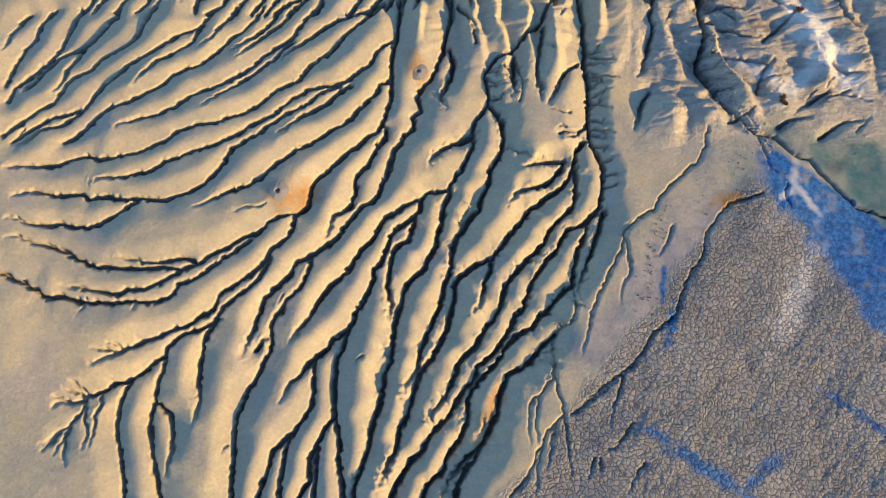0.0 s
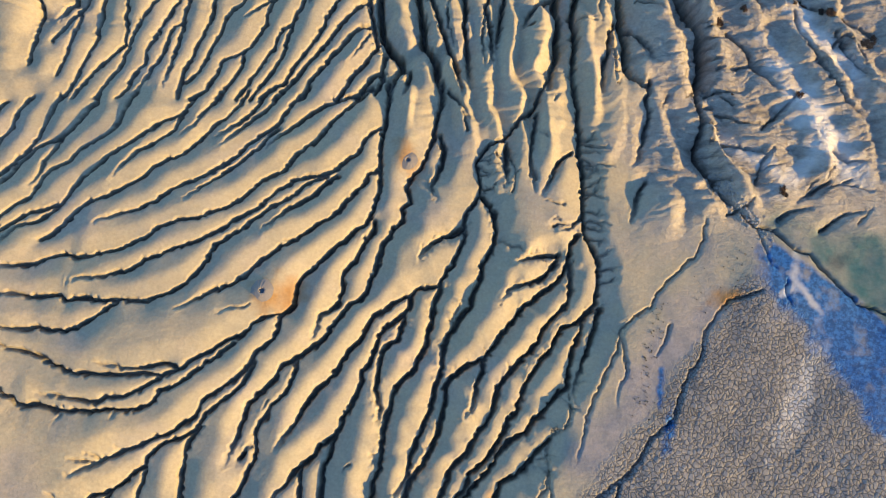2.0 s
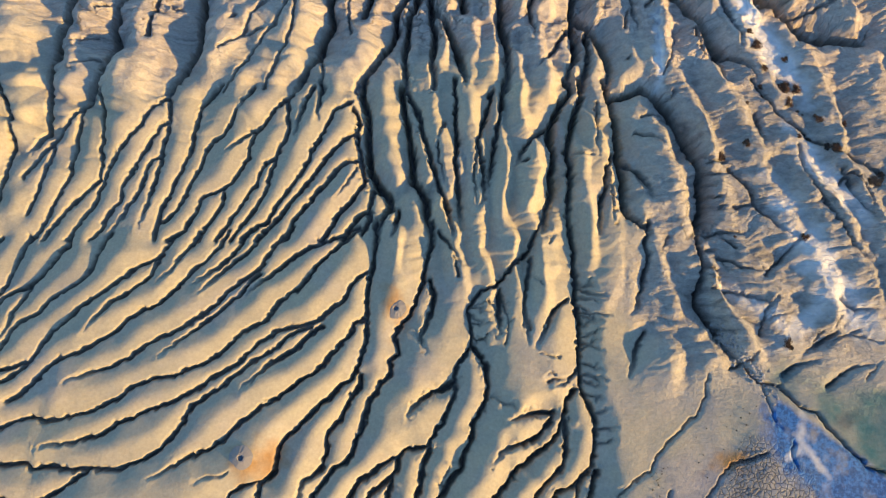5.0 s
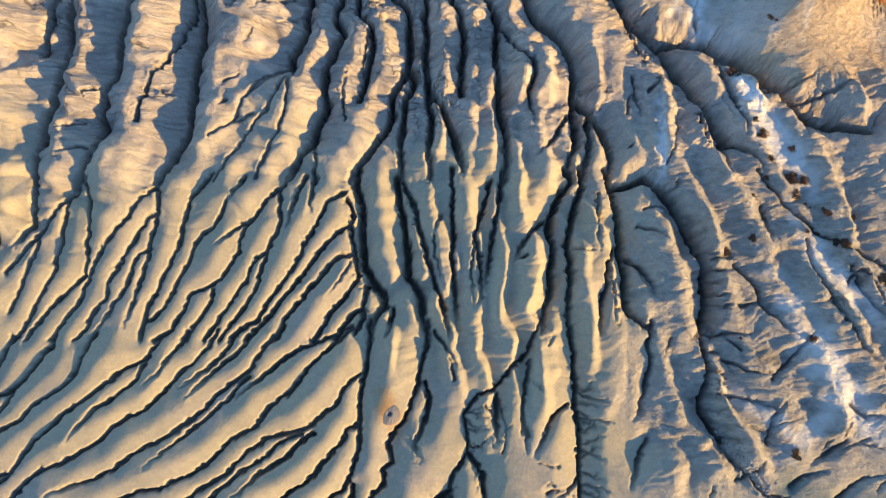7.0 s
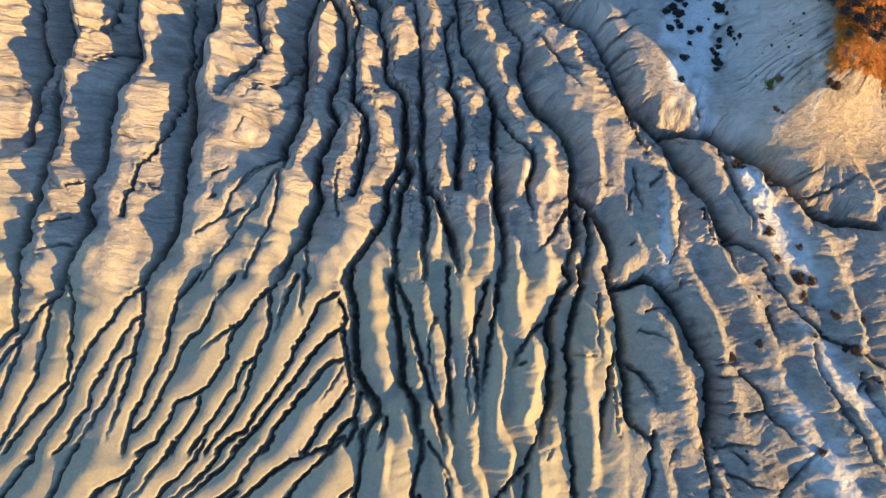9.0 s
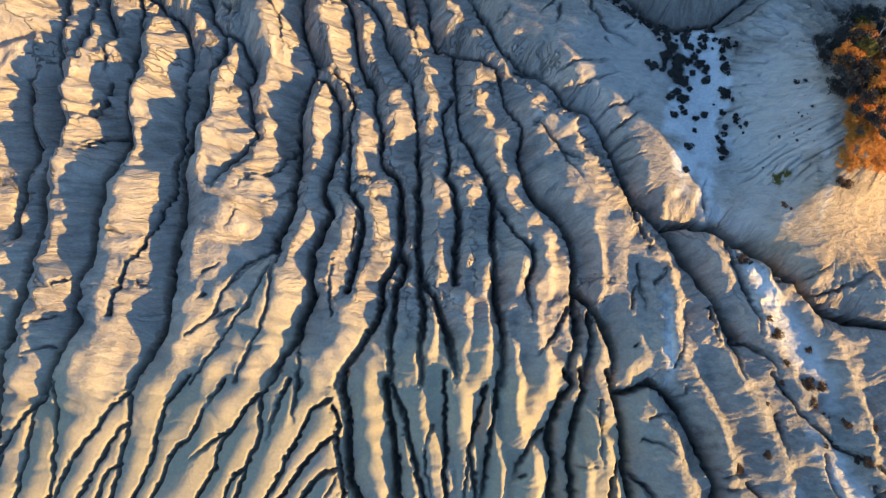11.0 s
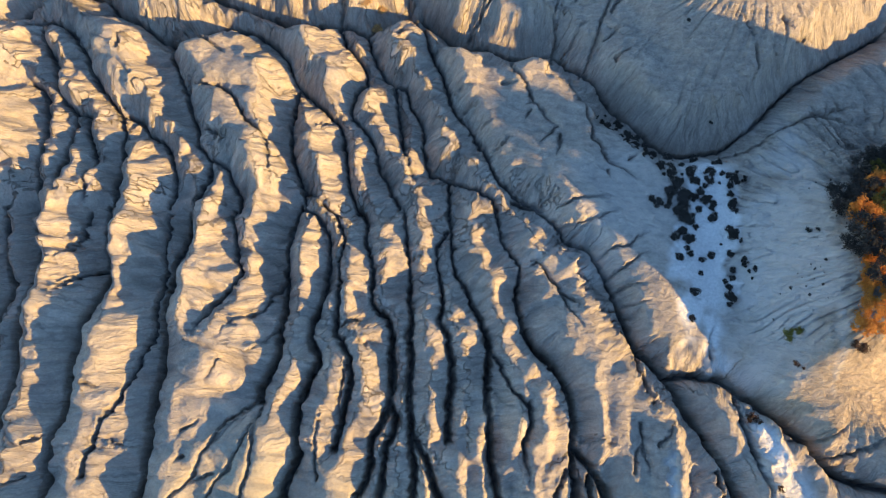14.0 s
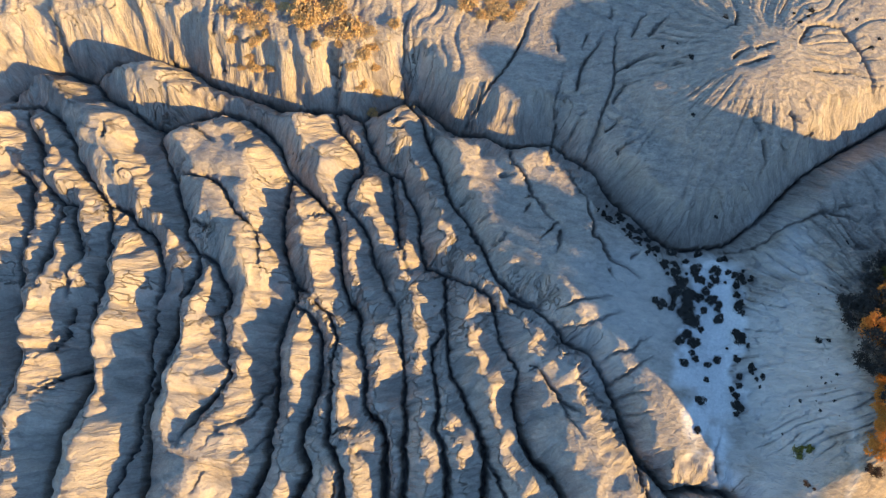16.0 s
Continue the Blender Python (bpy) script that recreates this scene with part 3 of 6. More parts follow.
# fan
cut(1.04, 2.4, 3.3, 0, "-0.17,23.78 -0.82,21.81 -0.95,19.89 -1.38,17.99 -1.79,16.10 -2.53,14.95 -2.96,13.46 -4.00,12.67 -4.99,11.17 -5.48,9.70 -5.87,7.89 -6.33,6.09 -6.36,4.33 -6.54,1.55 -7.12,-0.20 -7.31,-2.59 -7.55,-4.28 -8.12,-5.98 -8.56,-7.65 -8.71,-9.30 -9.12,-11.27 -9.70,-12.58 -10.18,-15.16")
cut(1.04, 2.4, 3.3, 1, "2.50,32.01 1.39,31.14 -0.10,30.66 -1.20,29.88 -2.27,28.78 -3.34,27.53")
cut(1.04, 2.4, 3.3, 1, "4.87,36.48 5.82,35.29 6.63,33.69 6.89,32.08 6.72,30.05 5.86,28.41 5.15,27.18 5.19,25.61 4.29,23.62 3.82,22.05 2.90,20.85 1.88,18.90 0.84,17.35 0.56,15.47 0.30,13.25 -0.11,11.05 -0.59,9.22 -1.22,7.40 -2.03,5.24 -2.77,3.11 -3.12,0.67 -4.28,-1.09 -4.89,-2.48")
cut(1.04, 2.4, 3.3, 1, "-1.10,44.65 -0.40,42.96 -0.70,40.81 -1.24,39.08 -1.80,37.79 -1.47,35.73")
cut(1.04, 2.4, 3.3, 1, "7.93,43.83 7.81,42.11 8.01,40.00 8.21,37.91")
cut(1.04, 2.4, 3.3, 1, "5.65,15.35 4.58,14.78 3.16,14.13 1.76,12.96 1.10,11.47 1.03,9.66 0.75,7.85 0.48,5.93 -0.36,4.27 -1.31,2.14 -2.62,0.35 -3.08,-1.37 -3.47,-3.22 -4.18,-5.13 -4.98,-6.83 -5.20,-8.81 -6.07,-11.13 -7.07,-13.43")
cut(1.04, 2.4, 3.3, 1, "5.66,14.98 5.56,13.51 4.89,12.01 4.72,10.56 4.07,8.73 3.38,7.98")
cut(1.04, 2.4, 3.3, 1, "15.02,28.31 13.91,26.83 13.17,26.01 11.69,25.15 9.83,24.67 8.73,23.99 7.80,22.63")
cut(1.04, 2.4, 3.3, 1, "15.02,28.86 13.14,28.77 10.90,28.11 9.03,27.54")
cut(1.04, 2.4, 3.3, 0, "17.66,31.80 16.67,30.54 16.37,28.13 15.93,26.93 15.03,25.47 13.92,24.48 12.08,23.23 10.62,22.00 9.76,20.58 8.61,19.46 7.76,18.22 7.06,16.91 5.80,15.36")
cut(1.04, 2.4, 3.3, 1, "16.67,27.75 16.67,25.39 16.52,23.44 15.64,21.86 14.32,20.65 13.23,19.46 12.73,17.93 11.44,16.38 10.01,15.19 8.96,13.67 7.91,12.16 7.37,10.68 6.92,8.86 6.25,7.40 5.23,6.15 4.43,4.50 3.22,3.04 2.21,1.96 1.58,0.21 0.96,-1.53 0.32,-2.77 -0.66,-3.96 -1.82,-5.55")
cut(1.04, 2.4, 3.3, 0, "19.47,22.04 18.37,21.45 17.63,20.43 15.79,19.58 14.85,18.41 14.35,16.89 13.27,15.72 12.34,14.57 11.50,13.06 10.79,11.93 10.46,10.47 9.99,9.01 9.09,7.89 8.41,6.44 7.39,4.64 6.72,3.56 5.36,2.10 4.33,1.37 4.37,0.34 3.71,-0.72 2.71,-1.78 1.93,-3.17 1.11,-4.88 0.11,-5.60 -0.85,-6.97 -1.69,-7.99 -2.10,-9.32 -3.40,-10.36 -4.01,-11.68 -4.92,-13.33 -5.49,-14.95")
cut(1.04, 2.4, 3.3, 0, "18.22,21.22 18.21,20.08 17.63,18.54 16.90,17.01 16.68,15.51 16.40,14.03 16.19,12.19 15.11,11.41 14.05,10.28 12.99,8.79 11.94,7.67 10.89,6.56 9.84,5.95 8.80,5.05 7.77,3.61 7.11,2.19 6.09,1.11 5.08,0.03 4.08,-1.38 3.31,-2.90 3.51,-4.44 3.21,-5.79 2.60,-7.47 1.63,-8.82 1.01,-10.16 0.73,-11.46 -0.26,-12.15 -1.23,-12.97 -1.81,-14.78")
cut(1.04, 2.4, 3.3, 1, "14.09,6.00 12.69,4.67 12.00,3.80 10.96,2.37 9.59,1.27 8.20,0.52 7.75,-0.87 7.25,-2.59 6.95,-4.28 6.30,-5.64 5.66,-7.00 5.02,-8.34 3.70,-9.38 2.73,-10.73 1.76,-11.74 1.14,-13.05 0.54,-14.67")
cut(1.04, 2.4, 3.3, 1, "20.21,22.08 19.83,20.15 19.09,18.23 18.35,15.96 17.84,14.46 17.27,12.60 16.55,11.12")
cut(0.91, 2.4, 3.3, 0, "-12.07,5.32 -12.46,4.04 -12.89,2.28 -13.31,0.54 -13.42,-1.52 -13.26,-3.54 -12.99,-5.20 -13.59,-6.36 -14.20,-7.25 -14.77,-8.59 -15.03,-9.58 -15.62,-10.59 -15.45,-12.52 -15.70,-13.50 -16.29,-14.48 -16.54,-15.45")
cut(0.83, 2.4, 3.3, 0, "-15.93,1.10 -15.84,-1.63 -15.73,-3.65 -16.10,-5.01 -17.01,-6.38 -17.91,-7.75 -19.18,-8.79 -19.97,-9.81 -20.31,-11.12 -20.80,-13.08 -21.54,-15.67")
cut(0.82, 2.4, 3.3, 0, "-17.90,-7.88 -18.50,-8.76 -18.69,-10.40 -18.84,-12.35 -18.88,-15.55")
cut(0.96, 2.4, 3.3, 0, "-12.99,-5.20 -12.55,-6.51 -12.28,-8.15 -11.97,-9.45 -11.98,-11.07 -11.52,-12.67 -10.99,-15.20")
cut(0.9, 2.4, 3.3, 0, "-14.77,-8.59 -14.77,-10.23 -14.81,-12.17 -14.67,-15.36")
cut(1.04, 2.4, 3.3, 0, "5.03,-8.67 4.40,-10.00 3.23,-11.35 2.62,-12.98 2.22,-14.60")
# crack
cut(0.35, 0.3, 0.6, 0, "16.12,12.14 16.33,11.06 16.62,9.64 16.13,8.19 15.78,7.33 14.72,6.86 14.03,5.98 13.69,4.56 14.06,2.50 13.94,0.44 14.09,-0.91 14.80,-2.56 15.16,-3.88 14.13,-4.59 13.12,-5.96 12.46,-7.31 11.66,-8.32 11.48,-9.63 10.83,-10.95 9.85,-12.27 8.87,-13.28 8.22,-14.26")
cut(0.35, 0.3, 0.6, 1, "14.06,1.82 13.39,0.08 12.37,-1.32 11.34,-2.05 10.89,-3.41 10.73,-5.74 10.97,-7.70")
cut(0.35, 0.3, 0.6, 1, "12.03,-1.68 11.72,-3.70 11.62,-5.70 11.79,-7.66")
cut(0.35, 0.3, 0.6, 1, "33.89,34.48 33.61,31.63 32.54,29.43 30.23,27.50 27.16,24.24 26.60,22.68 24.51,21.28 22.65,19.30 22.26,17.19 21.15,15.07 20.06,12.68 18.97,10.47 18.26,8.29 17.90,6.16 17.20,3.00")
cut(0.35, 0.3, 0.6, 1, "22.65,19.30 23.12,16.49 23.30,13.93 22.42,12.80 21.96,9.89")
cut(0.35, 0.3, 0.6, 1, "40.49,25.27 36.36,23.91 33.38,19.96 32.75,16.95 30.46,13.18 28.89,8.80 26.37,6.91 24.19,2.98 21.37,0.79 18.59,-1.37 15.84,-3.65")
cut(0.35, 0.3, 0.6, 1, "22.07,1.17 21.91,-0.54 21.00,-2.60 20.64,-5.28")
# trunk
cut(1.5, 3, 3, 0, "16.82,53.70 17.37,50.58 17.52,47.93 17.75,45.32 17.74,42.73 18.12,40.62 18.35,38.52 18.26,36.43 18.25,33.96 18.47,31.93 19.22,30.35 19.96,28.79 20.33,27.61 20.16,25.63 19.92,24.06 19.53,22.11")
# side
cut(1, 1.6, 1.8, 1, "11.94,47.94 11.43,44.86 11.09,41.41 11.51,38.48 11.69,36.82")
cut(1, 1.6, 1.8, 1, "16.68,42.97 15.35,42.05 14.20,39.88 13.06,37.72 12.69,36.46")
cut(1, 1.6, 1.8, 1, "27.33,54.06 26.84,50.89 27.18,48.69 26.56,46.04 26.11,43.86 25.46,42.29 24.27,41.21")
cut(1, 1.6, 1.8, 1, "-0.04,51.31 1.06,49.58 2.31,47.88 2.75,46.59")
cut(1, 1.6, 1.8, 1, "26.39,39.21 25.35,37.49 24.91,34.99 24.11,33.32")
cut(1, 1.6, 1.8, 1, "18.04,34.25 16.52,32.71 15.00,32.07")
# wash
cut(1.7, 3, 2.2, 0, "33.88,54.62 33.74,51.45 34.42,48.82 33.91,46.17 33.39,43.12 34.62,41.05 35.78,39.42")
# crack
cut(0.45, 0.5, 0.8, 0, "35.50,39.11 36.49,37.49 37.80,36.32 39.23,34.76 40.67,33.61 42.92,33.31 44.31,31.77 45.73,30.64 47.20,30.31 48.19,28.78 49.58,27.67 51.27,25.80 52.97,24.34 55.11,23.67 57.58,22.80")
# fan
cut(0.67, 2.4, 3.3, 0, "-47.99,68.86 -48.60,67.47 -49.66,66.23 -50.50,65.01 -51.33,63.80 -52.06,62.22 -52.87,61.03 -53.58,59.48 -54.28,57.94 -55.23,56.05")
cut(0.67, 2.4, 3.3, 0, "-52.51,61.05 -52.20,59.17 -52.52,57.28 -52.90,55.42 -53.18,53.23 -53.72,51.77 -53.88,51.05")
cut(0.67, 2.4, 3.3, 0, "-49.30,66.25 -49.39,64.29 -49.54,62.35 -49.46,60.44 -49.59,58.55 -49.29,56.70 -49.85,55.20 -50.33,53.72 -50.92,51.90 -51.25,50.47 -52.08,48.33 -52.84,47.26")
cut(0.67, 2.4, 3.3, 0, "-47.72,69.35 -47.06,67.95 -46.52,66.01 -46.05,64.08 -45.78,61.78 -46.03,60.62 -45.53,58.01 -45.61,56.15 -46.54,55.00 -47.54,53.86 -48.32,52.74 -49.35,51.27 -50.29,49.46 -51.21,47.68")
cut(0.67, 2.4, 3.3, 0, "-37.57,70.89 -37.82,69.27 -38.79,68.02 -39.53,67.19 -40.41,65.95 -41.21,64.35 -42.07,63.14 -42.84,61.56 -43.68,60.37 -44.34,58.45 -44.72,56.94 -45.10,55.45 -45.46,53.97 -45.68,52.52 -46.51,51.05 -47.20,49.61 -48.00,47.84")
cut(0.67, 2.4, 3.3, 0, "-37.86,65.16 -38.91,63.70 -39.70,62.12 -40.41,60.17 -41.10,58.25 -41.85,56.72 -42.38,55.23 -42.20,53.42 -43.07,52.66 -43.44,51.21 -44.07,49.42 -44.90,47.99")
cut(0.67, 2.4, 3.3, 1, "-38.13,68.46 -37.38,65.35 -37.76,63.38 -37.92,61.45 -38.08,59.93 -39.21,59.48 -39.41,57.97 -39.75,56.10 -40.29,54.25 -41.10,53.12 -41.48,51.67 -42.12,49.87 -42.75,48.10")
cut(0.67, 2.4, 3.3, 1, "-37.65,59.95 -37.94,57.69 -38.43,55.44 -38.49,53.26 -39.03,51.45 -39.35,49.67")
cut(0.67, 2.4, 3.3, 0, "-31.27,71.26 -32.77,68.77 -33.63,67.14 -33.99,64.77 -33.99,62.45 -34.32,60.14 -34.78,58.61 -35.51,56.71 -35.88,54.86 -36.64,53.37 -36.99,51.56 -37.00,49.79 -37.07,48.40")
cut(0.67, 2.4, 3.3, 0, "-28.46,67.05 -29.23,64.66 -30.15,63.44 -31.42,62.22 -32.20,60.27 -32.61,58.37 -33.49,56.46 -34.09,54.60 -34.80,52.75 -35.77,51.27 -36.97,50.36")
cut(0.67, 2.4, 3.3, 1, "-26.71,70.73 -27.78,68.67 -28.46,67.05")
cut(0.67, 2.4, 3.3, 0, "-20.45,71.89 -21.01,70.10 -22.16,69.00 -23.36,67.74 -23.93,66.29 -24.86,64.91 -25.66,63.71 -26.28,61.75 -26.23,60.24 -26.95,58.70 -27.91,56.93 -28.91,55.99 -30.33,55.18 -31.63,54.52 -32.20,52.90 -32.85,51.43 -33.29,49.99 -34.18,49.25 -35.24,48.35")
cut(0.67, 2.4, 3.3, 1, "-24.86,64.91 -26.55,63.81 -27.86,62.66 -29.40,60.81")
cut(0.67, 2.4, 3.3, 0, "-28.94,55.26 -29.02,53.44 -29.83,51.95 -30.64,50.49 -31.48,48.55")
cut(0.67, 2.4, 3.3, 0, "-21.79,69.02 -21.57,67.06 -21.16,64.74 -21.50,63.18 -22.05,61.62 -22.49,60.46 -23.70,59.63 -24.36,58.10 -24.74,56.60 -25.74,55.07 -26.59,53.57 -27.43,52.09 -28.25,50.62 -29.35,48.81")
cut(0.67, 2.4, 3.3, 0, "-22.05,61.62 -22.72,59.32 -23.16,57.06 -23.64,55.19 -24.46,53.33 -25.31,51.85 -26.49,50.36 -27.43,48.77")
cut(0.76, 2.4, 3.3, 0, "-13.04,69.12 -14.10,68.42 -15.17,67.81 -15.58,66.61 -16.24,65.02 -16.84,63.60 -17.59,62.25 -18.12,60.33 -18.69,58.79 -19.60,57.26 -20.50,55.73 -21.39,54.23 -22.27,52.73 -22.84,51.63 -24.13,50.85 -25.36,49.72 -26.07,48.84")
cut(0.8, 2.4, 3.3, 0, "-12.82,68.34 -12.09,66.81 -11.63,65.66 -12.64,64.45 -14.01,63.22 -15.00,62.02 -15.97,60.60 -16.89,58.89 -17.81,57.36 -18.73,55.83 -19.98,54.30 -20.87,52.81 -22.10,51.31 -23.30,49.83 -24.02,48.95")
cut(0.82, 2.4, 3.3, 0, "-11.22,60.71 -12.68,60.63 -13.71,59.82 -14.69,58.64 -15.63,57.11 -16.59,55.95 -17.51,54.44 -18.45,53.30 -19.35,51.82 -19.85,50.01 -20.44,49.14")
cut(0.89, 2.4, 3.3, 0, "-12.08,64.86 -11.78,62.96 -11.22,60.71 -10.74,59.23 -10.47,57.75 -11.11,56.61 -12.17,54.72 -13.15,53.58 -14.08,52.09 -14.96,50.27 -15.58,49.39")
cut(0.75, 2.4, 3.3, 1, "-18.49,71.20 -19.37,68.76 -20.00,65.58 -20.26,63.25")
cut(0.79, 2.4, 3.3, 1, "-17.45,72.07 -17.43,68.08 -17.57,65.72")
cut(0.93, 2.4, 3.3, 0, "-9.09,56.72 -9.34,55.24 -9.72,53.76 -10.92,52.62 -11.86,51.14 -12.92,49.52")
cut(0.95, 2.4, 3.3, 0, "-9.44,53.78 -9.44,51.98 -10.18,50.51")
cut(0.98, 2.4, 3.3, 1, "-5.65,53.97 -5.88,52.16 -6.23,49.86")
cut(0.75, 2.4, 3.3, 0, "-62.89,72.77 -61.41,69.40 -60.01,67.27 -58.96,65.72 -58.43,63.66 -57.76,61.22 -57.70,58.78 -57.56,56.77 -57.87,54.35 -58.06,52.53")
cut(2.2, 4.0, 3.2, 1, "-55.37,73.80 -55.16,71.62 -54.57,69.06 -54.00,66.10 -53.77,62.91 -54.58,60.87 -55.54,59.34")
# trunk
cut(2.75, 3.2, 2.94, 2, "-11.55,72.71 -11.73,70.27 -10.97,68.31 -10.44,66.36 -10.48,64.01 -10.30,61.70 -9.76,59.45 -8.88,57.61 -7.85,56.55 -6.90,55.48 -6.68,54.39 -7.47,53.25 -8.08,51.77 -8.30,49.82")
cut(2.75, 3.2, 2.94, 2, "-6.14,72.19 -5.99,69.78 -5.46,67.42 -4.94,65.09 -4.27,62.79 -4.13,60.50 -4.00,58.24 -2.98,57.17 -2.14,55.36 -1.82,53.54 -1.43,51.74 -0.92,50.18")
# side
cut(1.5, 1.6, 1.8, 1, "-5.29,71.22 -4.41,69.27 -3.54,67.34 -3.06,65.41 -2.58,63.51 -1.53,60.52 -0.83,58.30 0.01,56.12 0.86,53.61 1.69,51.13 2.16,48.67")
# trunk
cut(2.5, 3.2, 2.94, 2, "16.48,74.17 17.25,72.58 16.10,70.91 15.35,69.27 14.60,67.25 14.39,65.28 15.00,63.38 14.86,61.45 14.43,59.91 14.66,58.42 14.31,56.54 13.60,53.93 13.26,51.73")
cut(2.5, 3.2, 2.94, 2, "18.41,74.27 18.79,71.86 18.01,69.41 17.25,66.21 16.87,63.86 17.10,61.57 17.10,58.54 16.66,56.28 16.73,54.08 17.10,51.92")
cut(2.5, 3.2, 2.94, 2, "21.89,74.46 22.61,71.25 23.32,68.10 23.65,64.98 23.83,62.67 24.29,59.65 24.23,56.66 24.41,54.83 25.99,53.81 27.05,52.41")
# side
cut(1.4, 2.08, 1.98, 1, "22.71,63.27 21.94,60.95 21.90,58.69 21.14,56.43 20.75,54.22 20.72,51.34")
cut(1.4, 2.08, 1.98, 1, "24.54,61.84 26.37,60.79 27.42,58.97 28.09,56.78")
cut(1.4, 2.08, 1.98, 1, "6.47,71.83 5.78,69.40 5.11,67.00 4.62,63.87 5.34,60.10 5.41,57.87 5.49,55.65 4.94,54.53")
cut(1.4, 2.08, 1.98, 1, "13.75,66.67 12.27,65.42 11.54,64.23 10.45,62.64 9.38,60.31")
cut(1.4, 2.08, 1.98, 1, "1.08,73.16 1.33,67.59 1.65,63.72 1.66,59.92 2.22,55.49 2.91,51.18")
cut(1.4, 2.08, 1.98, 1, "7.95,73.52 7.47,68.70 6.85,63.99 6.24,59.40 5.83,56.41")
# wash
cut(2.64, 3, 2.2, 0, "23.02,71.70 24.95,72.04 27.29,73.14 29.18,72.02 31.01,69.71 32.42,67.01 33.80,63.96 34.78,60.95 34.99,57.95 35.03,55.73 34.04,53.48")
# crack
cut(0.6, 0.5, 1, 1, "38.45,61.71 39.83,60.27 41.21,58.86 41.78,56.67 43.13,55.28 44.80,53.56 46.52,52.57")
cut(0.6, 0.5, 1, 0, "42.36,75.22 43.71,72.86 45.78,70.19 47.90,68.33 49.27,66.84 51.42,65.80 53.55,64.75 55.68,63.72 59.15,61.62")
cut(0.6, 0.5, 1, 1, "48.03,65.62 48.17,62.95 48.71,60.72 49.31,59.26 51.34,57.51 52.25,55.73")
cut(0.6, 0.5, 1, 1, "53.08,60.19 53.98,61.74 55.39,61.06 56.61,58.88 57.01,55.97")
cut(0.6, 0.5, 1, 1, "42.74,70.03 43.15,67.31 43.28,64.99")
# ridge
cut(5.7, 7, 3.42, 0, "-63.20,113.24 -62.33,108.94 -61.21,105.61 -59.67,102.38 -59.44,99.95 -59.37,97.54 -58.66,94.42 -58.51,91.33 -58.61,88.64")
cut(5.7, 7, 3.42, 0, "-59.13,113.44 -58.18,110.00 -57.19,106.65 -56.89,104.17 -56.73,100.90 -56.59,97.69 -55.98,93.79 -55.32,90.74 -55.16,88.45 -55.15,85.45 -54.94,81.78 -55.08,78.20 -55.20,74.71")
cut(5.7, 7, 3.42, 2, "-48.13,114.05 -47.62,109.75 -47.38,107.22 -46.99,105.15 -46.47,102.30 -46.79,99.85 -47.49,97.42 -47.81,95.03 -47.75,92.71 -47.46,90.42 -47.20,88.15 -47.28,85.15 -47.71,82.19 -47.89,79.30 -47.78,76.50 -47.84,73.74 -48.21,71.69 -48.64,69.66 -48.93,68.00")
cut(5.7, 7, 3.42, 2, "-36.84,113.99 -37.17,109.62 -37.78,107.03 -37.79,103.70 -37.66,100.44 -37.00,97.28 -36.43,94.17 -36.16,91.09 -36.22,88.04 -36.04,85.05 -35.42,82.15 -35.60,79.27 -35.76,77.15 -36.40,75.04 -37.14,73.29 -37.80,71.24 -38.44,69.21")
# side
cut(1.3, 1.69, 1.44, 0, "-39.56,113.69 -39.52,110.29 -39.49,107.79 -38.70,105.38 -38.70,102.16 -38.54,99.79 -38.03,96.71 -38.60,94.37 -39.10,92.07 -39.44,89.81 -40.08,87.54 -41.07,85.30 -41.88,82.39 -42.48,80.25 -42.71,78.16")
cut(1.3, 1.69, 1.44, 1, "-50.50,112.93 -50.42,108.72 -51.79,107.81 -53.28,105.67")
cut(1.3, 1.69, 1.44, 1, "-46.67,105.25 -49.46,103.87 -51.11,102.56 -52.00,101.32")
# ridge
cut(3.25, 4.8, 3.61, 1, "-30.41,114.82 -29.58,110.56 -28.81,107.24 -27.74,105.66 -28.13,103.99 -29.38,101.87 -30.29,100.20 -31.51,98.14 -32.34,96.12")
# ridge
cut(5.7, 7, 3.42, 0, "-20.82,116.07 -21.67,112.91 -22.12,109.84 -22.32,106.85 -21.98,103.94 -21.44,100.69 -21.45,97.47 -21.07,94.33 -21.93,91.94 -22.82,89.97 -22.83,88.44")
# side
cut(0.9, 1.6, 1.35, 1, "-21.87,105.67 -22.82,103.98 -23.53,102.32 -23.93,100.70 -25.28,99.43 -26.72,98.94 -27.73,98.10 -28.68,96.87")
cut(0.9, 1.6, 1.35, 1, "-21.07,98.91 -22.05,97.68 -22.97,96.07 -24.36,95.21")
cut(0.9, 1.6, 1.35, 1, "-21.70,114.08 -22.18,111.48 -23.19,110.14")
# trunk
cut(3.71, 4, 3.61, 2, "-20.12,115.23 -18.43,114.47 -17.05,112.82 -16.09,111.16 -15.95,108.19 -16.08,104.85 -16.52,101.55 -17.19,99.09 -17.09,96.72 -16.01,95.22 -15.48,93.70 -16.44,92.11 -16.98,90.18 -17.50,88.26 -17.75,86.02 -17.33,83.85 -16.75,82.08 -17.40,80.27 -18.06,78.13 -18.29,76.05 -19.33,74.30 -20.17,72.58 -20.95,70.55")
# trunk
cut(2.53, 4, 3.61, 0, "-17.24,115.61 -15.52,114.41 -14.05,111.49 -14.12,109.79 -14.43,107.25 -14.04,104.79 -13.96,102.35 -13.95,99.94 -13.91,97.97 -12.63,96.48 -11.29,94.23 -11.05,91.57 -11.43,89.30 -11.72,87.05 -11.87,84.85 -12.40,83.02")
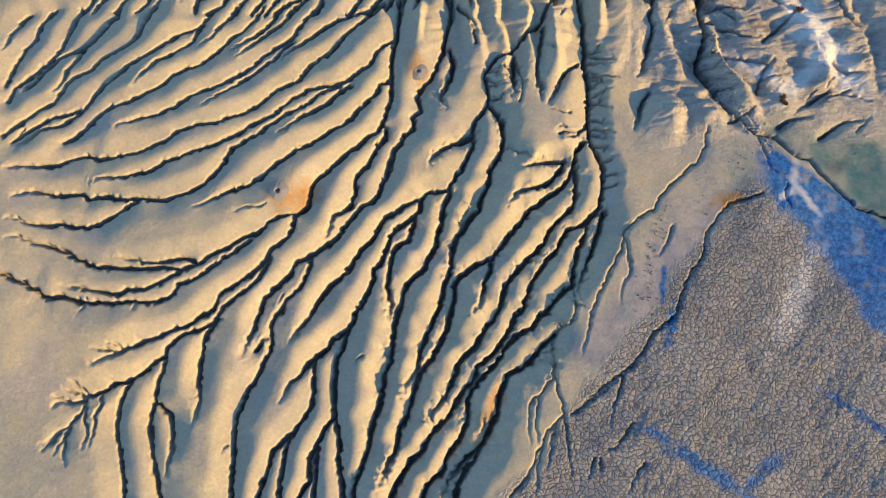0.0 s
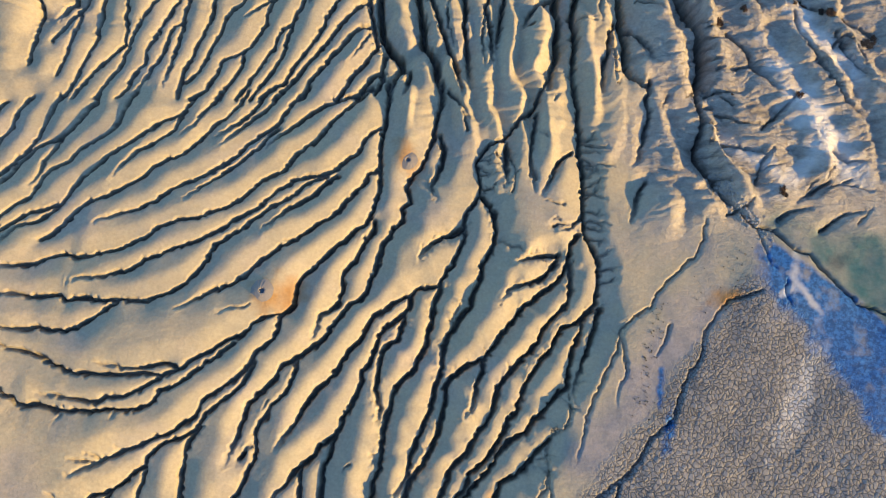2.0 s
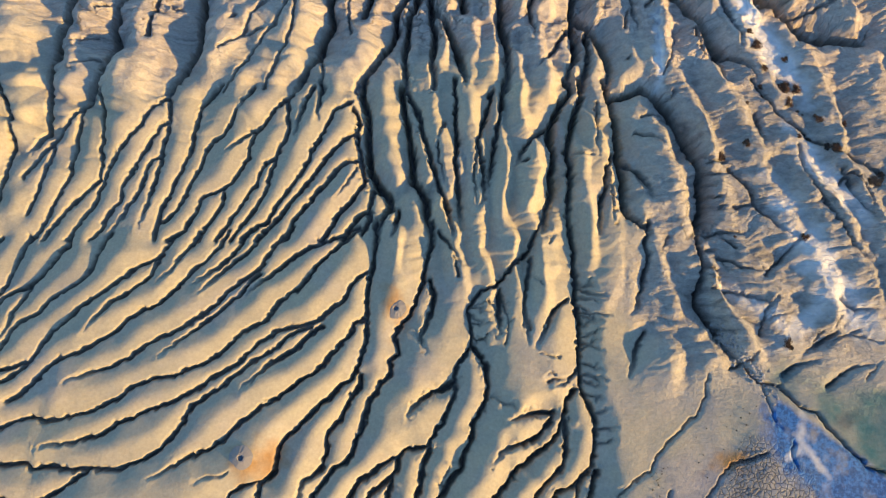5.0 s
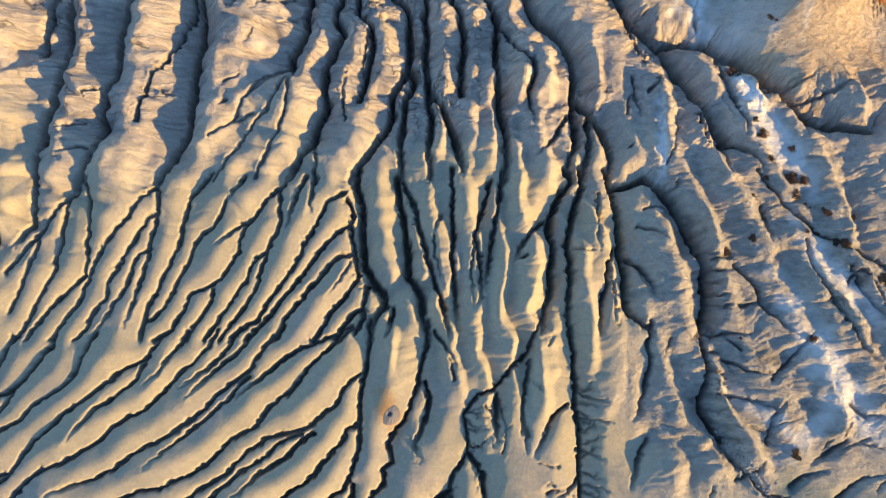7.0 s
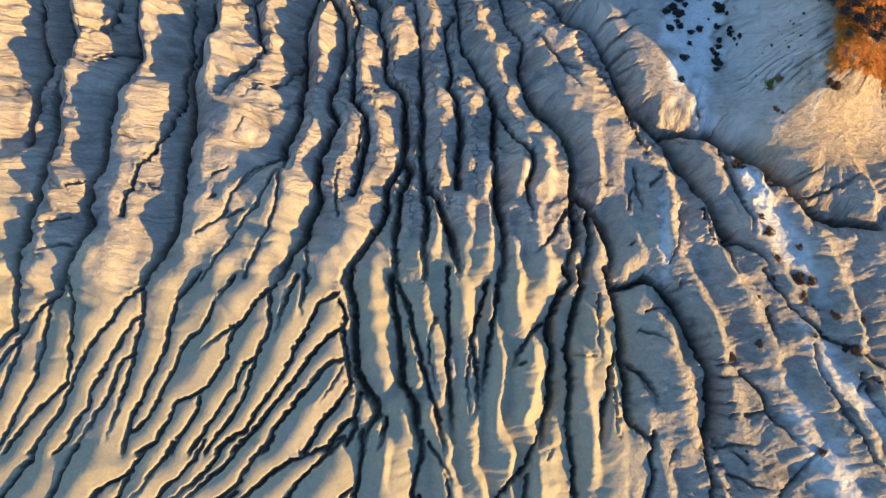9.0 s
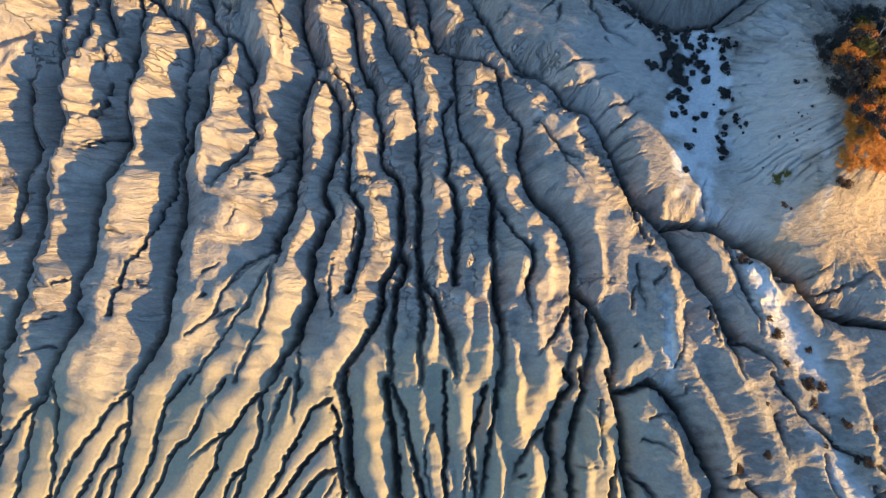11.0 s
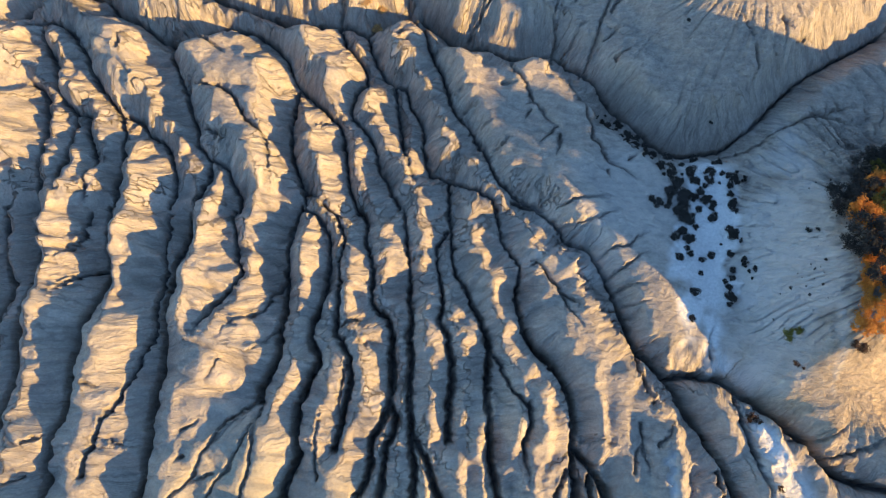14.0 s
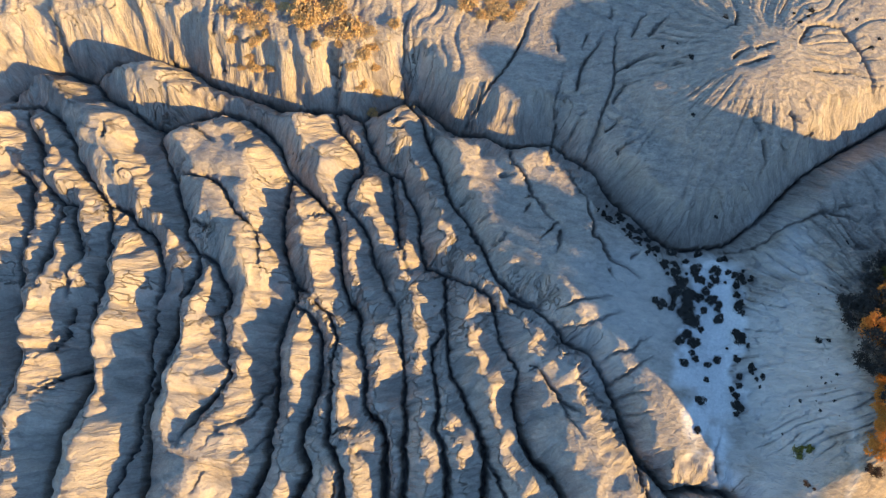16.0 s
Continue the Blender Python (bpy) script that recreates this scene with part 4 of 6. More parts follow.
# trunk
cut(4.04, 4, 3.61, 2, "-12.57,116.25 -11.17,114.14 -10.84,110.27 -9.84,107.79 -9.63,105.30 -9.82,102.82 -8.94,101.65 -7.30,100.53 -6.38,98.58 -6.18,95.83 -5.79,92.75 -5.78,90.47 -6.15,88.56 -6.60,86.67 -7.88,84.39 -7.85,81.51 -8.17,79.37 -9.05,77.24 -10.27,75.12 -11.19,73.71 -12.11,72.32 -12.68,70.96")
cut(4.04, 4, 3.61, 2, "-6.03,88.94 -4.81,87.51 -5.04,85.65 -5.99,83.77 -6.07,80.19 -6.20,77.39 -5.92,74.00 -5.36,71.35")
# ridge
cut(3.65, 4.8, 3.61, 2, "-6.02,115.70 -5.38,112.26 -4.75,108.88 -4.37,105.56 -4.36,103.09 -3.66,100.70 -4.04,98.28 -3.50,95.95 -3.52,92.85 -3.47,89.82 -2.90,86.86 -2.70,83.95 -2.00,81.12 -1.96,78.32 -2.18,76.25 -1.79,73.56 -1.87,71.56")
cut(3.65, 4.8, 3.61, 0, "0.19,113.03 -0.89,110.81 -0.91,108.27 -0.22,105.80 0.30,103.37 0.09,100.12 1.21,97.80 1.90,94.71 2.24,92.42 1.78,89.74 2.01,84.93")
cut(3.65, 4.8, 3.61, 2, "0.39,116.97 0.85,112.63 1.18,109.24 2.09,106.77 3.36,104.78 4.23,102.78 5.47,100.84 6.16,98.88 6.78,96.55 6.74,93.44 6.77,90.40 6.96,86.68 7.36,83.06 8.02,80.26 8.46,77.51 8.53,74.79 8.26,72.10")
cut(3.65, 4.8, 3.61, 1, "-2.38,84.69 -0.81,82.97 0.06,80.53 1.29,77.81 2.18,74.45 2.67,71.80")
# trunk
cut(4.04, 4, 3.61, 2, "6.88,117.40 7.83,113.09 8.71,110.58 10.35,108.57 10.56,106.49 10.23,104.00 10.67,101.59 11.34,99.22 12.92,96.94 14.47,95.85 15.63,94.37 16.78,92.51 17.54,90.28 17.66,87.30 17.64,85.09 19.31,83.38 20.74,81.67 21.78,79.61 22.32,77.91 22.75,75.54 22.35,72.83")
cut(4.04, 4, 3.61, 2, "17.64,84.73 17.62,82.21 18.19,80.82 18.01,78.02 17.06,75.91 17.06,74.56 17.28,72.56")
cut(4.04, 4, 3.61, 2, "19.65,81.61 19.96,78.82 19.56,76.05 18.82,72.64")
# ravine
cut(4.25, 4.8, 2.6, 0, "9.31,117.99 12.57,116.79 15.01,114.74 16.64,112.70 19.83,111.16 21.00,109.10 22.49,106.21 23.96,103.00 25.09,99.89 26.24,97.63 28.16,96.21 29.68,94.39 31.17,92.57 32.23,90.37 33.97,88.22 34.93,86.06 36.22,83.60 37.49,81.17 38.76,79.14")
# side
cut(1.2, 1.6, 1.44, 1, "38.05,79.16 39.77,78.57 41.44,77.65 42.39,76.70 43.27,75.09")
cut(1.2, 1.6, 1.44, 1, "38.38,78.84 38.52,76.49 38.65,73.85")
cut(1.2, 1.6, 1.44, 1, "6.79,97.47 8.23,94.86 9.19,92.64 10.57,90.84 11.92,89.81 12.09,87.97 11.39,85.39 11.79,82.57 12.18,79.80")
cut(1.2, 1.6, 1.44, 1, "16.82,82.14 15.73,80.34 14.67,78.23 13.27,76.46 12.23,75.07")
cut(1.2, 1.6, 1.44, 1, "38.52,92.72 38.77,89.80 39.33,86.94 40.23,84.14 41.08,81.39 41.07,79.67")
cut(1.2, 1.6, 1.44, 1, "35.17,83.16 35.97,79.73 36.54,78.06")
cut(1.2, 1.6, 1.44, 1, "26.15,97.34 26.15,95.08 27.25,92.90 28.30,89.99")
# crack
cut(0.5, 0.5, 0.9, 1, "12.05,108.89 13.22,108.54 14.41,106.57 15.58,105.41 16.74,103.06 17.88,101.53 19.00,100.01")
cut(0.5, 0.5, 0.9, 1, "15.97,104.62 17.49,103.89 19.00,102.76")
cut(0.5, 0.5, 0.9, 1, "44.66,87.49 47.41,87.28 49.42,88.43 51.53,89.94")
cut(0.5, 0.5, 0.9, 1, "46.76,86.91 49.08,85.65 51.29,86.13 54.33,87.71 57.22,89.67")
cut(0.5, 0.5, 0.9, 1, "24.97,82.59 25.66,85.45 27.35,87.71")
# ravine
cut(4.5, 4.8, 2.6, 0, "30.10,94.05 32.05,94.94 35.11,94.73 37.26,94.43 39.18,92.93 40.97,91.82 43.39,90.03 45.13,88.68 47.10,87.38 48.86,84.64 51.08,83.34 53.99,82.43 59.12,81.86")
# crack
cut(0.5, 0.5, 1.2, 0, "-21.96,88.56 -22.12,87.09 -22.33,85.98 -21.97,83.50 -22.03,81.38 -22.43,79.28 -22.82,77.21 -23.55,75.16 -24.63,73.12 -25.26,70.48")
cut(0.5, 0.5, 1.2, 0, "-22.63,85.61 -23.39,83.42 -24.19,81.61 -24.97,79.83 -26.15,78.39 -27.25,76.63 -28.29,74.58 -29.38,72.87 -30.97,70.19")
cut(0.5, 0.5, 1.2, 0, "-22.28,89.28 -23.66,87.73 -25.60,86.16 -26.80,84.65 -27.87,82.45 -28.81,79.61 -30.52,77.47 -31.99,76.04")
cut(0.5, 0.5, 1.2, 0, "-17.89,75.80 -17.41,74.16 -17.31,72.20 -17.02,70.91")
# ravine
cut(6.5, 5.5, 3.4, 0, "-67.55,144.47 -65.00,146.67 -62.76,148.56 -60.38,149.74 -57.73,149.09 -55.50,148.34 -53.13,149.69 -51.12,150.66 -47.80,151.35 -43.59,151.57 -40.13,150.68 -37.42,148.72 -33.97,147.65 -30.56,147.02 -27.11,145.95 -23.71,145.32 -20.80,145.34 -17.91,145.71 -15.35,145.02 -13.63,144.43 -12.06,145.68 -9.65,146.98 -7.61,147.73")
cut(6.5, 5.5, 3.4, 0, "-7.61,147.73 -5.52,147.87 -2.88,145.86 -0.25,143.83 2.29,143.10 5.66,141.98 8.19,140.80 11.45,141.38 14.69,141.64 16.76,139.80 18.79,138.58 21.22,136.55 23.67,133.77 26.10,131.44 28.53,129.16 30.95,127.31 33.37,126.68 36.53,127.27 39.60,127.79 41.86,129.46 44.12,131.52 46.74,134.39 49.41,137.29 52.73,140.00 56.40,142.39 60.33,144.88 64.32,147.56")
# trunk
cut(4.38, 4, 3.61, 0, "-54.84,147.80 -52.83,145.48 -50.56,144.30 -46.94,142.33 -44.30,141.19 -43.42,140.81 -41.06,141.41 -38.00,142.93 -34.83,143.76 -31.50,143.38 -28.90,142.25 -26.62,140.24 -25.16,138.17 -23.89,135.68 -22.71,134.48 -20.48,132.52 -18.27,130.57 -16.52,129.02 -15.88,126.60 -15.24,124.20 -14.77,121.02 -13.83,117.91 -12.82,115.62")
cut(4.38, 4, 3.61, 0, "-23.51,134.43 -23.51,131.05 -23.84,128.53 -23.70,126.07 -22.92,122.88 -21.39,119.79 -20.65,118.25 -20.13,115.92")
cut(4.38, 4, 3.61, 1, "-20.65,118.25 -19.18,117.55 -17.04,115.73")
# ridge
cut(4.23, 4.8, 3.61, 1, "-63.70,141.70 -62.67,139.56 -61.80,137.85 -60.67,135.31 -59.11,131.97 -57.85,129.93 -55.90,128.37 -55.84,126.29 -55.70,123.85 -55.38,120.64 -56.26,119.39 -55.56,116.65 -54.22,114.40")
cut(4.23, 4.8, 3.61, 1, "-55.90,128.37 -53.88,128.24 -53.80,126.01 -52.25,122.44 -51.69,120.87 -51.38,116.91 -51.03,113.82")
cut(4.23, 4.8, 3.61, 0, "-66.44,142.87 -62.71,142.91 -60.52,142.33 -59.11,141.53 -57.54,139.86 -55.80,137.34 -54.71,135.24 -53.32,133.18 -51.78,131.57 -49.70,129.17 -48.68,127.99 -47.88,125.15 -48.03,123.52 -47.86,121.11 -47.57,117.95 -47.31,114.06")
cut(4.23, 4.8, 3.61, 0, "-43.54,140.76 -43.12,138.17 -41.80,136.10 -40.65,134.03 -39.60,131.55 -38.65,129.10 -37.47,126.70 -36.93,124.29 -34.79,122.02 -33.97,121.68 -31.89,120.63 -30.76,118.32 -29.76,116.82 -29.77,114.48")
cut(4.23, 4.8, 3.61, 0, "-34.35,121.65 -34.66,118.84 -35.61,115.63 -36.15,113.66")
cut(4.23, 4.8, 3.61, 0, "-48.33,128.26 -46.23,127.57 -44.72,125.78 -42.58,124.70 -40.93,122.79 -39.84,120.07 -39.47,117.31 -39.91,114.55")
cut(4.23, 4.8, 3.61, 0, "-63.80,132.98 -61.75,131.82 -60.55,127.68 -59.56,124.44 -59.29,121.22 -59.26,118.02 -58.97,114.89 -58.37,112.61")
# side
cut(0.9, 1.6, 1.35, 1, "-39.43,133.19 -35.80,132.45 -33.42,132.21 -31.63,130.68 -30.69,129.51 -29.64,127.55 -27.95,126.46 -27.03,125.32 -25.96,123.01 -25.19,119.93 -25.60,117.56")
cut(0.9, 1.6, 1.35, 1, "-36.43,126.66 -34.37,125.76 -32.78,125.31")
cut(0.9, 1.6, 1.35, 1, "-39.37,140.25 -36.88,139.57 -35.11,138.41 -33.36,137.26")
# ridge
cut(4.75, 4.8, 3.61, 0, "-18.15,145.26 -17.13,143.15 -16.11,141.04 -14.77,139.83 -13.39,138.19 -13.20,136.05 -14.61,133.83 -15.21,131.68 -14.85,130.44 -13.35,128.88 -12.01,127.32 -10.89,125.34 -10.44,122.95 -9.10,121.03 -7.70,118.34 -6.77,116.43")
cut(4.75, 4.8, 3.61, 0, "-13.48,143.84 -12.88,141.70 -11.88,139.59 -10.48,137.52 -8.73,135.92 -7.08,135.60 -6.25,133.11 -4.74,131.11 -4.04,129.07 -4.02,126.60 -3.46,124.20 -2.54,122.25 -0.15,121.60 1.86,120.53 4.63,119.50 6.62,118.03 7.45,116.52")
cut(4.75, 4.8, 3.61, 1, "-8.70,135.50 -8.27,132.14 -7.67,129.67 -7.02,126.41 -6.66,124.80 -5.75,123.25 -5.18,120.88")
cut(4.75, 4.8, 3.61, 0, "0.26,121.22 0.54,116.50")
# ravine
cut(3.5, 4.8, 2.6, 0, "-7.05,146.57 -4.82,144.13 -3.83,141.58 -2.85,139.05 -1.48,136.57 -0.47,133.26 0.42,131.64 2.56,128.88 4.27,126.12 5.96,123.40 7.23,120.70 8.43,119.59 11.14,117.78 13.43,116.74")
# crack
cut(0.5, 0.5, 1, 1, "8.32,139.09 8.41,136.57 10.45,134.60 11.69,132.19 12.50,131.00 14.08,129.04 14.86,128.27 16.02,127.12")
cut(0.5, 0.5, 1, 1, "14.86,128.27 13.36,126.58 12.24,125.33")
cut(0.5, 0.5, 1, 1, "15.25,127.08 15.27,125.48 14.92,123.88")
cut(0.5, 0.5, 1, 1, "16.63,136.94 17.47,134.11 19.04,132.96 19.22,130.53 20.22,128.97 19.84,127.34 21.37,125.84 22.13,123.92 23.66,123.26 25.20,122.21 27.12,120.82")
cut(0.5, 0.5, 1, 1, "15.41,116.61 17.62,117.72 19.86,118.00 22.12,118.53 23.63,118.41")
cut(0.5, 0.5, 1, 1, "16.20,114.05 19.87,115.01 22.48,116.29 24.37,116.80")
cut(0.5, 0.5, 1, 1, "1.69,143.82 4.34,147.41 6.62,150.55 8.13,153.22 9.26,155.45 10.33,159.44 11.48,161.71")
cut(0.5, 0.5, 1, 1, "14.59,140.17 14.88,143.51 14.42,146.04 14.73,148.59 15.45,151.19")
cut(0.5, 0.5, 1, 1, "18.54,137.80 19.99,140.22 20.43,142.61 20.95,145.00 21.97,147.78 22.46,150.29 22.19,152.55 22.40,155.35 23.26,158.24")
cut(0.5, 0.5, 1, 1, "22.68,150.26 24.50,151.36 26.67,152.41 30.12,152.12")
cut(0.5, 0.5, 1, 1, "17.24,148.11 17.79,151.11 18.55,152.85 20.09,154.59 20.90,157.38")
cut(0.5, 0.5, 1, 1, "47.75,141.40 48.48,142.35 49.76,143.00 52.64,142.58")
cut(0.5, 0.5, 1, 1, "38.32,126.20 41.90,126.45 44.83,128.70 47.05,129.96 50.98,131.79 54.35,132.91 57.81,133.70")
cut(0.5, 0.5, 1, 1, "50.98,131.79 54.18,131.28 57.84,130.07")
cut(0.5, 0.5, 1, 1, "-58.80,148.38 -59.41,150.90 -59.64,155.06")
cut(0.5, 0.5, 1, 1, "46.78,154.52 49.38,158.39 52.00,159.44 54.82,159.58 56.16,157.29 57.61,155.16 58.07,152.44 58.82,150.82 61.30,151.17")
cut(0.5, 0.5, 1, 1, "39.55,159.86 38.38,156.89 35.43,155.33")
cut(0.5, 0.5, 1, 1, "41.30,150.82 38.92,149.60 36.76,149.10")
cut(0.5, 0.5, 1, 1, "-34.87,150.19 -35.51,152.99 -34.88,156.15")
cut(0.5, 0.5, 1, 1, "-18.23,145.47 -17.80,148.03 -17.71,150.95 -18.80,152.51")
cut(0.5, 0.5, 1, 1, "41.44,140.04 42.28,137.76 42.30,135.34")
cut(0.5, 0.5, 1, 1, "15.76,140.20 17.95,144.32 19.83,145.07")
cut(0.5, 0.5, 1, 1, "-7.45,147.48 -7.99,151.67 -7.78,155.82 -7.01,159.12")
# crack
cut(0.45, 0.5, 1, 1, "20.92,109.70 22.87,111.29 24.82,111.56 26.05,112.92 28.08,113.94")
cut(0.45, 0.5, 1, 1, "22.40,107.27 24.72,109.02 26.33,110.38 27.94,111.09")
cut(0.45, 0.5, 1, 1, "17.05,112.01 18.59,114.15 20.95,115.71 22.94,116.53")
cut(0.45, 0.5, 1, 1, "23.85,105.68 26.91,106.64")
cut(0.45, 0.5, 1, 1, "24.55,103.31 27.19,104.23")
# crack
cut(0.4, 0.4, 0.8, 1, "35.51,97.38 35.25,99.59 36.21,101.90")
# crack
cut(0.4, 0.4, 0.9, 1, "30.05,75.34 31.84,79.65 32.05,83.11")
cut(0.4, 0.4, 0.9, 1, "17.02,62.87 19.24,62.60 20.72,63.06")
cut(0.4, 0.4, 0.9, 1, "18.74,85.88 21.13,86.46 23.49,85.70")
cut(0.4, 0.4, 0.9, 1, "26.80,68.77 29.09,69.68 31.29,68.22")
cut(0.4, 0.4, 0.9, 1, "25.99,66.39 28.21,65.74 30.39,64.31")
cut(0.4, 0.4, 0.9, 1, "35.48,62.29 37.36,62.77 39.19,62.48")
cut(0.4, 0.4, 0.9, 1, "38.81,56.51 41.39,57.01 43.67,58.22")
cut(0.4, 0.4, 0.9, 1, "38.44,50.75 37.09,52.10 36.05,52.77")
# side
cut(0.6, 1.4, 1.1, 1, "35.32,52.38 38.00,52.91 40.24,52.62")
cut(0.6, 1.4, 1.1, 1, "35.33,45.39 38.26,44.77 41.17,44.15 44.07,43.54")
cut(0.6, 1.4, 1.1, 1, "36.28,49.29 39.21,48.26 42.15,47.63")
cut(0.6, 1.4, 1.1, 1, "42.13,47.25 46.18,51.33 48.66,53.83")
cut(0.6, 1.4, 1.1, 1, "50.38,40.10 48.05,38.52 45.74,36.96")
cut(0.6, 1.4, 1.1, 1, "40.86,39.66 41.80,42.68 43.45,45.02")
cut(0.6, 1.4, 1.1, 1, "51.55,44.65 53.63,43.24 56.63,43.75")
cut(0.6, 1.4, 1.1, 1, "49.16,59.52 51.86,55.59 53.74,51.70 56.51,49.49")
cut(0.6, 1.4, 1.1, 1, "53.28,62.21 55.18,58.18 57.90,55.08")
cut(0.6, 1.4, 1.1, 1, "17.59,44.55 19.79,43.89 22.00,43.62")
cut(0.6, 1.4, 1.1, 1, "17.58,41.53 20.50,41.30 22.32,41.01")
cut(0.6, 1.4, 1.1, 1, "17.56,37.84 19.73,37.21 21.53,36.57")
cut(0.6, 1.4, 1.1, 1, "8.05,42.58 8.81,41.12 9.59,38.93")
cut(0.6, 1.4, 1.1, 1, "11.76,39.03 11.38,40.50 10.98,42.72")
cut(0.6, 1.4, 1.1, 1, "14.34,32.64 16.12,33.08 17.19,33.49")
cut(0.6, 1.4, 1.1, 1, "36.96,35.11 39.19,36.29 40.76,38.19")
cut(0.6, 1.4, 1.1, 1, "43.40,34.69 45.68,36.23 48.62,36.73")
cut(0.6, 1.4, 1.1, 1, "49.04,33.52 52.14,35.81 55.49,36.68")
cut(0.6, 1.4, 1.1, 1, "-11.52,60.11 -12.81,57.15 -14.18,55.44")
cut(0.6, 1.4, 1.1, 1, "20.86,70.79 20.65,66.46 20.75,62.23")
cut(0.6, 1.4, 1.1, 1, "6.59,42.51 7.34,41.79 8.10,40.34")
cut(0.6, 1.4, 1.1, 1, "2.82,45.35 2.18,46.85 1.57,49.14")
cut(0.6, 1.4, 1.1, 1, "22.27,60.64 22.60,57.37 22.53,53.34")
cut(0.6, 1.4, 1.1, 1, "-0.95,63.63 0.00,59.50 0.90,56.27")
cut(0.6, 1.4, 1.1, 1, "4.47,63.92 4.24,58.90 4.77,54.05")
# crack
cut(0.3, 0.3, 0.6, 1, "40.61,33.17 41.23,31.19 41.83,28.84 43.58,27.35")
cut(0.3, 0.3, 0.6, 1, "-23.58,20.68 -25.61,19.79 -27.66,19.27")
cut(0.3, 0.3, 0.6, 1, "-44.27,7.59 -44.80,6.19 -45.54,5.46")
cut(0.3, 0.3, 0.6, 1, "-38.07,7.22 -38.30,6.17")
cut(0.3, 0.3, 0.6, 1, "-29.77,-3.61 -30.41,-3.97")
cut(0.3, 0.3, 0.6, 1, "-25.78,-9.37 -26.31,-10.70")
cut(0.3, 0.3, 0.6, 1, "-10.03,2.06 -10.99,0.98")
cut(0.3, 0.3, 0.6, 1, "-20.40,9.23 -20.96,7.79")
cut(0.3, 0.3, 0.6, 1, "-6.51,1.54 -7.29,2.88")
cut(0.3, 0.3, 0.6, 1, "-1.67,2.45 -1.04,3.87")
cut(0.3, 0.3, 0.6, 1, "5.58,-5.32 4.94,-6.67")
cut(0.3, 0.3, 0.6, 1, "7.43,30.35 10.45,29.30 13.46,28.66")
cut(0.3, 0.3, 0.6, 1, "15.68,35.62 14.16,35.96 12.63,36.13")
cut(0.3, 0.3, 0.6, 1, "15.31,33.56 13.79,33.73")
cut(0.3, 0.3, 0.6, 1, "17.19,28.44 16.82,26.85")
cut(0.3, 0.3, 0.6, 1, "24.67,-9.01 23.29,-11.01 22.60,-12.95")
cut(0.3, 0.3, 0.6, 1, "19.26,-8.62 19.59,-9.57 19.25,-10.55")
cut(0.3, 0.3, 0.6, 1, "23.38,-4.49 21.30,-7.22 19.60,-7.95")
cut(0.3, 0.3, 0.6, 1, "8.80,36.93 9.15,38.61 9.51,40.31")
cut(0.3, 0.3, 0.6, 1, "13.69,3.87 12.30,3.11")
cut(0.3, 0.3, 0.6, 1, "-56.19,29.29 -56.63,27.72")
cut(0.3, 0.3, 0.6, 1, "13.33,44.76 11.75,46.41")
cut(0.3, 0.3, 0.6, 1, "29.92,51.71 28.25,48.98")
cut(0.3, 0.3, 0.6, 1, "2.47,22.26 1.49,19.17")
cut(0.3, 0.3, 0.6, 1, "4.83,41.76 5.98,42.25 7.53,42.58")
cut(0.3, 0.3, 0.6, 1, "5.63,40.95 6.39,41.67")
cut(0.3, 0.3, 0.6, 1, "14.08,50.04 14.86,51.86")
cut(0.3, 0.3, 0.6, 1, "19.57,45.93 19.18,45.05 18.40,45.18")
cut(0.3, 0.3, 0.6, 1, "18.00,43.28 19.55,43.52 21.50,43.88")
cut(0.3, 0.3, 0.6, 1, "17.99,39.89 19.53,40.13 21.46,40.48")
cut(0.3, 0.3, 0.6, 1, "18.36,37.40 19.51,37.63")
cut(0.3, 0.3, 0.6, 1, "18.34,34.53 19.48,34.83")
cut(0.3, 0.3, 0.6, 1, "18.71,32.51 20.23,32.99")
cut(0.3, 0.3, 0.6, 1, "28.87,20.50 28.08,18.21 26.94,16.30")
cut(0.3, 0.3, 0.6, 1, "43.90,26.59 43.41,25.01 44.41,23.52")
cut(0.3, 0.3, 0.6, 1, "53.37,40.78 51.37,39.84 48.58,38.46")
cut(0.3, 0.3, 0.6, 1, "53.92,34.62 55.19,35.90 56.07,37.18")
cut(0.3, 0.3, 0.6, 1, "52.56,40.32 54.79,39.59 57.82,39.33")
cut(0.3, 0.3, 0.6, 1, "36.87,48.52 37.59,47.25")
cut(0.3, 0.3, 0.6, 1, "38.06,41.71 40.33,40.98 41.86,40.89")
cut(0.3, 0.3, 0.6, 1, "41.10,41.02 42.70,41.94 45.86,42.94")
cut(0.3, 0.3, 0.6, 1, "43.11,47.96 40.76,48.02 39.16,47.33")
cut(0.3, 0.3, 0.6, 1, "48.75,40.55 47.84,38.84 47.36,37.58")
cut(0.3, 0.3, 0.6, 1, "51.21,42.35 49.49,40.17")
# crack
cut(0.4, 0.4, 0.9, 1, "-44.06,140.23 -43.87,141.54 -41.29,143.00")
cut(0.4, 0.4, 0.9, 1, "-47.26,142.61 -47.20,144.77")
cut(0.4, 0.4, 0.9, 1, "-54.88,138.24 -53.42,138.93 -51.75,138.61")
cut(0.4, 0.4, 0.9, 1, "-49.04,136.90 -49.04,139.04 -48.48,140.37")
cut(0.4, 0.4, 0.9, 1, "-46.53,132.01 -45.22,133.35 -43.39,134.07")
cut(0.4, 0.4, 0.9, 1, "-39.81,133.73 -38.40,134.67")
cut(0.4, 0.4, 0.9, 1, "6.90,134.80 9.26,134.77")
cut(0.4, 0.4, 0.9, 1, "11.30,132.15 10.53,131.70")
